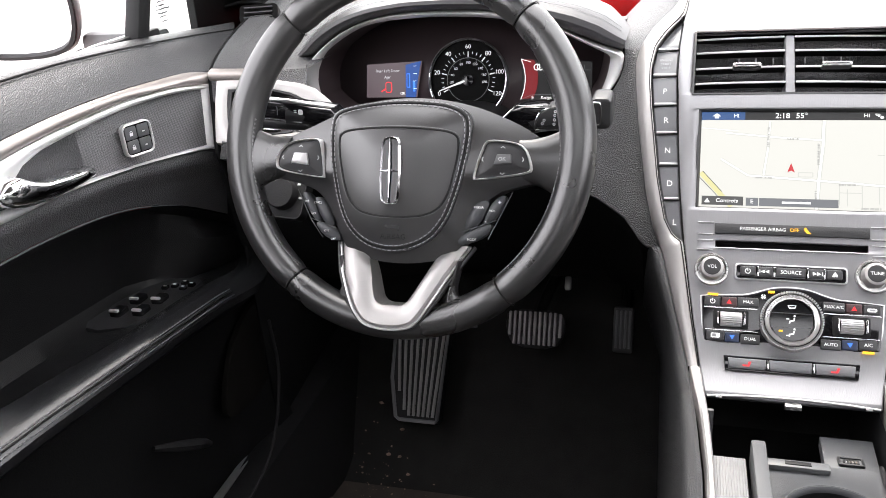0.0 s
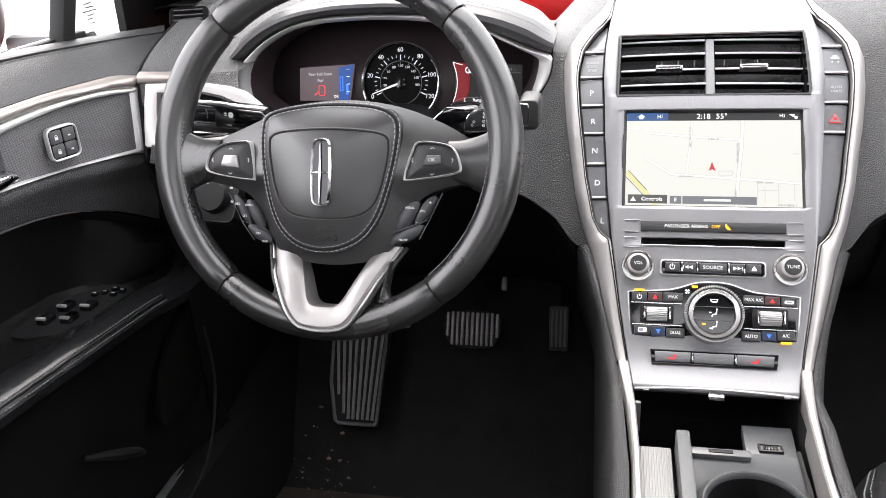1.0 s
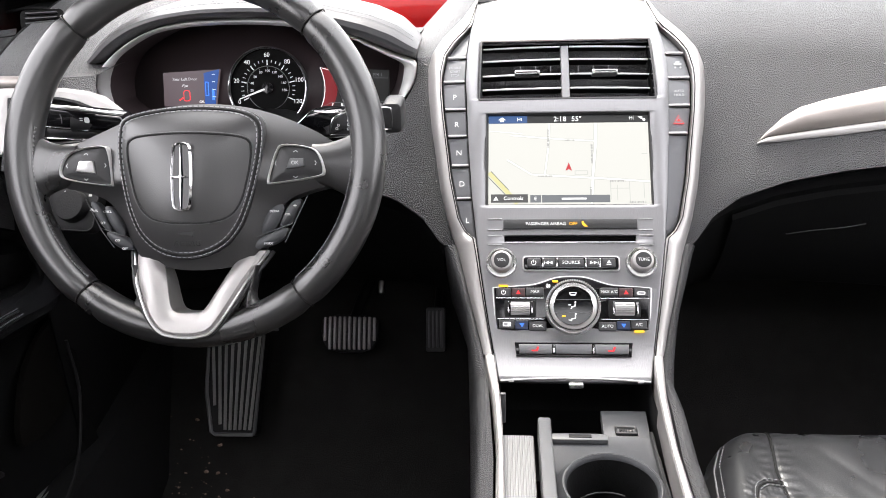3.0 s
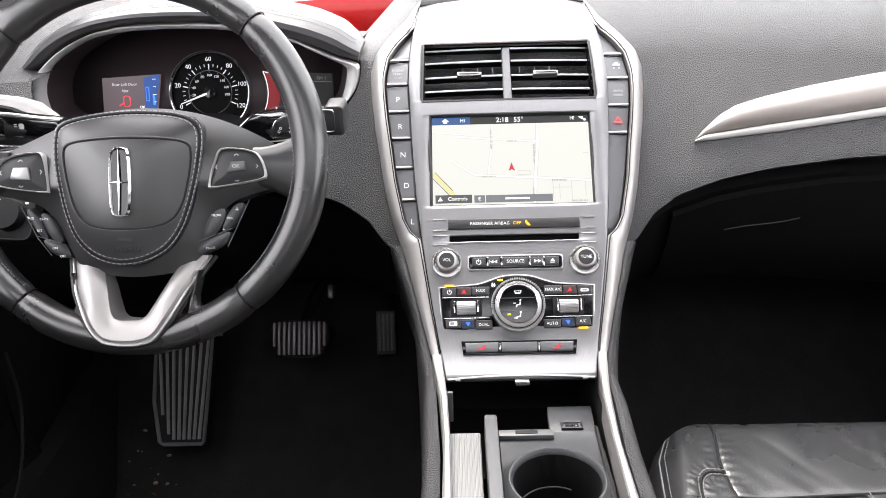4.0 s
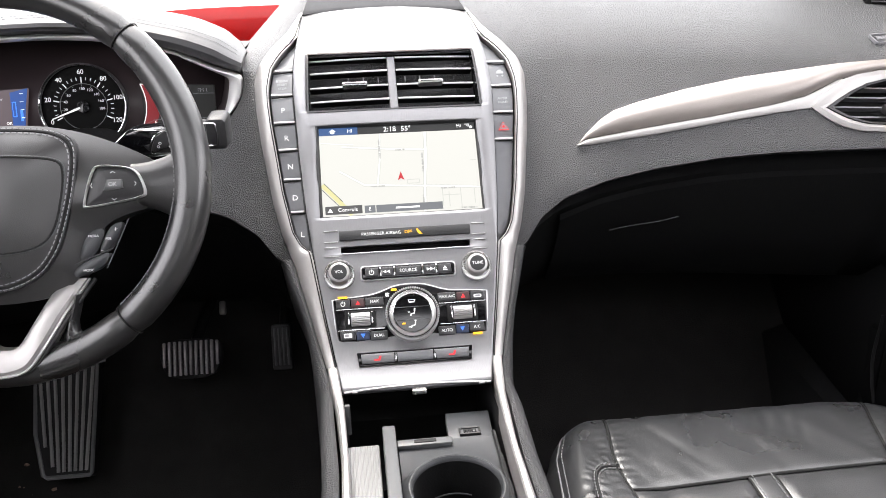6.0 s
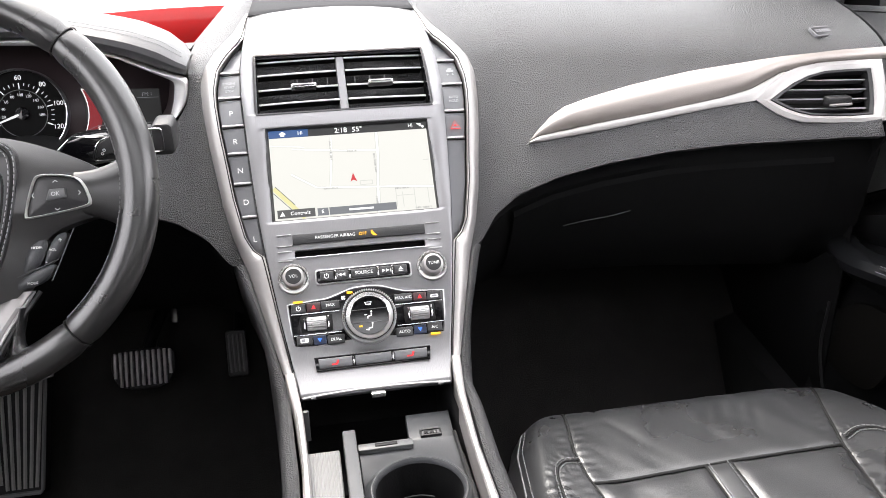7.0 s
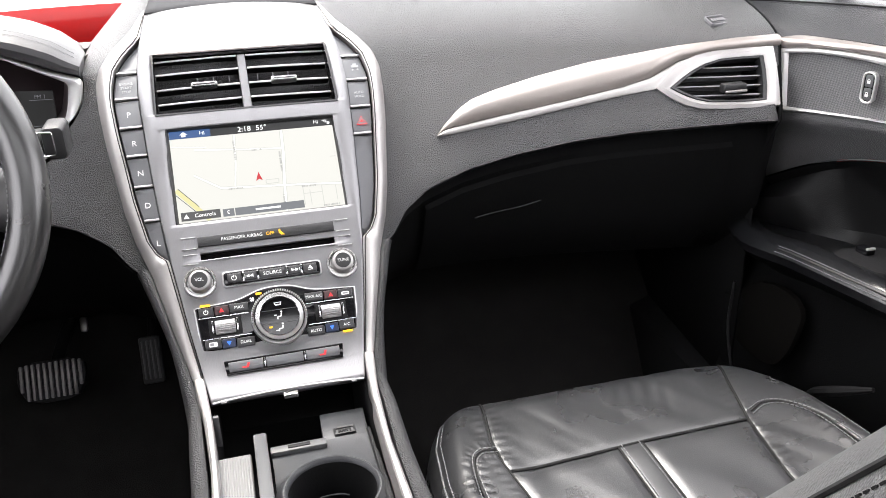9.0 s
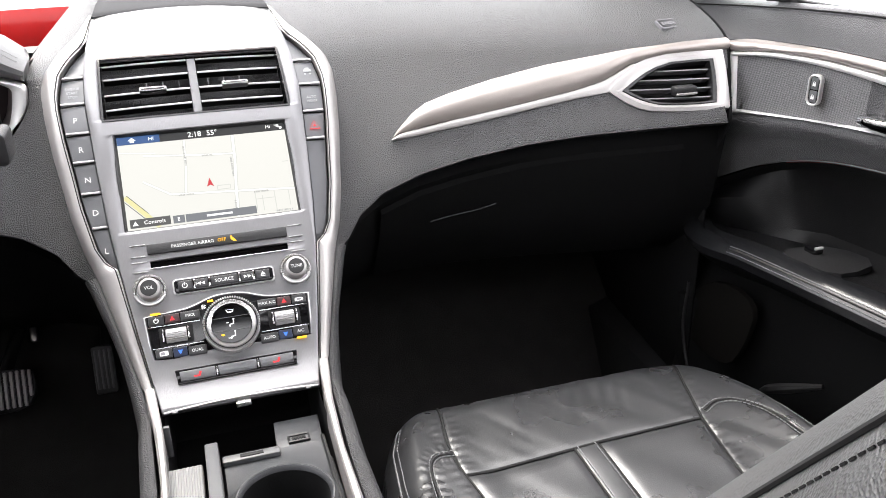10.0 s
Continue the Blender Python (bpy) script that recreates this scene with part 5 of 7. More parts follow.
# spoke roots that run into the rim
for s in (-1, 1):
    rows = []
    for k in range(9):
        v = k / 8
        x = s * (0.118 + 0.045 * v)
        zc = -0.010 - 0.004 * v
        h = 0.020 + 0.016 * v ** 2
        rows.append([(x, 0.002 + 0.012 * math.sin(w), zc + h * math.cos(w)) for w in [2 * math.pi * j / 16 for j in range(16)]])
    part("spoke_root", sheet(rows, closed=True), WHEEL, wheel)
STITCH = shift([(-0.064, 0.026), (-0.060, 0.034), (-0.046, 0.039), (-0.019, 0.0435), (0.008, 0.0455), (0.035, 0.0445), (0.057, 0.042), (0.074, 0.035), (0.079, 0.022), (0.075, -0.011), (0.066, -0.046), (0.056, -0.072), (0.039, -0.092), (0.008, -0.103), (-0.022, -0.099), (-0.043, -0.083), (-0.054, -0.060), (-0.061, -0.030), (-0.065, 0.000)])
cov = chaikin(STITCH, 2)
part("airbag_cover", pillow(cov, -0.0145, -0.0295, 12, 0.42, back=-0.004), HUB, wheel, "matte black airbag cover")


def dome(x, z, lift=0.0):
    """The height of the airbag cover at a place."""
    cx, cz = sum(p[0] for p in cov) / len(cov), sum(p[1] for p in cov) / len(cov)
    d = math.hypot(x - cx, z - cz)
    ang = math.atan2(z - cz, x - cx)
    far = min(cov, key=lambda p: abs(math.remainder(math.atan2(p[1] - cz, p[0] - cx) - ang, 2 * math.pi)))
    s = min(1.0, d / max(1e-4, math.hypot(far[0] - cx, far[1] - cz)))
    return -0.0145 - 0.0150 * (1 - s ** (1 / 0.42)) - lift


def scaled(pts, k, c=(0.003, -0.025)):
    return [(c[0] + (x - c[0]) * k, c[1] + (z - c[1]) * k) for x, z in pts]


for k in (0.985, 0.925):
    lp = scaled(cov, k)
    pts = [(x, dome(x, z, 0.0013), z) for x, z in lp + lp[:1]]
    part("hub_stitching", stitches(pts, 0.0007, 0.0034, 0.0018), THREAD_PALE, wheel, "pale stitching")
lp = scaled(cov, 0.955)
part("hub_seam", tube([(x, dome(x, z, 0.0001), z) for x, z in lp], 0.0014, 6, closed=True), THREAD_DARK, wheel)
COVER = shift([(-0.054, 0.004), (-0.050, 0.013), (-0.030, 0.0160), (0.007, 0.0178), (0.044, 0.0160), (0.064, 0.013), (0.068, 0.004), (0.064, -0.023), (0.057, -0.049), (0.046, -0.062), (0.030, -0.0668), (0.007, -0.068), (-0.016, -0.0668), (-0.032, -0.062), (-0.043, -0.049), (-0.050, -0.023)])
cv = chaikin(COVER, 2)
part("cover_groove", tube([(x, dome(x, z, 0.0001), z) for x, z in cv], 0.0011, 6, closed=True), THREAD_DARK, wheel, "pressed outline of the centre pad")
part("cover_groove", tube([(x, dome(x, z, 0.0001), z) for x, z in scaled(cv, 1.025, (0.003, -0.024))], 0.0007, 6, closed=True), GREY, wheel, "raised edge of the centre pad")
# plain chrome badge
EM = [(-0.0095, -0.0250), (-0.0085, 0.0030), (-0.0060, 0.0085), (0.0065, 0.0085), (0.0090, 0.0030), (0.0100, -0.0250), (0.0090, -0.0510), (0.0060, -0.0570), (-0.0050, -0.0570), (-0.0085, -0.0510)]
em = chaikin([(x * 1.12, z) for x, z in EM], 1)
em_in = [(x * 0.70, -0.0245 + (z + 0.0245) * 0.92) for x, z in em]
part("badge", ring(em, em_in, -0.0320, -0.0320, 0.008, 0.0020), CHROME, wheel, "chrome badge with a plain cross")
part("badge", prism(em_in, -0.0312, -0.0235), GLOSS, wheel)
part("badge_cross", prism([(-0.0012, -0.0245), (0, 0.0065), (0.0012, -0.0245), (0, -0.0550)], -0.0338, -0.0265, 0.0004), CHROME, wheel)
part("badge_cross", prism([(-0.0085, -0.0245), (0, -0.0232), (0.0085, -0.0245), (0, -0.0258)], -0.0338, -0.0265, 0.0004), CHROME, wheel)
# pressed airbag and horn marks
writing("AIRBAG", 0.0075, (0.0015, dome(0, -0.087, 0.0004), -0.087), DIM_PRINT, wheel)
plate("horn_mark", [(-0.0060, -0.0750), (0.0040, -0.0760), (0.0080, -0.0725), (0.0080, -0.0810), (0.0040, -0.0785), (-0.0060, -0.0790)], dome(0, -0.078, 0.0004), DIM_PRINT, wheel)

# thumb pods
PODS = {-1: shift([(-0.125, -0.020), (-0.120, -0.004), (-0.108, 0.0045), (-0.080, 0.0080), (-0.075, 0.004), (-0.0705, -0.030), (-0.074, -0.0315), (-0.117, -0.0255)]),
        1: shift([(0.137, -0.019), (0.131, -0.001), (0.122, 0.0050), (0.096, 0.0078), (0.090, 0.003), (0.0805, -0.029), (0.084, -0.0305), (0.133, -0.0235)])}
for s, pts in PODS.items():
    pod = chaikin(pts, 2)
    cx = sum(p[0] for p in pod) / len(pod)
    cz = sum(p[1] for p in pod) / len(pod)
    k_ = lambda f: [(cx + (x - cx) * f, cz + (z - cz) * f) for x, z in pod]
    part("pod_edge", ring(k_(1.03), k_(0.955), -0.0140, -0.0140, 0.014, 0.0018), BRIGHT_EDGE, wheel, "bright edge of the thumb pad")
    part("pod", pillow(k_(0.94), -0.0125, -0.0160, 5, 0.4, back=-0.002), PLASTIC, wheel, "dark thumb pad with arrow marks")
    part("pod_centre", prism([(cx - 0.0095, cz - 0.006), (cx + 0.0095, cz - 0.0075), (cx + 0.0075, cz + 0.0045), (cx - 0.0060, cz + 0.0045)] if s < 0 else [(cx - 0.0085, cz - 0.0055), (cx + 0.0085, cz - 0.0035), (cx + 0.0080, cz + 0.0045), (cx - 0.0050, cz + 0.0045)], -0.0185, -0.012, 0.001), SATIN if s < 0 else GREY, wheel, "centre key")
    if s > 0:
        writing("OK", 0.0050, (cx, -0.0190, cz), G_SOFT, wheel)
    for dx, dz in ((0, 0.0105), (0, -0.0125), (-0.0185, 0), (0.0185, 0)):
        a = math.atan2(dz, dx)
        tip = (cx + dx + 0.0015 * math.cos(a), cz + dz + 0.0015 * math.sin(a))
        pts3 = [(cx + dx - 0.002 * math.sin(a), -0.0160, cz + dz + 0.002 * math.cos(a)), (tip[0], -0.0160, tip[1]), (cx + dx + 0.002 * math.sin(a), -0.0160, cz + dz - 0.002 * math.cos(a))]
        part("arrow_mark", tube(pts3, 0.0004, 4), G_SOFT, wheel)

# lower key banks
LOW = {1: [[(0.079, -0.052), (0.098, -0.0475), (0.086, -0.075), (0.069, -0.080)], [(0.099, -0.047), (0.114, -0.0425), (0.102, -0.067), (0.087, -0.0745)], [(0.068, -0.0815), (0.101, -0.0685), (0.093, -0.085), (0.064, -0.095)]],
       -1: [[(-0.102, -0.044), (-0.089, -0.048), (-0.076, -0.077), (-0.088, -0.071)], [(-0.088, -0.0485), (-0.074, -0.053), (-0.061, -0.080), (-0.075, -0.0775)], [(-0.087, -0.0725), (-0.060, -0.0815), (-0.055, -0.0955), (-0.075, -0.090)]]}
for s, banks in LOW.items():
    for b in banks:
        part("wheel_key", pillow(chaikin(shift(b), 2), -0.002, -0.0055, 4, 0.35, back=0.008), TRAY, wheel, "dark grey wheel key")
    edge = [(0.117, -0.041), (0.104, -0.068), (0.095, -0.086)] if s > 0 else [(-0.105, -0.043), (-0.089, -0.074), (-0.076, -0.091)]
    part("key_edge", tube([(x - 0.004, -0.001, z) for x, z in edge], 0.0005, 6), GREY, wheel)
    line = [(0.067, -0.0808), (0.103, -0.0678)] if s > 0 else [(-0.088, -0.0718), (-0.060, -0.0810)]
    part("key_edge", tube([(x - 0.004, -0.0045, z) for x, z in line], 0.0004, 5), GREY, wheel)
    marks = [((0.106, -0.051), "+"), ((0.093, -0.069), "-"), ((0.099, -0.059), "VOL"), ((0.086, -0.056), "MEDIA"), ((0.080, -0.087), "MODE")] if s > 0 else [((-0.0925, -0.055), "RES"), ((-0.0845, -0.067), "SET"), ((-0.080, -0.056), "CNCL"), ((-0.070, -0.084), "ON"), ((-0.0625, -0.092), "OFF")]
    for (x, z), w in marks:
        writing(w, 0.0065 if len(w) == 1 else 0.0032, (x - 0.004, -0.0062, z), WHITE_PRINT, wheel, turn=0)

# silver lower spoke
SP_OUT = [(-0.061, -0.094), (-0.052, -0.125), (-0.0385, -0.155), (-0.0265, -0.170), (-0.013, -0.1745), (0.0, -0.1755), (0.0115, -0.1745), (0.0235, -0.170), (0.0350, -0.155), (0.052, -0.125), (0.070, -0.094)]
SP_IN = [(-0.036, -0.094), (-0.026, -0.118), (-0.021, -0.138), (-0.0175, -0.149), (-0.011, -0.1535), (0.0, -0.1540), (0.010, -0.1535), (0.016, -0.149), (0.023, -0.138), (0.034, -0.118), (0.046, -0.094)]
SP_OUT = [(p.x, p.z) for p in smooth_path([(x, 0, z) for x, z in SP_OUT], 4)]
SP_IN = [(p.x, p.z) for p in smooth_path([(x, 0, z) for x, z in SP_IN], 4)]
rows = []
for (a, b), (c, d) in zip(SP_OUT, SP_IN):
    f1, f2 = lerp(b, [-0.1755, -0.155, -0.125, -0.094], [-0.0165, -0.0135, -0.004, 0.013]), lerp(d, [-0.154, -0.135, -0.118, -0.094], [-0.0120, -0.008, -0.002, 0.013])
    rows.append([(a, 0.020, b), (a, -0.0045 + f1, b), (a * 0.85 + c * 0.15, -0.0075 + f1, b * 0.85 + d * 0.15), (a * 0.5 + c * 0.5, -0.0088 + (f1 + f2) / 2, b * 0.5 + d * 0.5), (a * 0.15 + c * 0.85, -0.0070 + f2, b * 0.15 + d * 0.85), (c, -0.003 + f2, d), (c, 0.020, d)])
part("lower_spoke", sheet(rows), SILVER, wheel, "satin silver lower spoke")
for k_, r_ in ((1.02, 0.0016),):
    part("spoke_edge", tube([(a * 1.03, -0.005 + lerp(b, [-0.1755, -0.155, -0.125, -0.094], [-0.0165, -0.0135, -0.004, 0.013]), b * 1.006) for a, b in SP_OUT], r_, 6), SATIN, wheel, "chrome spoke edge")
    part("spoke_edge", tube([(a * 1.09, -0.002 + lerp(b, [-0.1755, -0.155, -0.125, -0.094], [-0.0165, -0.0135, -0.004, 0.013]), b * 1.012) for a, b in SP_OUT], 0.0022, 6), PLASTIC, wheel)
# leather webs that carry the lower spoke into the rim
for s in (-1, 1):
    rows = []
    for k in range(9):
        v = k / 8
        z = -0.108 - 0.064 * v
        xin = lerp(z, [p[1] for p in SP_OUT[:21]][::-1], [abs(p[0]) for p in SP_OUT[:21]][::-1]) * (1.0 if s < 0 else 1.08)
        xout = xin + lerp(z, [-0.172, -0.165, -0.152, -0.145, -0.135, -0.120, -0.105], [0.058, 0.050, 0.028, 0.016, 0.009, 0.006, 0.004])
        rows.append([(s * (xin + (xout - xin) * (0.5 - 0.5 * math.cos(w))), 0.003 + 0.011 * math.sin(w) * (1 - 0.2 * v), z) for w in [2 * math.pi * j / 14 for j in range(14)]])
    part("spoke_web", sheet(rows, closed=True), WHEEL, wheel)

# ---- steering column, stalks and light switch ----
column_cover = thing("steering_column", pose(-0.373, 0.03, 0.60), "black plastic steering column cover", "steering column")
rows = []
for k in range(7):
    v = k / 6
    y = -0.085 + 0.20 * v
    rows.append([((0.062 + 0.015 * v) * math.cos(w), y, (0.045 - 0.008 * v) * math.sin(w) - 0.012) for w in [2 * math.pi * j / 20 for j in range(20)]])
part("shroud", sheet(rows, closed=True), DARK, column_cover)


def stalk(name, pts, radii, label, tip):
    ob = thing(name, Matrix.Translation(pts[0]), label, "stalk")
    base = Vector(pts[0])
    path = smooth_path([Vector(p) - base for p in pts], 6)
    rr = [lerp(i, [k * 6 for k in range(len(radii))], radii) for i in range(len(path))]
    part("lever", tube(path, rr, 12, flat_=1.15), PLASTIC, ob)
    return ob


wiper = stalk("wiper_stalk", [(-0.300, -0.030, 0.640), (-0.255, -0.034, 0.648), (-0.215, -0.032, 0.655)], [0.0075, 0.0105, 0.0125], "black wiper stalk with a ringed end cap", None)
part("lever_body", prism(chaikin([(0.010, 0.012), (0.0265, 0.0275), (0.066, 0.0268), (0.066, 0.002), (0.040, -0.001), (0.020, 0.003)], 1), -0.0145, 0.012, 0.003), GLOSS, wiper, "gloss black lever body")
part("body_line", tube([(0.012, -0.0150, 0.0150), (0.0272, -0.0150, 0.0285), (0.064, -0.0150, 0.0278)], 0.0007, 6), CHROME, wiper, "thin bright line")
part("collar", prism(chaikin([(0.054, 0.0255), (0.0445, 0.0050), (0.050, 0.0030), (0.103, 0.0055), (0.104, 0.0300), (0.080, 0.0285)], 1), -0.0195, 0.012, 0.003), PLASTIC, wiper, "black ringed collar")
part("collar_line", tube(smooth_path([(0.074, -0.0200, 0.0280), (0.058, -0.0200, 0.0258), (0.0500, -0.0200, 0.0190), (0.0462, -0.0200, 0.0065), (0.052, -0.0200, 0.0040), (0.080, -0.0200, 0.0050)], 4), 0.0008, 6), CHROME, wiper, "bright edge of the collar")
part("end_cap", prism(rounded(0.1030, 0.1240, 0.0055, 0.0380, 0.006), -0.0235, 0.012, 0.004), PLASTIC, wiper, "black end cap")
part("end_ring", tube(smooth_path([(0.100, -0.0240, 0.0338), (0.110, -0.0240, 0.0335), (0.1132, -0.0240, 0.0310), (0.1134, -0.0240, 0.0140), (0.1105, -0.0240, 0.0108), (0.100, -0.0240, 0.0105)], 4), 0.0009, 6), CHROME, wiper, "bright ring")
for k, (dx, dz) in enumerate(((0.0545, 0.0110), (0.0565, 0.0145), (0.0665, 0.0105), (0.0670, 0.0150), (0.0675, 0.0195), (0.0680, 0.0235))):
    part("wiper_mark", tube([(dx + 0.0012 * math.cos(a), -0.0200, dz + 0.0012 * math.sin(a)) for a in [2 * math.pi * i / 10 for i in range(10)]], 0.0004, 4, closed=True), WHITE_PRINT, wiper)
turn_s = stalk("indicator_stalk", [(-0.430, -0.045, 0.648), (-0.475, -0.050, 0.655), (-0.525, -0.055, 0.662)], [0.0085, 0.0115, 0.0125], "black indicator stalk with light symbols", None)
part("stalk_body", prism([(-0.1185, 0.0300), (-0.1165, 0.0322), (-0.0400, 0.0225), (-0.0250, 0.0040), (-0.0800, 0.0092), (-0.1210, 0.0142)], -0.0205, 0.004, 0.0015), GLOSS, turn_s, "gloss black lever end")
part("stalk_ring", prism([(-0.1215, 0.0115), (-0.0700, 0.0065), (-0.0600, -0.0030), (-0.1235, 0.0010)], -0.0195, 0.004, 0.0025), PLASTIC, turn_s, "black twist ring")
part("stalk_top", tube([(-0.1190, -0.0170, 0.0345), (-0.0850, -0.0170, 0.0305), (-0.0380, -0.0150, 0.0240)], [0.0022, 0.0026, 0.0012], 8), SATIN, turn_s, "bright upper edge")
part("stalk_line", tube([(-0.1215, -0.0205, 0.0128), (-0.0760, -0.0205, 0.0080)], 0.0008, 6), CHROME, turn_s)
part("stalk_line", tube([(-0.1230, -0.0200, 0.0005), (-0.0640, -0.0200, -0.0035)], 0.0009, 6), CHROME, turn_s)
part("stalk_line", tube([(-0.1035, -0.0208, 0.0265), (-0.1025, -0.0208, 0.0215), (-0.1035, -0.0208, 0.0165)], 0.0007, 6), GREY, turn_s)
part("stalk_cap", prism(chaikin([(-0.1285, 0.0290), (-0.1215, 0.0320), (-0.1215, -0.0010), (-0.1295, 0.0010)], 1), -0.0180, 0.002, 0.002), PLASTIC, turn_s, "ribbed end cap")
plate("light_mark", rounded(-0.0785, -0.0730, 0.0165, 0.0225, 0.0020), -0.0208, WHITE_PRINT, turn_s)
for k in range(3):
    plate("light_mark", quad(-0.0835, -0.0800, 0.0168 + 0.0021 * k, 0.0177 + 0.0021 * k), -0.0208, WHITE_PRINT, turn_s)
sw_at = on_face(-0.563, 0.562, 0.0)
switch = thing("light_switch", Matrix.Translation(sw_at) @ pose(0, 0, 0, -36, 0, -8), "black rotary light switch panel with white marks", "light switch")
part("panel", prism(rounded(-0.018, 0.042, -0.026, 0.024, 0.008), -0.006, 0.01, 0.002), DARK, switch)
part("edge", tube([(x, -0.005, z) for x, z in rounded(-0.018, 0.042, -0.026, 0.024, 0.008)], 0.0008, 6, closed=True), PLASTIC, switch, "raised edge")
part("knob", lathe([(0.018, 0.0), (0.018, -0.014), (0.0165, -0.017), (0.0004, -0.0175)], 32, pose(0.016, 0, 0)), DARK, switch, "black knob")
for k in range(4):
    a = radians(130 - 45 * k)
    plate("mark", rounded(0.016 + 0.022 * math.cos(a) - 0.002, 0.016 + 0.022 * math.cos(a) + 0.002, 0.022 * math.sin(a) - 0.0012, 0.022 * math.sin(a) + 0.0012, 0.0006), -0.0066, WHITE_PRINT, switch)

# ---- the tunnel between the seats ----
tunnel = thing("floor_console", pose(0, -0.30, 0.0), "black floor console with silver rails, cup holder and open storage bin", "car console")


def tl(x, y, z):
    return (x, y + 0.30, z)


for s in (-1, 1):
    rows = []
    for k in range(31):
        v = k / 30
        if v <= 0.5:
            z = -0.096 - (0.243 - 0.096) * (v / 0.5)
            yo = band_y(z)
            o = CM @ Vector((ow(z), yo, z))
            blend = max(0.0, (v - 0.3) / 0.2)
        else:
            w = (v - 0.5) / 0.5
            o = Vector((lerp(w, [0, 0.2, 0.5, 1], [0.0865, 0.080, 0.079, 0.082]), -0.178 - 0.60 * w, 0.4295))
            blend = 1.0
        inn = (Vector((0, 0.788, -0.616)) * (1 - blend) + Vector((0, 0, -1)) * blend).normalized()
        wd = lerp(v, [0, 0.25, 0.5, 0.75, 1], [0.75, 0.55, 0.75, 1.1, 1.3])
        row = []
        for dx, dn in ((0.0, 0.010), (0.0004, 0.0015), (0.005, -0.0005), (0.011, 0.0015), (0.016, 0.008), (0.018, 0.020), (0.020, 0.06), (0.026, 0.16), (0.034, 0.36)):
            p = o + inn * dn
            row.append(tl(s * (o.x + 0.0004 + dx * wd), p.y, p.z))
        rows.append(row)
    part("side_pad", sheet(rows), PAD, tunnel, "charcoal grained side pad")
    rows = []
    for k in range(33):
        v = k / 32
        y = -0.1432 - 0.60 * v
        a = lerp(y, [-0.75, -0.36, -0.288, -0.215, -0.144], [0.071, 0.0705, 0.0715, 0.0745, 0.0808])
        b = lerp(y, [-0.75, -0.36, -0.288, -0.207, -0.143], [0.0815, 0.079, 0.0785, 0.0835, 0.0918])
        z = lerp(y, [-0.75, -0.25, -0.18, -0.143], [0.428, 0.4315, 0.432, 0.4345])
        rows.append([tl(s * a, y, z - 0.03), tl(s * a, y, z), tl(s * (a + 0.0015), y, z + 0.0016), tl(s * (a * 0.4 + b * 0.6), y, z + 0.0020), tl(s * (b - 0.001), y, z + 0.0004), tl(s * b, y, z - 0.012)])
    part("rail", sheet(rows), SILVER, tunnel, "satin silver rail")
    part("bin_wall", boxed((0.004, 0.50, 0.07), tl(s * 0.0685, -0.51, 0.365), 0.001), PLASTIC, tunnel)

# open storage bin under the fascia
bm = sheet([[tl(x, y, z) for x in (-0.0745, -0.04, 0, 0.04, 0.0745)] for y, z in ((-0.158, 0.412), (-0.120, 0.408), (-0.085, 0.395), (-0.075, 0.36), (-0.085, 0.325), (-0.235, 0.322), (-0.238, 0.35))])
part("bin", bm, DARK, tunnel, "black storage bin")
for s in (-1, 1):
    bm = sheet([[tl(s * 0.0745, y, z) for y, z in ((-0.165, 0.416), (-0.12, 0.408), (-0.075, 0.38), (-0.08, 0.32))], [tl(s * 0.0745, y, z) for y, z in ((-0.26, 0.42), (-0.26, 0.40), (-0.26, 0.36), (-0.26, 0.32))]])
    part("bin_side", bm, DARK, tunnel)
part("latch", boxed((0.0145, 0.006, 0.0050), tl(0.0, -0.1835, 0.4245), 0.0012), RING_METAL, tunnel, "bright bin latch")
for x in (-0.064, 0.064):
    part("bin_clip", boxed((0.0055, 0.003, 0.0018), tl(x, -0.178, 0.4245), 0.0006), GREY, tunnel)
part("bin_post", boxed((0.0055, 0.004, 0.034), tl(-0.0722, -0.205, 0.412), 0.001), GREY, tunnel)

# socket panel with a USB port
bm = prism([(0.0225, -0.002), (0.0665, -0.002), (0.0700, 0.054), (0.0255, 0.054)], 0.0, 0.010, 0.0015)
bmesh.ops.transform(bm, matrix=Matrix.Translation(tl(0, -0.236, 0.399)) @ pose(0, 0, 0, -95, 0, 0), verts=bm.verts[:])
part("socket_panel", bm, TRAY, tunnel, "dark grey socket panel")
sock = Matrix.Translation(tl(0.0450, -0.2225, 0.3992)) @ pose(0, 0, 0, -95, 0, 0)
port = part("usb_port", ring(rounded(-0.0105, 0.0105, -0.0058, 0.0068, 0.0012), rounded(-0.0085, 0.0085, -0.0038, 0.0048, 0.0008), -0.0012, -0.0012, 0.003, 0.0005), PLASTIC, tunnel, "USB port")
port.matrix_local = sock
part("usb_opening", prism(quad(-0.0085, 0.0085, -0.0038, 0.0048), 0.0, 0.001), GREY, port)
part("usb_tongue", prism(quad(-0.0064, 0.0064, -0.0020, 0.0030), -0.0008, 0.0005), DARK, port)
for k in range(4):
    part("usb_contact", prism(quad(-0.0050 + 0.0027 * k, -0.0036 + 0.0027 * k, -0.0022, 0.0004), -0.0012, 0.0), CHROME, port)

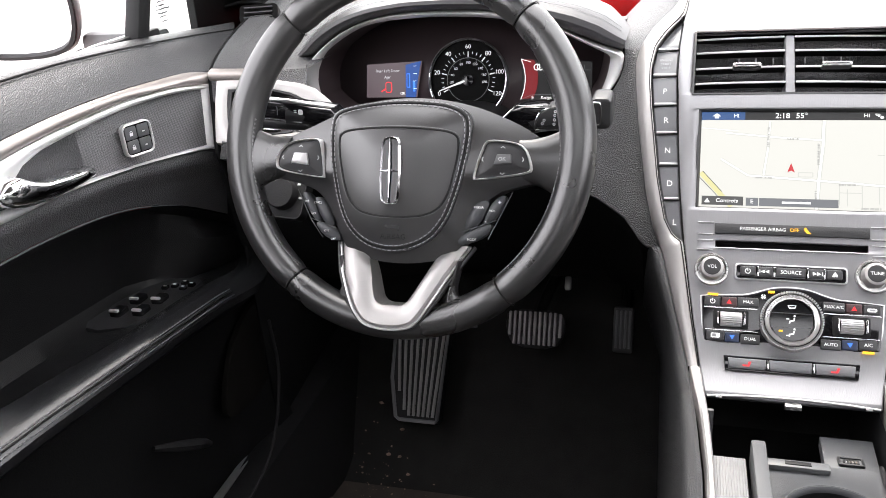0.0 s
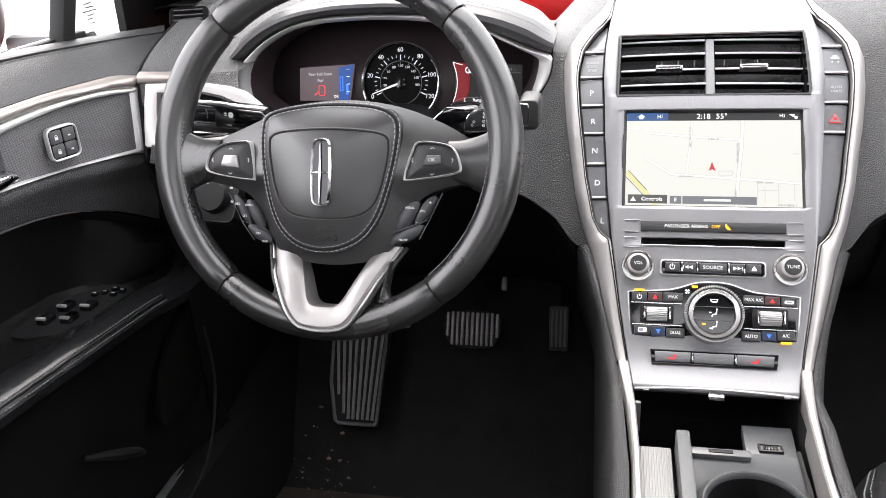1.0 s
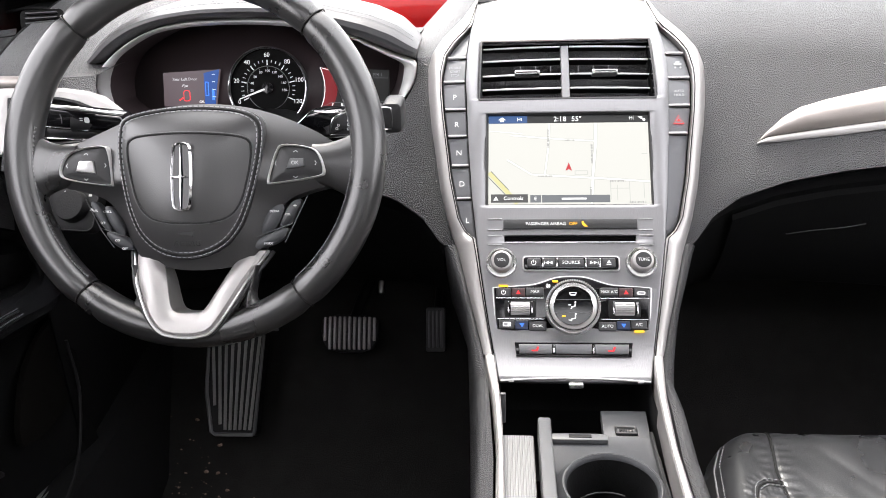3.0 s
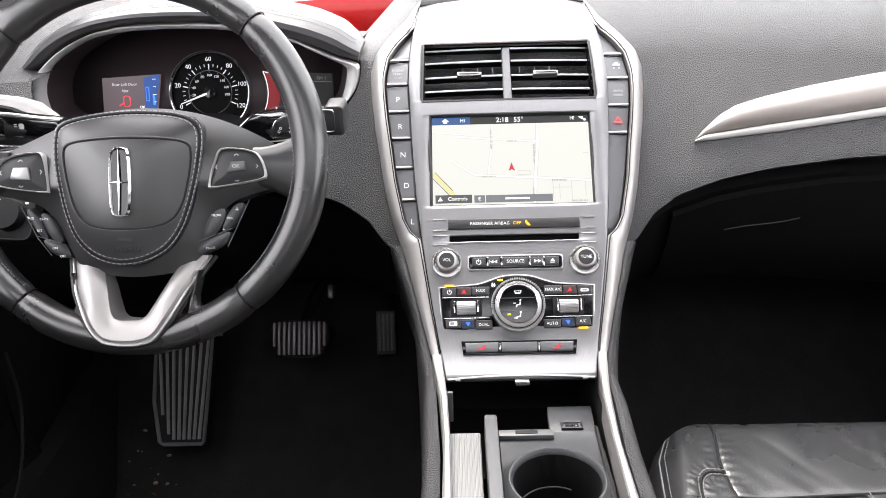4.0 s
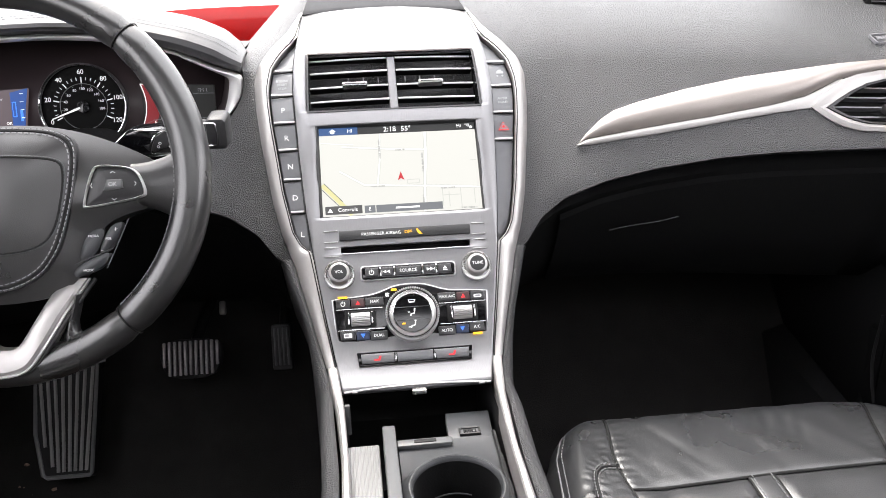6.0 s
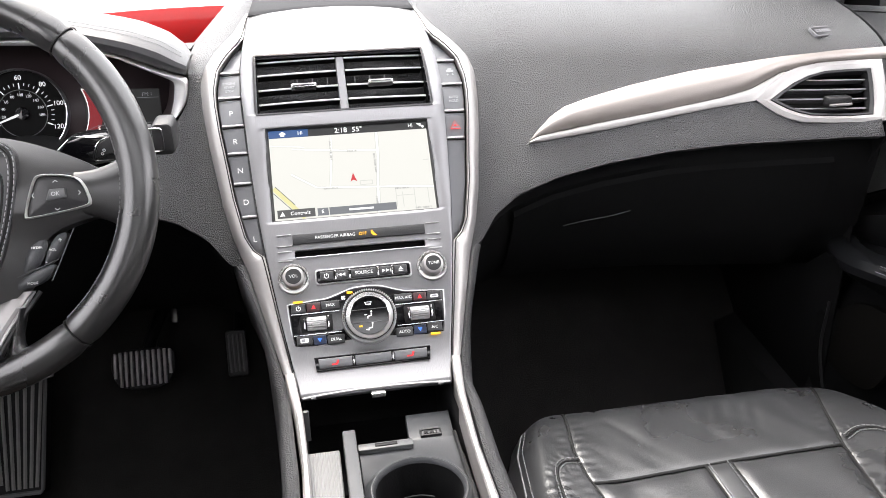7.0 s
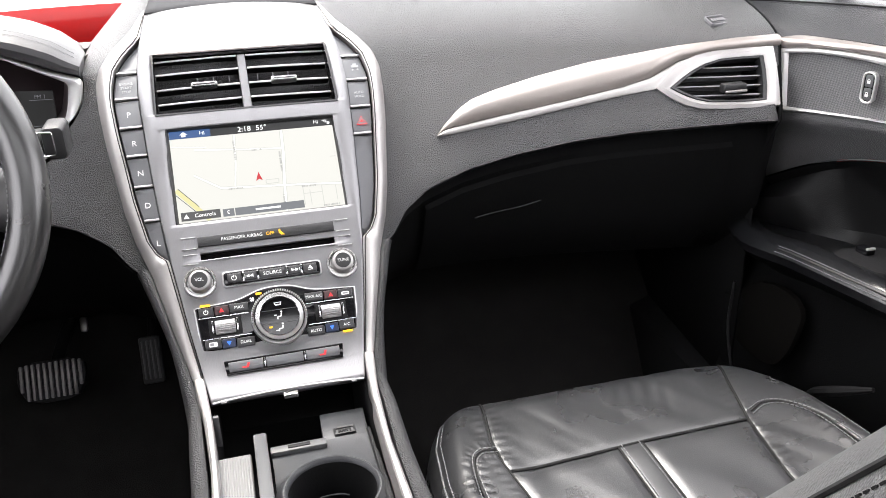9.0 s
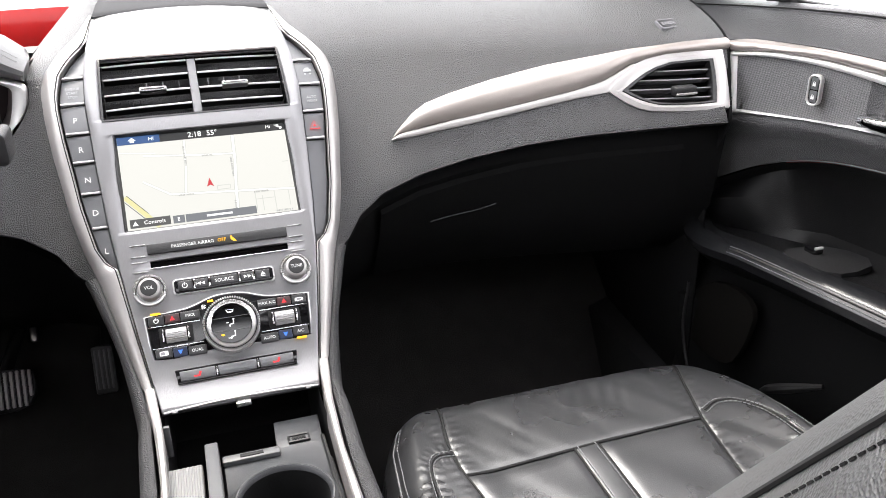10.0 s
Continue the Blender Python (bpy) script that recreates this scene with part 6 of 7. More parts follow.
# cup holder tray
CX, CY, CR = 0.0205, -0.3115, 0.0395
bm = bmesh.new()
n = 56
top_o = []
for i in range(n):
    a = 2 * math.pi * i / n
    dx, dy = math.cos(a), math.sin(a)
    k = min(1 / max(abs(dx) / 0.0465, 1e-6), 1 / max(abs(dy) / (0.076 if dy > 0 else 0.16), 1e-6))
    top_o.append((CX + dx * k, CY + dy * k, 0.402))
loops = [[tl(x, y, 0.34) for x, y, z in top_o], [tl(x, y, z) for x, y, z in top_o]]
for r, z in ((CR + 0.010, 0.4025), (CR + 0.007, 0.4045), (CR + 0.0035, 0.4090), (CR + 0.0012, 0.4098), (CR - 0.0005, 0.4080), (CR - 0.0012, 0.4050)):
    loops.append([tl(CX + r * math.cos(2 * math.pi * i / n), CY + r * math.sin(2 * math.pi * i / n), z) for i in range(n)])
bm = sheet(loops, closed=True)
part("cup_tray", bm, TRAY, tunnel, "dark grey cup holder tray")
bm = bmesh.new()
r = CR - 0.0045
rows = [[tl(CX + r * s_ * math.cos(2 * math.pi * i / n), CY + r * s_ * math.sin(2 * math.pi * i / n), z) for i in range(n)] for s_, z in ((1.09, 0.4052), (1.04, 0.380), (0.98, 0.345), (0.90, 0.336), (0.02, 0.335))]
part("cup_liner", sheet(rows, closed=True), DARK, tunnel, "black cup holder liner")
part("cup_rim", tube([tl(CX + (CR + 0.0022) * math.cos(2 * math.pi * i / 48), CY + (CR + 0.0022) * math.sin(2 * math.pi * i / 48), 0.4098) for i in range(48)], 0.0005, 5, closed=True), GREY, tunnel, "pale rim of the cup holder")
part("cup_ring", tube([tl(CX + r * 0.97 * math.cos(radians(q)), CY + r * 0.97 * math.sin(radians(q)), 0.372) for q in range(60, 200, 6)], 0.0008, 5), GREY, tunnel)
part("tray_ledge", boxed((0.052, 0.010, 0.006), tl(-0.0010, -0.2425, 0.4045), 0.0015), GREY, tunnel)
part("tray_slot", boxed((0.021, 0.0045, 0.001), tl(-0.0005, -0.2425, 0.4078), 0.0004), DARK, tunnel)
part("tray_rim", tube([tl(0.0665, -0.232, 0.404), tl(0.0655, -0.30, 0.405), tl(0.0655, -0.45, 0.405)], 0.0022, 6), PLASTIC, tunnel)

# raised bar and pale ribbed shutter
part("divider_bar", boxed((0.0118, 0.33, 0.026), tl(-0.0345, -0.410, 0.4175), 0.0018), GREY, tunnel, "grey divider bar")
bm = bmesh.new()
box(bm, (0.0300, 0.34, 0.016), tl(-0.0590, -0.424, 0.4085), 0.0015)
part("shutter", bm, TAMBOUR, tunnel, "pale ribbed shutter")
for k in range(13):
    part("shutter_rib", boxed((0.0013, 0.336, 0.0016), tl(-0.0720 + 0.0022 * k, -0.424, 0.4169), 0.0005), TAMBOUR, tunnel)
part("console_floor", boxed((0.150, 0.62, 0.006), tl(0, -0.55, 0.330), 0.001), DARK, tunnel)

# ---- the front doors ----
def door_x(y):
    """The inner face of a door at trim height, from the middle of the car."""
    return curve(y, [-0.6, -0.30, -0.10, -0.04, 0.0, 0.03, 0.05, 0.12], [0.722, 0.715, 0.705, 0.694, 0.682, 0.672, 0.668, 0.672])


T_TOP = lambda y: curve(y, [-1.0, -0.5, -0.266, -0.189, -0.107, -0.063, -0.015, 0.017, 0.046], [0.665, 0.679, 0.6945, 0.6990, 0.6996, 0.6983, 0.6972, 0.6935, 0.6885])
TRIM_LOW = lambda y: curve(y, [-1.0, -0.5, -0.272, -0.234, -0.194, -0.110, -0.066, -0.020, 0.014, 0.046], [0.650, 0.662, 0.6787, 0.6830, 0.6855, 0.6880, 0.6870, 0.6850, 0.6803, 0.6750])
INS_TOP = lambda y: curve(y, [-1.0, -0.5, -0.276, -0.256, -0.234, -0.194, -0.109, -0.050, -0.010, 0.022], [0.640, 0.641, 0.6496, 0.6632, 0.6713, 0.6755, 0.6795, 0.6795, 0.6775, 0.6735])
INS_LOW = lambda y: curve(y, [-1.0, -0.5, -0.30, -0.168, -0.120, -0.080, -0.045, 0.0, 0.022], [0.656, 0.6465, 0.6340, 0.6225, 0.6170, 0.6135, 0.6110, 0.6085, 0.6070])
T_BOT = lambda y: curve(y, [-1.0, -0.5, -0.293, -0.218, -0.178, -0.120, -0.080, -0.045, 0.0, 0.027, 0.046], [0.645, 0.640, 0.6232, 0.6222, 0.6205, 0.6155, 0.6120, 0.6090, 0.6050, 0.6010, 0.5990])
RIDGE = lambda y: curve(y, [-1.0, -0.5, -0.315, -0.24, -0.151, -0.046, 0.045], [0.62, 0.617, 0.611, 0.608, 0.603, 0.592, 0.580])
CREASE = lambda y: curve(y, [-1.0, -0.4, -0.306, -0.228, -0.138, -0.08, -0.035, 0.0, 0.045], [0.58, 0.58, 0.578, 0.576, 0.567, 0.555, 0.540, 0.522, 0.495])


def make_door(s, label):
    d = thing("car_door", pose(s * 0.70, 0, 0), label, "car door", "front doors")
    q = lambda x, y, z: (s * x - s * 0.70, y, z)

    def qd(x, y, z):
        """The front edge of the door leans along the gap to the dashboard."""
        w = lerp(y, [-0.14, 0.045], [0.0, 1.0])
        w = w * w * (3 - 2 * w)
        dz = min(0.10, max(0.0, 0.69 - z)) * w * lerp(z, [0.53, 0.605], [0.0, 1.0])
        up = max(0.0, z - 0.69) * w
        fwd = (1.65 * max(0.0, x - 0.666) * lerp(z, [0.69, 0.70], [0.0, 1.0]) + 1.3 * max(0.0, z - 0.69)) * w
        return (s * (x - 0.04 * dz) - s * 0.70, y - 0.23 * dz + fwd, z - 0.40 * up)

    ys = [0.045, 0.04, 0.03, 0.015, 0.0, -0.02, -0.04, -0.06, -0.08, -0.10, -0.13, -0.16, -0.20, -0.24, -0.28, -0.32, -0.38, -0.46, -0.56, -0.70, -0.85, -1.0]
    skin, low, seam, crease_l, arm_l, arm_r = [], [], [], [], [], []
    for y in ys:
        x0 = door_x(y)
        f = lerp(y, [-0.10, 0.0], [0.0, 1.7])
        skin.append([qd(x0 + 0.11, y, 0.700), qd(x0 + 0.085, y, 0.735), qd(x0 + 0.062, y, 0.7425), qd(x0 + 0.046, y, 0.7405), qd(x0 + 0.034, y, 0.7335), qd(x0 + 0.020, y, 0.722), qd(x0 + 0.008, y, 0.708), qd(x0 + 0.002, y, T_TOP(y) + 0.001), qd(x0 + 0.006, y, T_TOP(y) - 0.004),
                     qd(x0 + 0.006, y, T_BOT(y) + 0.004), qd(x0 + 0.001, y, T_BOT(y) - 0.001), qd(x0 - 0.001, y, (T_BOT(y) + RIDGE(y)) / 2), qd(x0 + 0.001, y, RIDGE(y)), qd(x0 + 0.010, y, RIDGE(y) - 0.010), qd(x0 + 0.014, y, (RIDGE(y) + CREASE(y)) / 2), qd(x0 + 0.022, y, CREASE(y) + 0.002)])
        seam.append(qd(x0 + 0.0400, y, 0.7378))
        crease_l.append(qd(x0 + 0.0200, y, CREASE(y) + 0.001))
        xe = curve(y, [-1.0, -0.43, -0.35, -0.235, -0.097, -0.024, 0.045], [0.66, 0.653, 0.648, 0.639, 0.626, 0.615, 0.640])
        za = lerp(y, [-1.0, -0.45, -0.1, 0.045], [0.475, 0.472, 0.452, 0.440])
        wa = lerp(y, [-0.42, -0.20], [1.0, 0.0])
        low.append([qd(x0 + 0.022, y, CREASE(y) - 0.001), qd(x0 + 0.034, y, CREASE(y) - 0.012), qd(x0 + 0.055 - 0.03 * f, y, (CREASE(y) + za) / 2), qd(x0 + 0.058 - 0.03 * f, y, za + 0.004), qd(x0 + 0.035 - 0.01 * f, y, za - 0.009), qd(x0 - 0.02, y, za - 0.005 + 0.016 * wa),
                    qd(xe + 0.040, y, za + 0.001 + 0.013 * wa), qd(xe + 0.018, y, za + 0.004 + 0.001 * wa), qd(xe + 0.006, y, za - 0.002 * wa), qd(xe, y, za - 0.010), qd(xe + 0.004, y, za - 0.022), qd(xe + 0.026, y, za - 0.040), qd(xe + 0.058, y, za - 0.060), qd(x0 - 0.018, y, 0.32), qd(x0 - 0.012, y, 0.22), qd(x0 - 0.03, y, 0.14), qd(x0 + 0.03, y, 0.10)])
        arm_l.append(qd(xe + 0.0062, y, za + 0.0006))
        arm_r.append(qd(xe + 0.0010, y, za - 0.0062))
    part("upper_pad", sheet([r[:10] for r in skin]), PAD_FINE, d, "charcoal grained door pad")
    part("middle_pad", sheet([r[9:] for r in skin]), PAD_SOFT, d, "black leather pad below the silver frame")
    part("recess", sheet([r[:6] for r in low]), PAD_SHADED, d, "recess above the armrest, darkened for shade")
    part("armrest", sheet([r[5:11] for r in low]), ARM, d, "black leather armrest")
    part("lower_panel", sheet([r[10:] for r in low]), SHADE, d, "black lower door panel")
    part("door_seam", tube(smooth_path(seam, 3), 0.0011, 6), THREAD_DARK, d)
    part("stitching", stitches(smooth_path([(x - s * 0.0040, y, z - 0.0022) for x, y, z in seam], 3), 0.0008, 0.0034, 0.0018), GREY, d)
    part("crease_piping", tube(smooth_path(crease_l[5:], 3), [0.0003 + 0.0010 * min(1, i / 18) for i in range(len(smooth_path(crease_l[5:], 3)))], 6), GREY, d, "grey piping")
    part("armrest_cord", tube(smooth_path([((a[0] + b[0]) / 2, (a[1] + b[1]) / 2, (a[2] + b[2]) / 2 + 0.0012) for a, b in zip(arm_l[8:], arm_r[8:])], 3), 0.0011, 6), PLASTIC, d, "dark cord along the armrest")
    part("stitching", stitches(smooth_path(arm_r[8:], 3), 0.0009, 0.0034, 0.0016, stitches(smooth_path(arm_l[8:], 3), 0.0009, 0.0034, 0.0016)), THREAD, d, "pale armrest stitching")

    # silver frame round the handle insert
    def band(zlo, zhi, off, mat, name, lab, y1=0.0455, y0=-1.0, bulge=0.003):
        rows = []
        n = 40
        for i in range(n + 1):
            y = y1 + (y0 - y1) * (i / n) ** 1.7
            a, b = zlo(y), zhi(y)
            x0 = door_x(y)
            row = [qd(x0 + 0.008, y, a)]
            for k in range(7):
                v = k / 6
                row.append(qd(x0 - off - bulge * math.sin(math.pi * v) ** 0.7, y, a + (b - a) * v))
            row.append(qd(x0 + 0.008, y, b))
            rows.append(row)
        part(name, sheet(rows), mat, d, lab)

    m_lo, i_hi, i_lo = TRIM_LOW, INS_TOP, INS_LOW
    band(m_lo, T_TOP, 0.001, BRONZE, "upper_trim", "warm brushed silver trim", bulge=0.005)
    band(i_hi, lambda y: m_lo(y) - 0.0006, 0.001, BRIGHT_EDGE, "frame_top", "bright silver trim")
    band(T_BOT, i_lo, 0.001, BRIGHT_EDGE, "frame_bottom", "bright silver trim")
    rows = []
    for v in [k / 12 for k in range(13)]:
        row = []
        for y, o in ((0.0462, -0.008), (0.0457, 0.001), (0.0435, 0.0038), (0.0340, 0.0040), (0.0255, 0.0032), (0.0235, 0.001), (0.0228, -0.008)):
            z = T_BOT(y) + (TRIM_LOW(y) - T_BOT(y)) * v
            row.append(qd(door_x(y) - o, y, z))
        rows.append(row)
    part("frame_end", sheet(rows), BRIGHT_EDGE, d, "bright silver trim")
    rows = []
    for i in range(31):
        y = 0.0240 - 0.70 * (i / 30) ** 1.5
        rows.append([qd(door_x(y) + 0.004 + lerp(y, [-0.30, -0.15], [0.018, 0]), y, i_lo(y) + (i_hi(y) - i_lo(y)) * v) for v in (-0.02, 0.25, 0.5, 0.75, 1.02)])
    part("insert", sheet(rows), WEAVE, d, "woven black insert")
    # lock switch
    y_l, zl = (-0.0945, 0.6460) if s < 0 else (-0.1010, 0.6525)
    xl = door_x(y_l)
    m = Matrix.Translation(q(xl - (0.0055 if s > 0 else 0.0075), y_l, zl)) @ pose(0, 0, 0, 0, 0, 90 * s * -1 + (14 if s > 0 else -20))
    w2, h2 = (0.0190, 0.0188) if s < 0 else (0.0086, 0.0185)
    sw = part("lock_switch", ring(rounded(-w2, w2, -h2, h2, 0.0075), rounded(-w2 + 0.0022, w2 - 0.0022, -h2 + 0.0022, h2 - 0.0022, 0.0055), -0.003, -0.003, 0.006, 0.001), BRIGHT_EDGE, d, "chrome-edged lock switch")
    sw.matrix_local = m
    part("lock_base", prism(rounded(-w2 + 0.002, w2 - 0.002, -h2 + 0.002, h2 - 0.002, 0.0055), -0.0015, 0.004), GLOSS, sw)
    nx_ = 2 if s < 0 else 1
    for a in range(nx_):
        for b in range(2):
            cw_ = (2 * w2 - 0.006) / nx_
            x0 = -w2 + 0.003 + a * cw_
            z0 = -h2 + 0.003 + b * (h2 - 0.003)
            part("lock_key", prism(rounded(x0 + 0.0006, x0 + cw_ - 0.0006, z0 + 0.0005, z0 + h2 - 0.0035, 0.002), -0.0030, 0.0, 0.0008), GREY, sw)
            if a == 0 or s > 0:
                xm, zm = x0 + cw_ / 2, z0 + (h2 - 0.003) / 2
                plate("lock_mark", rounded(xm - 0.002, xm + 0.002, zm - 0.003, zm + 0.0004, 0.0005), -0.0034, WHITE_PRINT, sw)
                part("lock_mark", tube([(xm + 0.0015 * math.cos(t_), -0.0033, zm + 0.0004 + 0.002 * math.sin(t_)) for t_ in [math.pi * i / 8 for i in range(9)]], 0.0004, 4), WHITE_PRINT, sw)
            else:
                plate("lock_mark", quad(x0 + cw_ / 2 - 0.0015, x0 + cw_ / 2 + 0.0015, z0 + 0.006, z0 + 0.0075), -0.0034, WHITE_PRINT, sw)
    # handle
    rows = []
    for y, zt, zb, xc in ((-0.1755, 0.640, 0.631, 0.706), (-0.178, 0.6415, 0.6298, 0.703), (-0.20, 0.6437, 0.6296, 0.701), (-0.225, 0.6467, 0.6300, 0.700), (-0.248, 0.6505, 0.6305, 0.700), (-0.262, 0.6570, 0.6312, 0.701), (-0.274, 0.6640, 0.6328, 0.702), (-0.286, 0.6620, 0.6365, 0.704), (-0.296, 0.6545, 0.6440, 0.708), (-0.298, 0.6500, 0.6490, 0.712)):
        zm = (zt - zb)
        rows.append([q(xc + dx, y, zb + zm * v) for dx, v in ((0.012, 0.9), (0.006, 1.0), (-0.005, 0.97), (-0.009, 0.88), (-0.0105, 0.70), (-0.0105, 0.30), (-0.008, 0.08), (-0.002, 0.0), (0.012, 0.06))])
    bm = sheet(rows, closed=True)
    part("handle", bm, CHROME, d, "chrome door handle", angle=50)
    # window switches on the armrest
    zs_ = lambda y: lerp(y, [-0.45, -0.1], [0.462, 0.446]) + (0.007 if s > 0 else 0.003)
    if s < 0:
        outl = [(0.688, -0.180), (0.674, -0.064), (0.690, -0.052), (0.735, -0.060), (0.764, -0.165), (0.742, -0.204)]
    else:
        outl = [(0.6716, -0.1846), (0.666, -0.127), (0.700, -0.112), (0.748, -0.134), (0.756, -0.192), (0.6959, -0.2095)]
    bm = bmesh.new()
    ps = chaikin(outl, 1)
    a_ = [bm.verts.new(q(x, y, zs_(y) - 0.012)) for x, y in ps]
    b_ = [bm.verts.new(q(x, y, zs_(y) + 0.0005)) for x, y in ps]
    for i in range(len(ps)):
        bm.faces.new((a_[i], a_[(i + 1) % len(ps)], b_[(i + 1) % len(ps)], b_[i]))
    bm.faces.new(b_)
    part("switch_plate", bm, PLASTIC, d, "black window switch plate")
    spots = [(0.704, -0.150), (0.730, -0.156), (0.700, -0.118), (0.727, -0.122)] if s < 0 else [(0.708, -0.136)]
    for x, y in spots:
        part("window_switch", boxed((0.014, 0.020, 0.010), q(x, y, zs_(y) + 0.003), 0.003, None), GLOSS, d, "black window switch")
        # Pale lips stand in for the white glints on the switch keys.
        part("switch_lip", boxed((0.012, 0.0040, 0.0030), q(x, y - 0.008, zs_(y) + 0.0085), 0.0008), BRIGHT_EDGE, d, "key lip, pale to show a glint")
    if s < 0:
        for x, y in ((0.690, -0.084), (0.704, -0.080), (0.696, -0.070), (0.684, -0.074), (0.714, -0.086)):
            part("mirror_key", boxed((0.008, 0.008, 0.005), q(x, y, zs_(y) + 0.002), 0.0015), GLOSS, d)
            part("key_mark", boxed((0.0040, 0.0018, 0.0006), q(x, y, zs_(y) + 0.0048)), WHITE_PRINT, d)
    # speaker grille, low on the door
    c = q(0.664, -0.02, 0.32)
    sg = part("speaker_grille", prism(chaikin([(-0.085, -0.05), (-0.02, 0.05), (0.09, 0.06), (0.075, -0.02), (0.045, -0.07), (-0.04, -0.07)], 2), -0.004, 0.004, 0.002), SPEAKER, d, "black speaker grille")
    sg.matrix_local = Matrix.Translation(c) @ pose(0, 0, 0, 0, 0, -90 * s)
    lip = smooth_path([q(0.664, -0.235, 0.327), q(0.655, -0.20, 0.305), q(0.652, -0.165, 0.282), q(0.660, -0.14, 0.262)])
    part("pocket_lip", tube(lip, [0.003 + 0.004 * math.sin(math.pi * i / (len(lip) - 1)) for i in range(len(lip))], 8), DARK, d, "black rim of the door pocket")
    return d


make_door(-1, "dark grained car door with silver framed insert beside the wheel")
make_door(1, "dark grained car door with silver framed insert beside the passenger seat")

# window frames above the doors
for s in (-1, 1):
    post = thing("window_divider", pose(s * 0.772, 0.036, 0.706), "black upright divider of the front quarter window", "window divider")
    part("post", boxed((0.022, 0.026, 0.42), (0, 0, 0.21), 0.005, pose(0, 0, 0, -18, -s * 5, 0)), DARK, post)
    rail = thing("window_sill", pose(s * 0.775, 0, 0.729), "black rubber window sill with bright outer strip", "window sill", kind="structure")
    part("rubber", boxed((0.012, 1.09, 0.016), (0, -0.45, 0.0), 0.003), DARK, rail)
    part("strip", boxed((0.010, 1.10, 0.006), (s * 0.020, -0.45, 0.002), 0.002), CHROME, rail, "bright outer strip")
    ap = thing("a_pillar", pose(s * 0.745, 0.50, 0.72), "black windscreen pillar", "pillar", kind="structure")
    part("post", boxed((0.13, 0.10, 0.95), (-s * 0.015, 0, 0.42), 0.02, pose(0, 0.0, 0, 60, -s * 9, 0)), DARK, ap)
    tri = thing("corner_trim", pose(s * 0.795, 0.17, 0.725), "black corner trim beside the windscreen pillar", "trim", kind="structure")
    bm = prism([(-0.045, -0.02), (0.34, -0.02), (0.34, 0.14), (-0.03, 0.30)], -0.006, 0.006, 0.002)
    part("cover", bm, DARK, tri).matrix_local = pose(0, 0.09, -0.02, 0, 0, 90)
    g = thing("quarter_glass", pose(s * 0.80, 0.19, 0.74), "clear fixed quarter window glass with etched marks", "window", kind="structure")
    bm = prism([(-0.09, -0.03), (0.14, -0.03), (-0.09, 0.20)], -0.0015, 0.0015)
    ob = part("pane", bm, GLASS, g)
    ob.matrix_local = pose(0, 0, 0, 0, 0, 90) @ pose(0, 0, 0, 0, 0, 0)
    ob.visible_shadow = False
    if s < 0:
        random.seed(3)
        for w_, z_ in ((0.006, 0.052), (0.016, 0.047), (0.024, 0.042), (0.027, 0.037), (0.022, 0.032), (0.017, 0.027), (0.010, 0.021)):
            y_ = -0.040 - w_ / 2
            while y_ < -0.040 + w_ / 2:
                run = random.uniform(0.0015, 0.0045)
                part("etched_mark", boxed((0.0006, run, random.uniform(0.0012, 0.0022)), (0.003, y_ + run / 2, z_ - 0.024 + random.uniform(-0.0004, 0.0004))), GREY, g)
                y_ += run + 0.0012

# outside mirror
mir = thing("wing_mirror", pose(-1.005, 0.135, 0.765), "wing mirror with dark housing outside the driver window", "mirror")
shape = chaikin([(-0.125, -0.060), (-0.13, 0.03), (-0.09, 0.075), (0.05, 0.08), (0.085, 0.05), (0.088, -0.030), (0.060, -0.068), (-0.06, -0.075)], 2)
part("housing", pillow(shape, 0.0, 0.085, 7, 0.5, back=-0.012), GREY, mir, "grey mirror housing")
inner = [(x * 0.90 - 0.002, z * 0.88) for x, z in shape]
part("rim", ring(shape, inner, -0.012, -0.006, 0.004, 0.001), DARK, mir, "black mirror rim")
part("glass", prism(inner, -0.006, -0.003), MIRROR, mir, "mirror glass")
part("foot", boxed((0.12, 0.05, 0.03), (0.13, 0.03, -0.055), 0.01), GREY, mir)

# ---- the passenger seat ----
seat = thing("passenger_seat", pose(0.378, -0.35, 0.0), "black leather front seat with stitched panels", "car seat", "front seats")
sl = lambda x, y, z: (x - 0.378, y + 0.35, z)


xl_ = lambda y: lerp(y, [-0.6, -0.312, -0.218, -0.176, -0.084], [0.262, 0.225, 0.210, 0.210, 0.226])
xr_ = lambda y: lerp(y, [-0.6, -0.312, -0.224, -0.15, -0.100], [0.478, 0.492, 0.506, 0.528, 0.546])
xo_l = lambda y: lerp(y, [-0.6, -0.30, -0.229, -0.157, -0.115, -0.085, -0.058], [0.122, 0.127, 0.131, 0.141, 0.157, 0.182, 0.215])
xo_r = lambda y: lerp(y, [-0.6, -0.30, -0.20, -0.152, -0.12, -0.09, -0.07], [0.632, 0.630, 0.626, 0.616, 0.598, 0.566, 0.545])


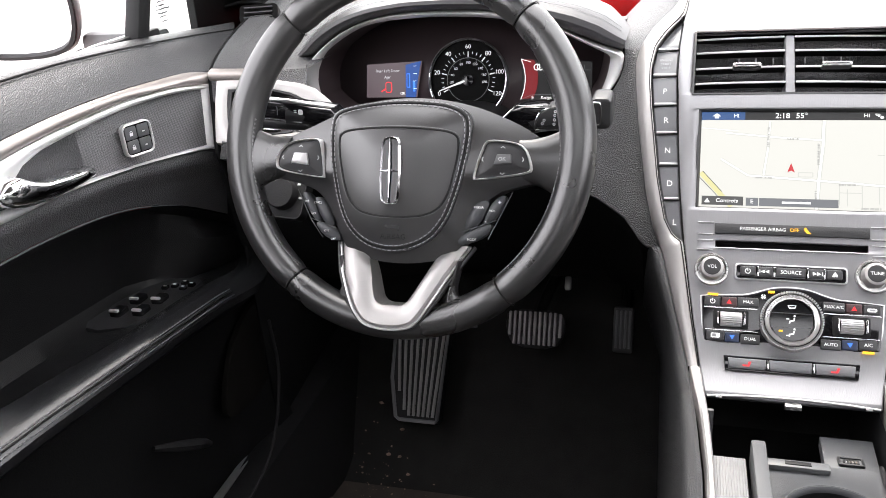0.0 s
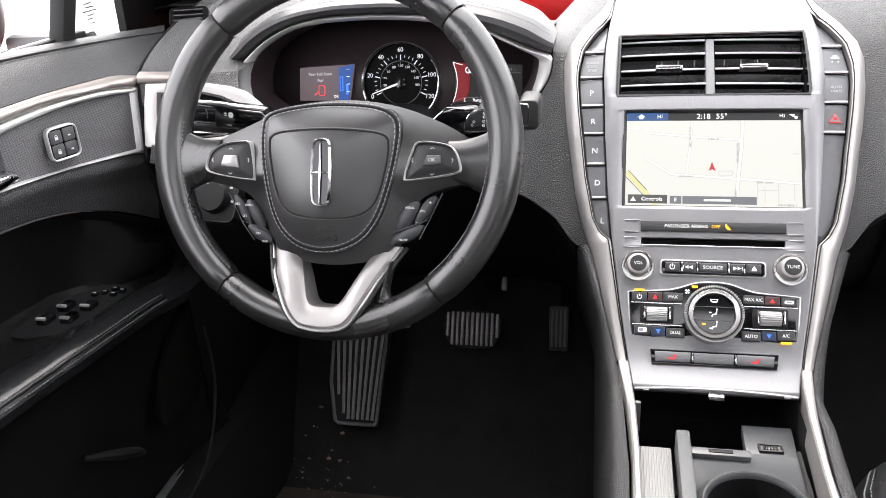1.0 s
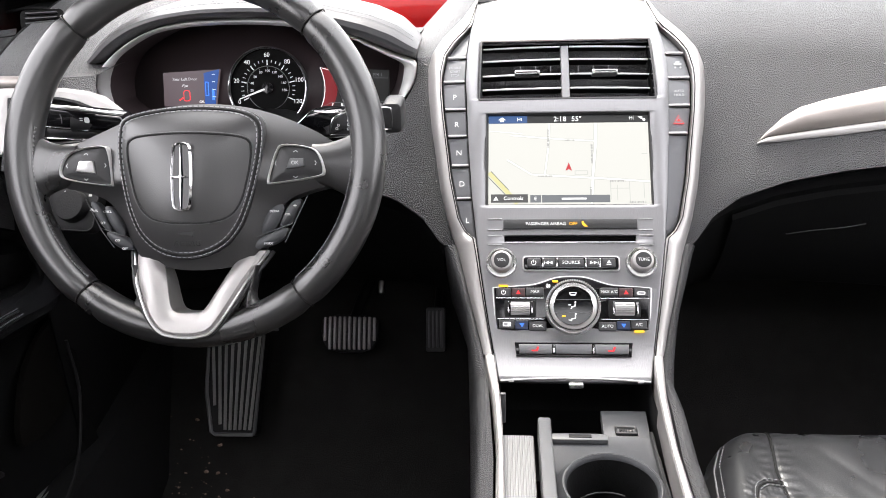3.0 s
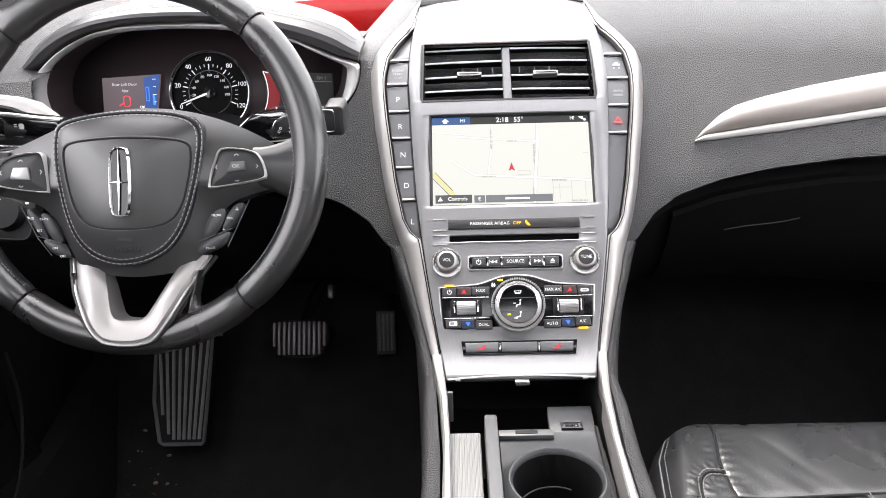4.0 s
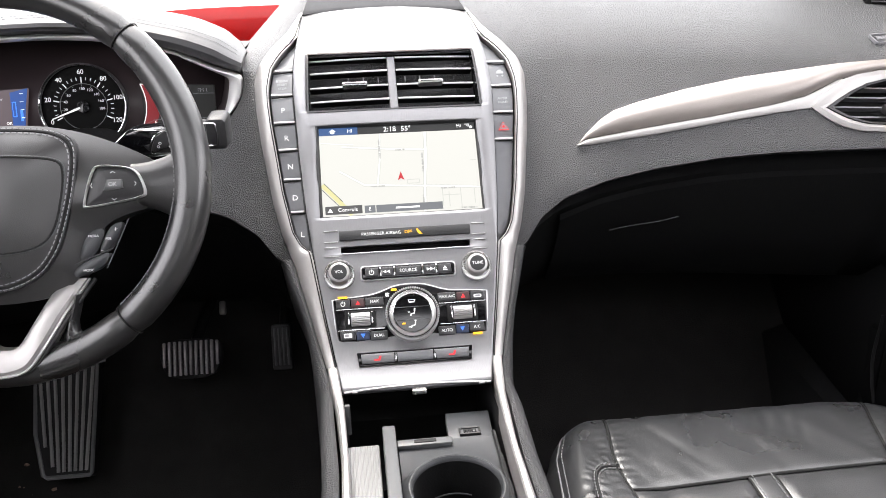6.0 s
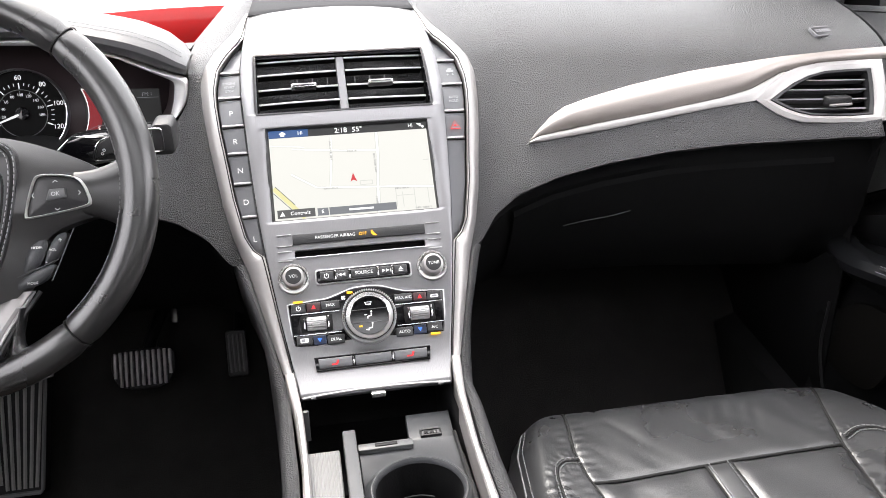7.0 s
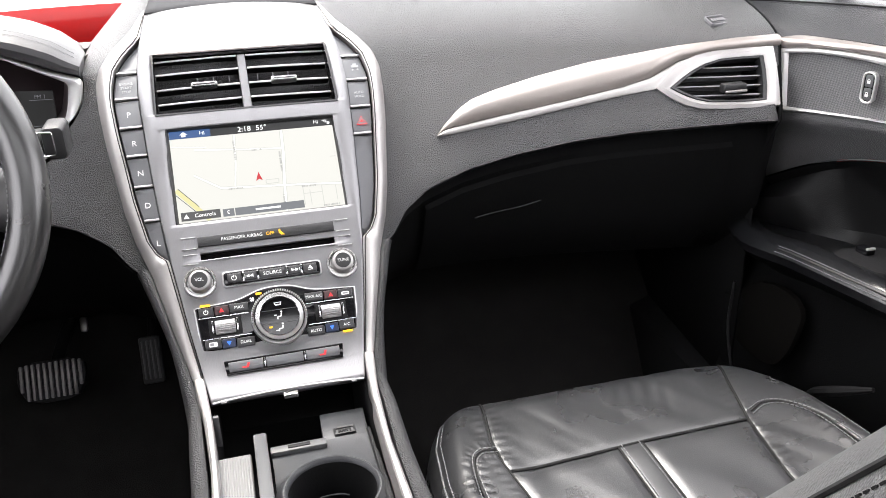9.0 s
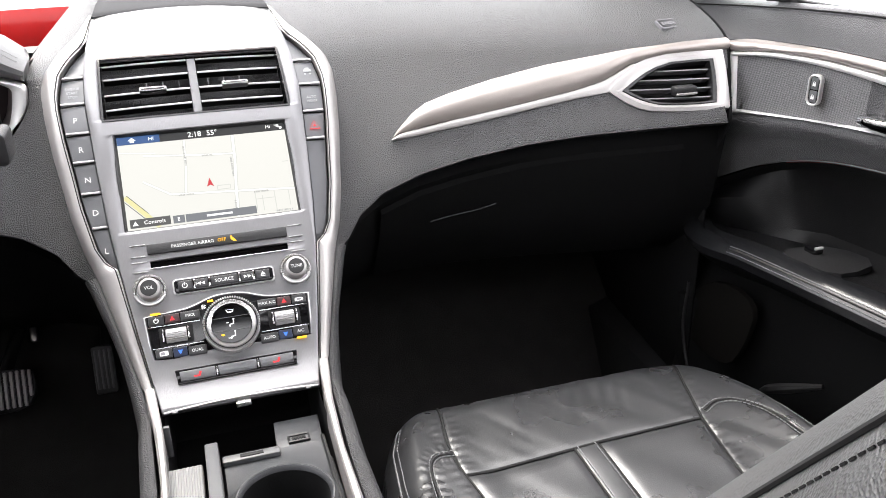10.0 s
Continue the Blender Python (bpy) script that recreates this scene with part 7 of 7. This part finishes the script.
def seat_z(x, y):
    """The top of the cushion before seams."""
    u = (x - 0.378) / 0.245
    bol = 0.022 * max(0.0, (abs(u) - 0.52) / 0.48) ** 1.3 * lerp(y, [-0.30, -0.12], [1.0, 0.30 if u < 0 else 0.12])
    rim_d = min(x - xo_l(y), xo_r(y) - x)
    edge = -0.075 * max(0.0, 1 - rim_d / 0.040) ** 2.2
    front = (-0.069 if u < 0.2 else -0.075) * max(0.0, (y + 0.128) / 0.078) ** 2.2
    low = -0.009 * max(0.0, min(1.0, (u - 0.45) / 0.4)) * lerp(y, [-0.24, -0.12], [0.0, 1.0])
    return 0.315 + bol + low + edge * 0.6 + front + 0.05 * max(0.0, -(y + 0.14)) * -0.6


Y_SEAM = lambda x: lerp(x, [0.20, 0.30, 0.38, 0.50], [-0.231, -0.226, -0.222, -0.221])


ARCS = [[(p.x, p.y) for p in smooth_path([(x, y, 0) for x, y in pts], 10)] for pts in ([(0.517, -0.212), (0.540, -0.203), (0.562, -0.212), (0.578, -0.245), (0.584, -0.295), (0.586, -0.42)], [(0.209, -0.195), (0.192, -0.196), (0.180, -0.212), (0.174, -0.25), (0.172, -0.30), (0.172, -0.42)])]


def gathers(x, y):
    """Small puckers where the curved seams and the bolster seams draw the leather in."""
    out = 0.0
    if -0.42 < y < -0.15:
        arc = ARCS[0] if x > 0.4 else ARCS[1]
        d, k = min((math.hypot(x - a, y - b), i) for i, (a, b) in enumerate(arc))
        if d < 0.03:
            out = 0.0005 * math.exp(-((d - 0.007) / 0.006) ** 2) * math.sin(k * 1.9 + 2.0 * noise.noise((x * 40, y * 40, 0))) - 0.0016 * math.exp(-(d / 0.003) ** 2)
    side = abs(x - (xr_(y) if x > 0.4 else xl_(y)))
    if side < 0.03 and y > -0.30:
        out += 0.00033 * math.exp(-((side - 0.008) / 0.008) ** 2) * math.sin(y * 520 + 3 * noise.noise((x * 30, y * 30, 5)))
    return out


CREASES = ((0.330, -0.150, 0.0010), (0.392, -0.140, 0.0018), (0.412, -0.128, 0.0026), (0.434, -0.122, 0.0022), (0.452, -0.150, 0.0012))


def panel(name, xa, xb, ya, yb, nx, ny, label, puff=0.0024):
    rows = []
    for j in range(ny + 1):
        v = j / ny
        row = []
        for i in range(nx + 1):
            u = i / nx
            xg = xa(-0.22) + (xb(-0.22) - xa(-0.22)) * u
            y_a, y_b = ya(xg), yb(xg)
            y = y_a + (y_b - y_a) * v
            xx = xa(y) + (xb(y) - xa(y)) * u
            e = min(1, min(u, 1 - u) * (xb(y) - xa(y)) / 0.012)
            e2 = min(1, min(v, 1 - v) * abs(y_b - y_a) / 0.012)
            p = puff * (math.sqrt(max(0, e * (2 - e))) * math.sqrt(max(0, e2 * (2 - e2))) - 1)
            wr = 0.0013 * noise.noise((xx * 26 + y * 14, y * 7, 1.7)) + 0.0004 * noise.noise((xx * 60 + y * 34, y * 18, 4.1))
            for fx, dy, deep in CREASES:
                wr -= deep * math.exp(-((xx - fx - 0.38 * (y + 0.12)) / 0.0075) ** 2 - ((y - dy) / 0.030) ** 2)
            row.append(sl(xx, y, seat_z(xx, y) + p + wr + gathers(xx, y)))
        rows.append(row)
    return part(name, sheet(rows), SEAT, seat, label, angle=60)


c = lambda k: (lambda *_: k)
panel("front_panel", lambda y: xl_(y) + 0.0004, lambda y: xr_(y) - 0.0004, c(-0.054), Y_SEAM, 110, 60, "creased black leather front panel")
panel("insert_panel", lambda y: xl_(y) + 0.0004, c(0.3415), lambda x: Y_SEAM(x) - 0.0006, c(-0.66), 20, 40, "black leather insert panel", 0.0026)
panel("insert_stripe", c(0.3420), c(0.3705), lambda x: Y_SEAM(x) - 0.0006, c(-0.66), 8, 40, "black leather stripe", 0.0012)
panel("insert_panel", c(0.3710), lambda y: xr_(y) - 0.0004, lambda x: Y_SEAM(x) - 0.0006, c(-0.66), 20, 40, "black leather insert panel", 0.0026)
panel("bolster", xo_l, xl_, c(-0.058), c(-0.66), 40, 200, "black leather side bolster", 0.0018)
panel("bolster", xr_, xo_r, c(-0.058), c(-0.66), 40, 200, "black leather side bolster", 0.0018)
# skirt below the cushion
rows = []
ysk = [-0.66, -0.5, -0.35, -0.229, -0.157, -0.115, -0.085, -0.058]
ring_pts = [(xo_l(y), y) for y in ysk] + [(0.26, -0.052), (0.33, -0.050), (0.42, -0.050), (0.50, -0.054)] + [(xo_r(y), y) for y in ysk[::-1]]
for dz, out_ in ((0.002, 0.0), (-0.02, 0.004), (-0.06, 0.003), (-0.12, -0.006), (-0.20, -0.02)):
    row = []
    for x, y in ring_pts:
        v = Vector((x - 0.378, y + 0.35, 0)).normalized() * out_
        row.append(sl(x + v.x, y + v.y, seat_z(x, y) - 0.008 + dz))
    rows.append(row)
part("skirt", sheet(rows), SEAT, seat, "black leather skirt")
# piping and stitching
for xo, xi, sgn in ((xo_l, xl_, 1), (xo_r, xr_, -1)):
    side = [(xo(y) + sgn * 0.011, y) for y in [-0.6 + 0.48 * i / 40 for i in range(41)]]
    x1, y1 = side[-1]
    x2 = xi(-0.075)
    corner = [(x1 + (x2 - x1) * v, y1 + (-0.068 - y1) * math.sin(math.pi / 2 * v) ** 0.9) for v in [i / 14 for i in range(1, 15)]]
    path = [sl(x, y, seat_z(x, y) + 0.0012) for x, y in side + corner]
    part("piping", tube(path, 0.0011, 6), THREAD, seat, "pale edge piping")
    path = [sl(x + sgn * 0.005, y, seat_z(x + sgn * 0.005, y) + 0.0010) for x, y in side]
    part("stitching", stitches(path, 0.0010, 0.0040, 0.0018), THREAD, seat, "pale stitching")


def seam(pts, off):
    return [sl(x, y, seat_z(x, y) + off) for x, y in pts]


for x, inward in ((0.3415, 0.004), (0.3708, -0.004)):
    ln = [(x, -0.225 - 0.4 * i / 30) for i in range(31)]
    part("seam_cord", tube(seam(ln, -0.0012), 0.0015, 6), THREAD_DARK, seat)
    part("stitching", stitches(seam([(px + inward, y) for px, y in ln], 0.0006), 0.0009, 0.0038, 0.0018), THREAD, seat)
ln = [(xl_(-0.222) + (xr_(-0.222) - xl_(-0.222)) * i / 40, 0) for i in range(41)]
ln = [(x, Y_SEAM(x) - 0.0003) for x, _ in ln]
part("seam_cord", tube(seam(ln, -0.0012), 0.0017, 6), THREAD_DARK, seat)
for f in (xl_, xr_):
    ln = [(f(y), y) for y in [-0.075 - 0.5 * i / 50 for i in range(51)]]
    part("seam_cord", tube(seam(ln, -0.0012), 0.0019, 6), THREAD_DARK, seat)
# curved double stitching on the bolsters
for sp_ in ARCS:
    part("seam_cord", tube(seam(sp_, 0.0006), 0.0011, 6), THREAD_DARK, seat)
    for k in (-0.004, 0.004):
        cc = Vector((0.54 if sp_[0][0] > 0.4 else 0.21, -0.30))
        sh = []
        for x, y in sp_:
            v = (Vector((x, y)) - cc).normalized() * k
            sh.append((x + v.x, y + v.y))
        part("stitching", stitches(seam(sh, 0.0012), 0.0010, 0.0036, 0.0018), THREAD, seat)
# backrest: its inner bolster shows at the edge of the view
rows, crest, crest2 = [], [], []
for k in range(25):
    v = k / 24
    z = 0.33 + 0.62 * v
    y = -0.4335 - 0.42 * v
    xin = 0.187 - 0.006 * math.sin(math.pi * v)
    rows.append([sl(xin - 0.05, y - 0.24, z - 0.12), sl(xin - 0.068, y - 0.15, z - 0.075), sl(xin - 0.050, y - 0.075, z - 0.038), sl(xin - 0.018, y - 0.024, z - 0.012), sl(xin + 0.004, y - 0.004, z), sl(xin + 0.022, y + 0.004, z + 0.004), sl(xin + 0.045, y - 0.006, z), sl(xin + 0.075, y - 0.045, z - 0.018),
                 sl(xin + 0.12, y - 0.070, z - 0.028), sl(0.378, y - 0.066, z - 0.028), sl(0.50, y - 0.06, z - 0.026), sl(0.535, y - 0.04, z - 0.018), sl(0.56, y - 0.006, z), sl(0.582, y + 0.002, z + 0.002), sl(0.60, y - 0.01, z - 0.002), sl(0.615, y - 0.10, z - 0.045), sl(0.60, y - 0.24, z - 0.10)])
    crest.append(sl(xin - 0.0040, y - 0.0110, z - 0.0030))
    crest2.append(sl(xin - 0.0105, y - 0.0170, z - 0.0070))
part("backrest", sheet(rows), SEAT_BACK, seat, "black leather backrest with side bolsters")
part("backrest_seam", tube(crest, 0.0016, 6), THREAD_DARK, seat)
part("stitching", stitches(crest2, 0.0010, 0.0030, 0.0020), THREAD_DARK, seat)


# the driver seat, unseen and slid well back, added to block low rear light
driver_seat = copy_thing(seat, pose(-0.378, -0.66, 0.0))
tagged(driver_seat, "unseen black leather driver seat slid back from the wheel")
# ---- floor, pedals and shell ----
bm = sheet([[(x, y, z) for x in (-0.80, -0.66, -0.60, -0.3, 0.0, 0.3, 0.60, 0.66, 0.80)] for y, z in ((-2.1, 0.03), (-0.6, 0.03), (0.02, 0.035), (0.10, 0.06), (0.32, 0.26), (0.42, 0.42), (0.45, 0.60))])
flat("floor", bm, CARPET, "black carpeted car floor", "floor", thick=-0.01)
mat_ = thing("floor_mat", pose(-0.37, -0.10, 0.036), "dusty black carpet mat in the driver footwell", "floor mat")
bm = bmesh.new()
box(bm, (0.46, 0.48, 0.010), (-0.01, -0.02, 0.006), 0.004)
part("mat", bm, MAT_CLOTH, mat_)
bm = bmesh.new()
random.seed(5)
for i in range(90):
    x = random.gauss(-0.545, 0.040)
    y = random.gauss(0.080, 0.055)
    w = random.choice((0.0012, 0.0015, 0.002, 0.003, 0.005)) * random.uniform(0.6, 1.2)
    if i % 16 == 0:
        w = random.uniform(0.008, 0.016)
    z = max(0.0478 if y < 0.115 else 0.0, lerp(y, [-0.6, 0.02, 0.10, 0.32], [0.03, 0.035, 0.06, 0.26]) + 0.001)
    if -0.60 < x < -0.42 and y < 0.19:
        ring_ = [(x + w * random.uniform(0.25, 0.6) * math.cos(k * 1.05), y + w * random.uniform(0.15, 0.5) * math.sin(k * 1.05)) for k in range(6)]
        low_ = [bm.verts.new((a, b, z - 0.0006)) for a, b in ring_]
        top_ = [bm.verts.new((x + (a - x) * 0.6, y + (b - y) * 0.6, z + min(0.0015, 0.2 * w))) for a, b in ring_]
        for k in range(6):
            bm.faces.new((low_[k], low_[(k + 1) % 6], top_[(k + 1) % 6], top_[k]))
        bm.faces.new(top_)
dirt = part("dirt_flecks", bm, DIRT, None)
tagged(dirt, "dry brown dirt flecks scattered over the footwell carpet", "dirt", "", "stuff")

for s in (-1, 1):
    rows = []
    for y in (-0.9, -0.5, -0.2, -0.05, 0.05, 0.15, 0.30):
        k = lerp(y, [-0.1, 0.3], [0, 0.05])
        rows.append([(s * (0.60 - k), y, 0.03), (s * (0.625 - k), y, 0.10), (s * (0.640 - k * 0.6), y, 0.155 + k), (s * (0.670), y, 0.165 + k), (s * 0.72, y, 0.150), (s * 0.80, y, 0.10)])
    flat("sill_trim", sheet(rows), DARK, "black door sill trim", "sill")
    st = thing("sill_plate", pose(s * 0.672, -0.17, 0.168), "thin bright sill plate at the door opening", "sill plate")
    part("plate", boxed((0.012, 0.34, 0.004), (0, 0, 0), 0.0015), SATIN, st)
    kick = sheet([[(s * 0.655, y, z) for z in (0.10, 0.3, 0.5)] for y in (0.02, 0.2, 0.45)])
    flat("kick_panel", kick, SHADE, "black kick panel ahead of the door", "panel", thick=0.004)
    part("kick_edge", tube(smooth_path([(s * 0.628, -0.16, 0.16), (s * 0.625, -0.06, 0.20), (s * 0.628, -0.005, 0.28), (s * 0.634, 0.005, 0.36)]), 0.0022, 8), DARK, st).matrix_parent_inverse = st.matrix_world.inverted()

# brake pedal
brake = thing("brake_pedal", pose(-0.3055, 0.205, 0.258, -32, 0, 0), "ribbed brake pedal with a worn steel edge", "pedal")
pad = chaikin([(-0.043, 0.028), (0.043, 0.028), (0.045, -0.006), (0.030, -0.030), (-0.030, -0.030), (-0.045, -0.006)], 1)
part("pad", prism(pad, -0.004, 0.012, 0.002), DARK, brake, "grey rubber pad")
for i in range(11):
    x = -0.0380 + 0.0076 * i
    h = 0.050 if abs(x) < 0.032 else 0.036
    part("rib", boxed((0.0040, 0.006, h), (x, -0.006, 0.0 if abs(x) < 0.032 else 0.006), 0.0012), PEDAL_RIB, brake, "worn bare rib")
part("arm", tube(smooth_path([(0.0, 0.014, 0.01), (0.01, 0.05, 0.06), (0.035, 0.09, 0.14), (0.04, 0.12, 0.24)]), 0.009, 10), DARK, brake, "black pedal arm")
part("arm_bolt", boxed((0.010, 0.010, 0.022), (0.040, 0.045, 0.075), 0.003), STEEL, brake)
# accelerator
gas = thing("accelerator_pedal", pose(-0.178, 0.25, 0.241, -25, 0, 0), "narrow ribbed accelerator pedal", "pedal")
part("pad", prism(rounded(-0.0150, 0.0150, -0.036, 0.034, 0.004), -0.004, 0.010, 0.002), PLASTIC, gas, "black rubber pad")
for i in range(4):
    part("rib", boxed((0.0035, 0.004, 0.058), (-0.0098 + 0.0065 * i, -0.0055, 0), 0.001), GREY, gas)
part("arm", tube([(0, 0.012, 0.0), (0.005, 0.06, 0.10), (0.005, 0.09, 0.2)], 0.007, 8), DARK, gas)
# foot rest
rest = thing("foot_rest", pose(-0.4790, 0.148, 0.186, -38, 0, 0), "ribbed grey rubber foot rest beside the pedals", "foot rest")
o2 = [(-0.0250, -0.064), (0.0340, -0.064), (0.0370, -0.060), (0.0420, 0.105), (-0.0480, 0.105), (-0.0440, 0.0), (-0.0310, -0.060)]
part("base", prism(o2, -0.003, 0.02, 0.002), DARK, rest)
part("border", tube([(x * 0.97, -0.004, z * 0.98) for x, z in o2], 0.003, 6, closed=True), GREY, rest)
for i in range(8):
    v = i / 7
    xb, xt = -0.0235 + 0.0525 * v, -0.0405 + 0.0760 * v
    zb = -0.056 if i > 1 else (-0.048 if i else -0.020)
    xb = xb if i > 1 else lerp(zb, [-0.056, 0.1], [xb, xt])
    part("rib", tube([(xb, -0.0068, zb), (xt, -0.0068, 0.100)], 0.0026, 6), RUBBER, rest, "raised rubber rib")

# ---- the car's shell ----
for s in (-1, 1):
    bm = sheet([[(s * x, y, z) for z in (0.0, 0.3, 0.6, 0.69)] for x, y in ((0.82, 0.060), (0.70, 0.060), (0.668, 0.066), (0.666, 0.30), (0.68, 0.60))])
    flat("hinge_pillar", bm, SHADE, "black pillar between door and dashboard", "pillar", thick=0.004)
    bm = sheet([[(s * x, y, z) for x, z in ((0.66, 0.722), (0.70, 0.734), (0.76, 0.736), (0.84, 0.72))] for y in (0.30, 0.45, 0.60)])
    flat("corner_shelf", bm, DARK, "black trim below the windscreen pillar", "trim", thick=0.004)
bm = sheet([[(x, y, 1.215 - 0.10 * (x / 0.7) ** 4 - 0.05 * max(0, y + 0.35)) for x in [-0.64 + 0.08 * i for i in range(17)]] for y in [-2.1 + 0.1 * j for j in range(19)]])
# Opening added out of view to light the seats and wheel from above.
roof_gap = [f for f in bm.faces if abs(f.calc_center_median().x) < 0.44 and -1.11 < f.calc_center_median().y < -0.84]
bmesh.ops.delete(bm, geom=roof_gap, context="FACES")
flat("ceiling", bm, HEADLINER, "pale cloth headliner", "ceiling", thick=0.02)
for s in (-1, 1):
    bp_ = thing("b_pillar", pose(s * 0.76, -1.02, 0.70), "dark centre pillar behind the front door", "pillar", kind="structure")
    part("post", boxed((0.06, 0.13, 0.54), (-s * 0.06, 0, 0.23), 0.015, pose(0, 0, 0, 0, -s * 14, 0)), DARK, bp_)
    # Left panel carried up over the window, unseen, to hold back rear light.
    bm = sheet([[(s * x, y, z) for x, z in ((0.78, 0.02), (0.78, 0.4), (0.77, 0.72), *(((0.66, 1.10),) if s < 0 else ()))] for y in (-1.05, -1.5, -2.1)])
    flat("side_wall", bm, DARK, "dark unseen rear side panel, taller on the left to block light", "wall", thick=0.01)
    bm = sheet([[(s * x, y, z) for x, z in ((0.645, 1.16), (0.66, 1.10))] for y in (-2.1, -1.0, -0.4)])
    flat("roof_rail", bm, HEADLINER, "pale roof rail above the windows", "trim", thick=0.02)
# Plain unseen wall added to close the cabin and keep rear light out.
bm = sheet([[(x, -2.1, z) for x in (-0.8, 0, 0.8)] for z in (0.02, 0.5, 1.04)])
flat("wall_rear", bm, DARK, "dark plain wall added behind the cabin, unseen", "wall", thick=0.02)
bm = sheet([[(x, 0.585 - 0.84 * v, 0.745 + 0.45 * v + 0.03 * math.sin(math.pi * v)) for x in [-0.70 + 0.14 * i for i in range(11)]] for v in [j / 8 for j in range(9)]])
ws = flat("windscreen", bm, GLASS, "clear raked windscreen", "windscreen")
ws.visible_shadow = False
# pane over the added roof opening
bm = sheet([[(x, y, 1.222) for x in (-0.45, 0, 0.45)] for y in (-1.12, -0.95, -0.78)])
sr = flat("roof_glass", bm, GLASS, "clear roof glass over an opening added for light", "roof window")
sr.visible_shadow = False

for s in (-1, 1):
    bm = sheet([[(s * x, y, z) for x, z in ((0.80, 0.01), (0.86, 0.10), (0.89, 0.40), (0.87, 0.60), (0.82, 0.69))] for y in (-2.1, -1.0, 0.0, 0.50, 0.78)])
    flat("outer_side", bm, RED_PAINT, "red outer skin of the car side", "wall", thick=0.004)
bm = sheet([[(x, 0.78, z) for x in (-0.86, 0, 0.86)] for z in (0.0, 0.4, 0.668)])
flat("bulkhead", bm, DARK, "dark bulkhead ahead of the footwells", "wall", thick=0.01)

# ---- outside ----
bm = sheet([[(x, y, -0.30) for x in (-400, -60, -8, 0, 8, 60, 400)] for y in (-400, -60, -8, 0, 8, 60, 400)])
flat("ground", bm, ASPHALT, "grey asphalt of the parking lot", "ground")
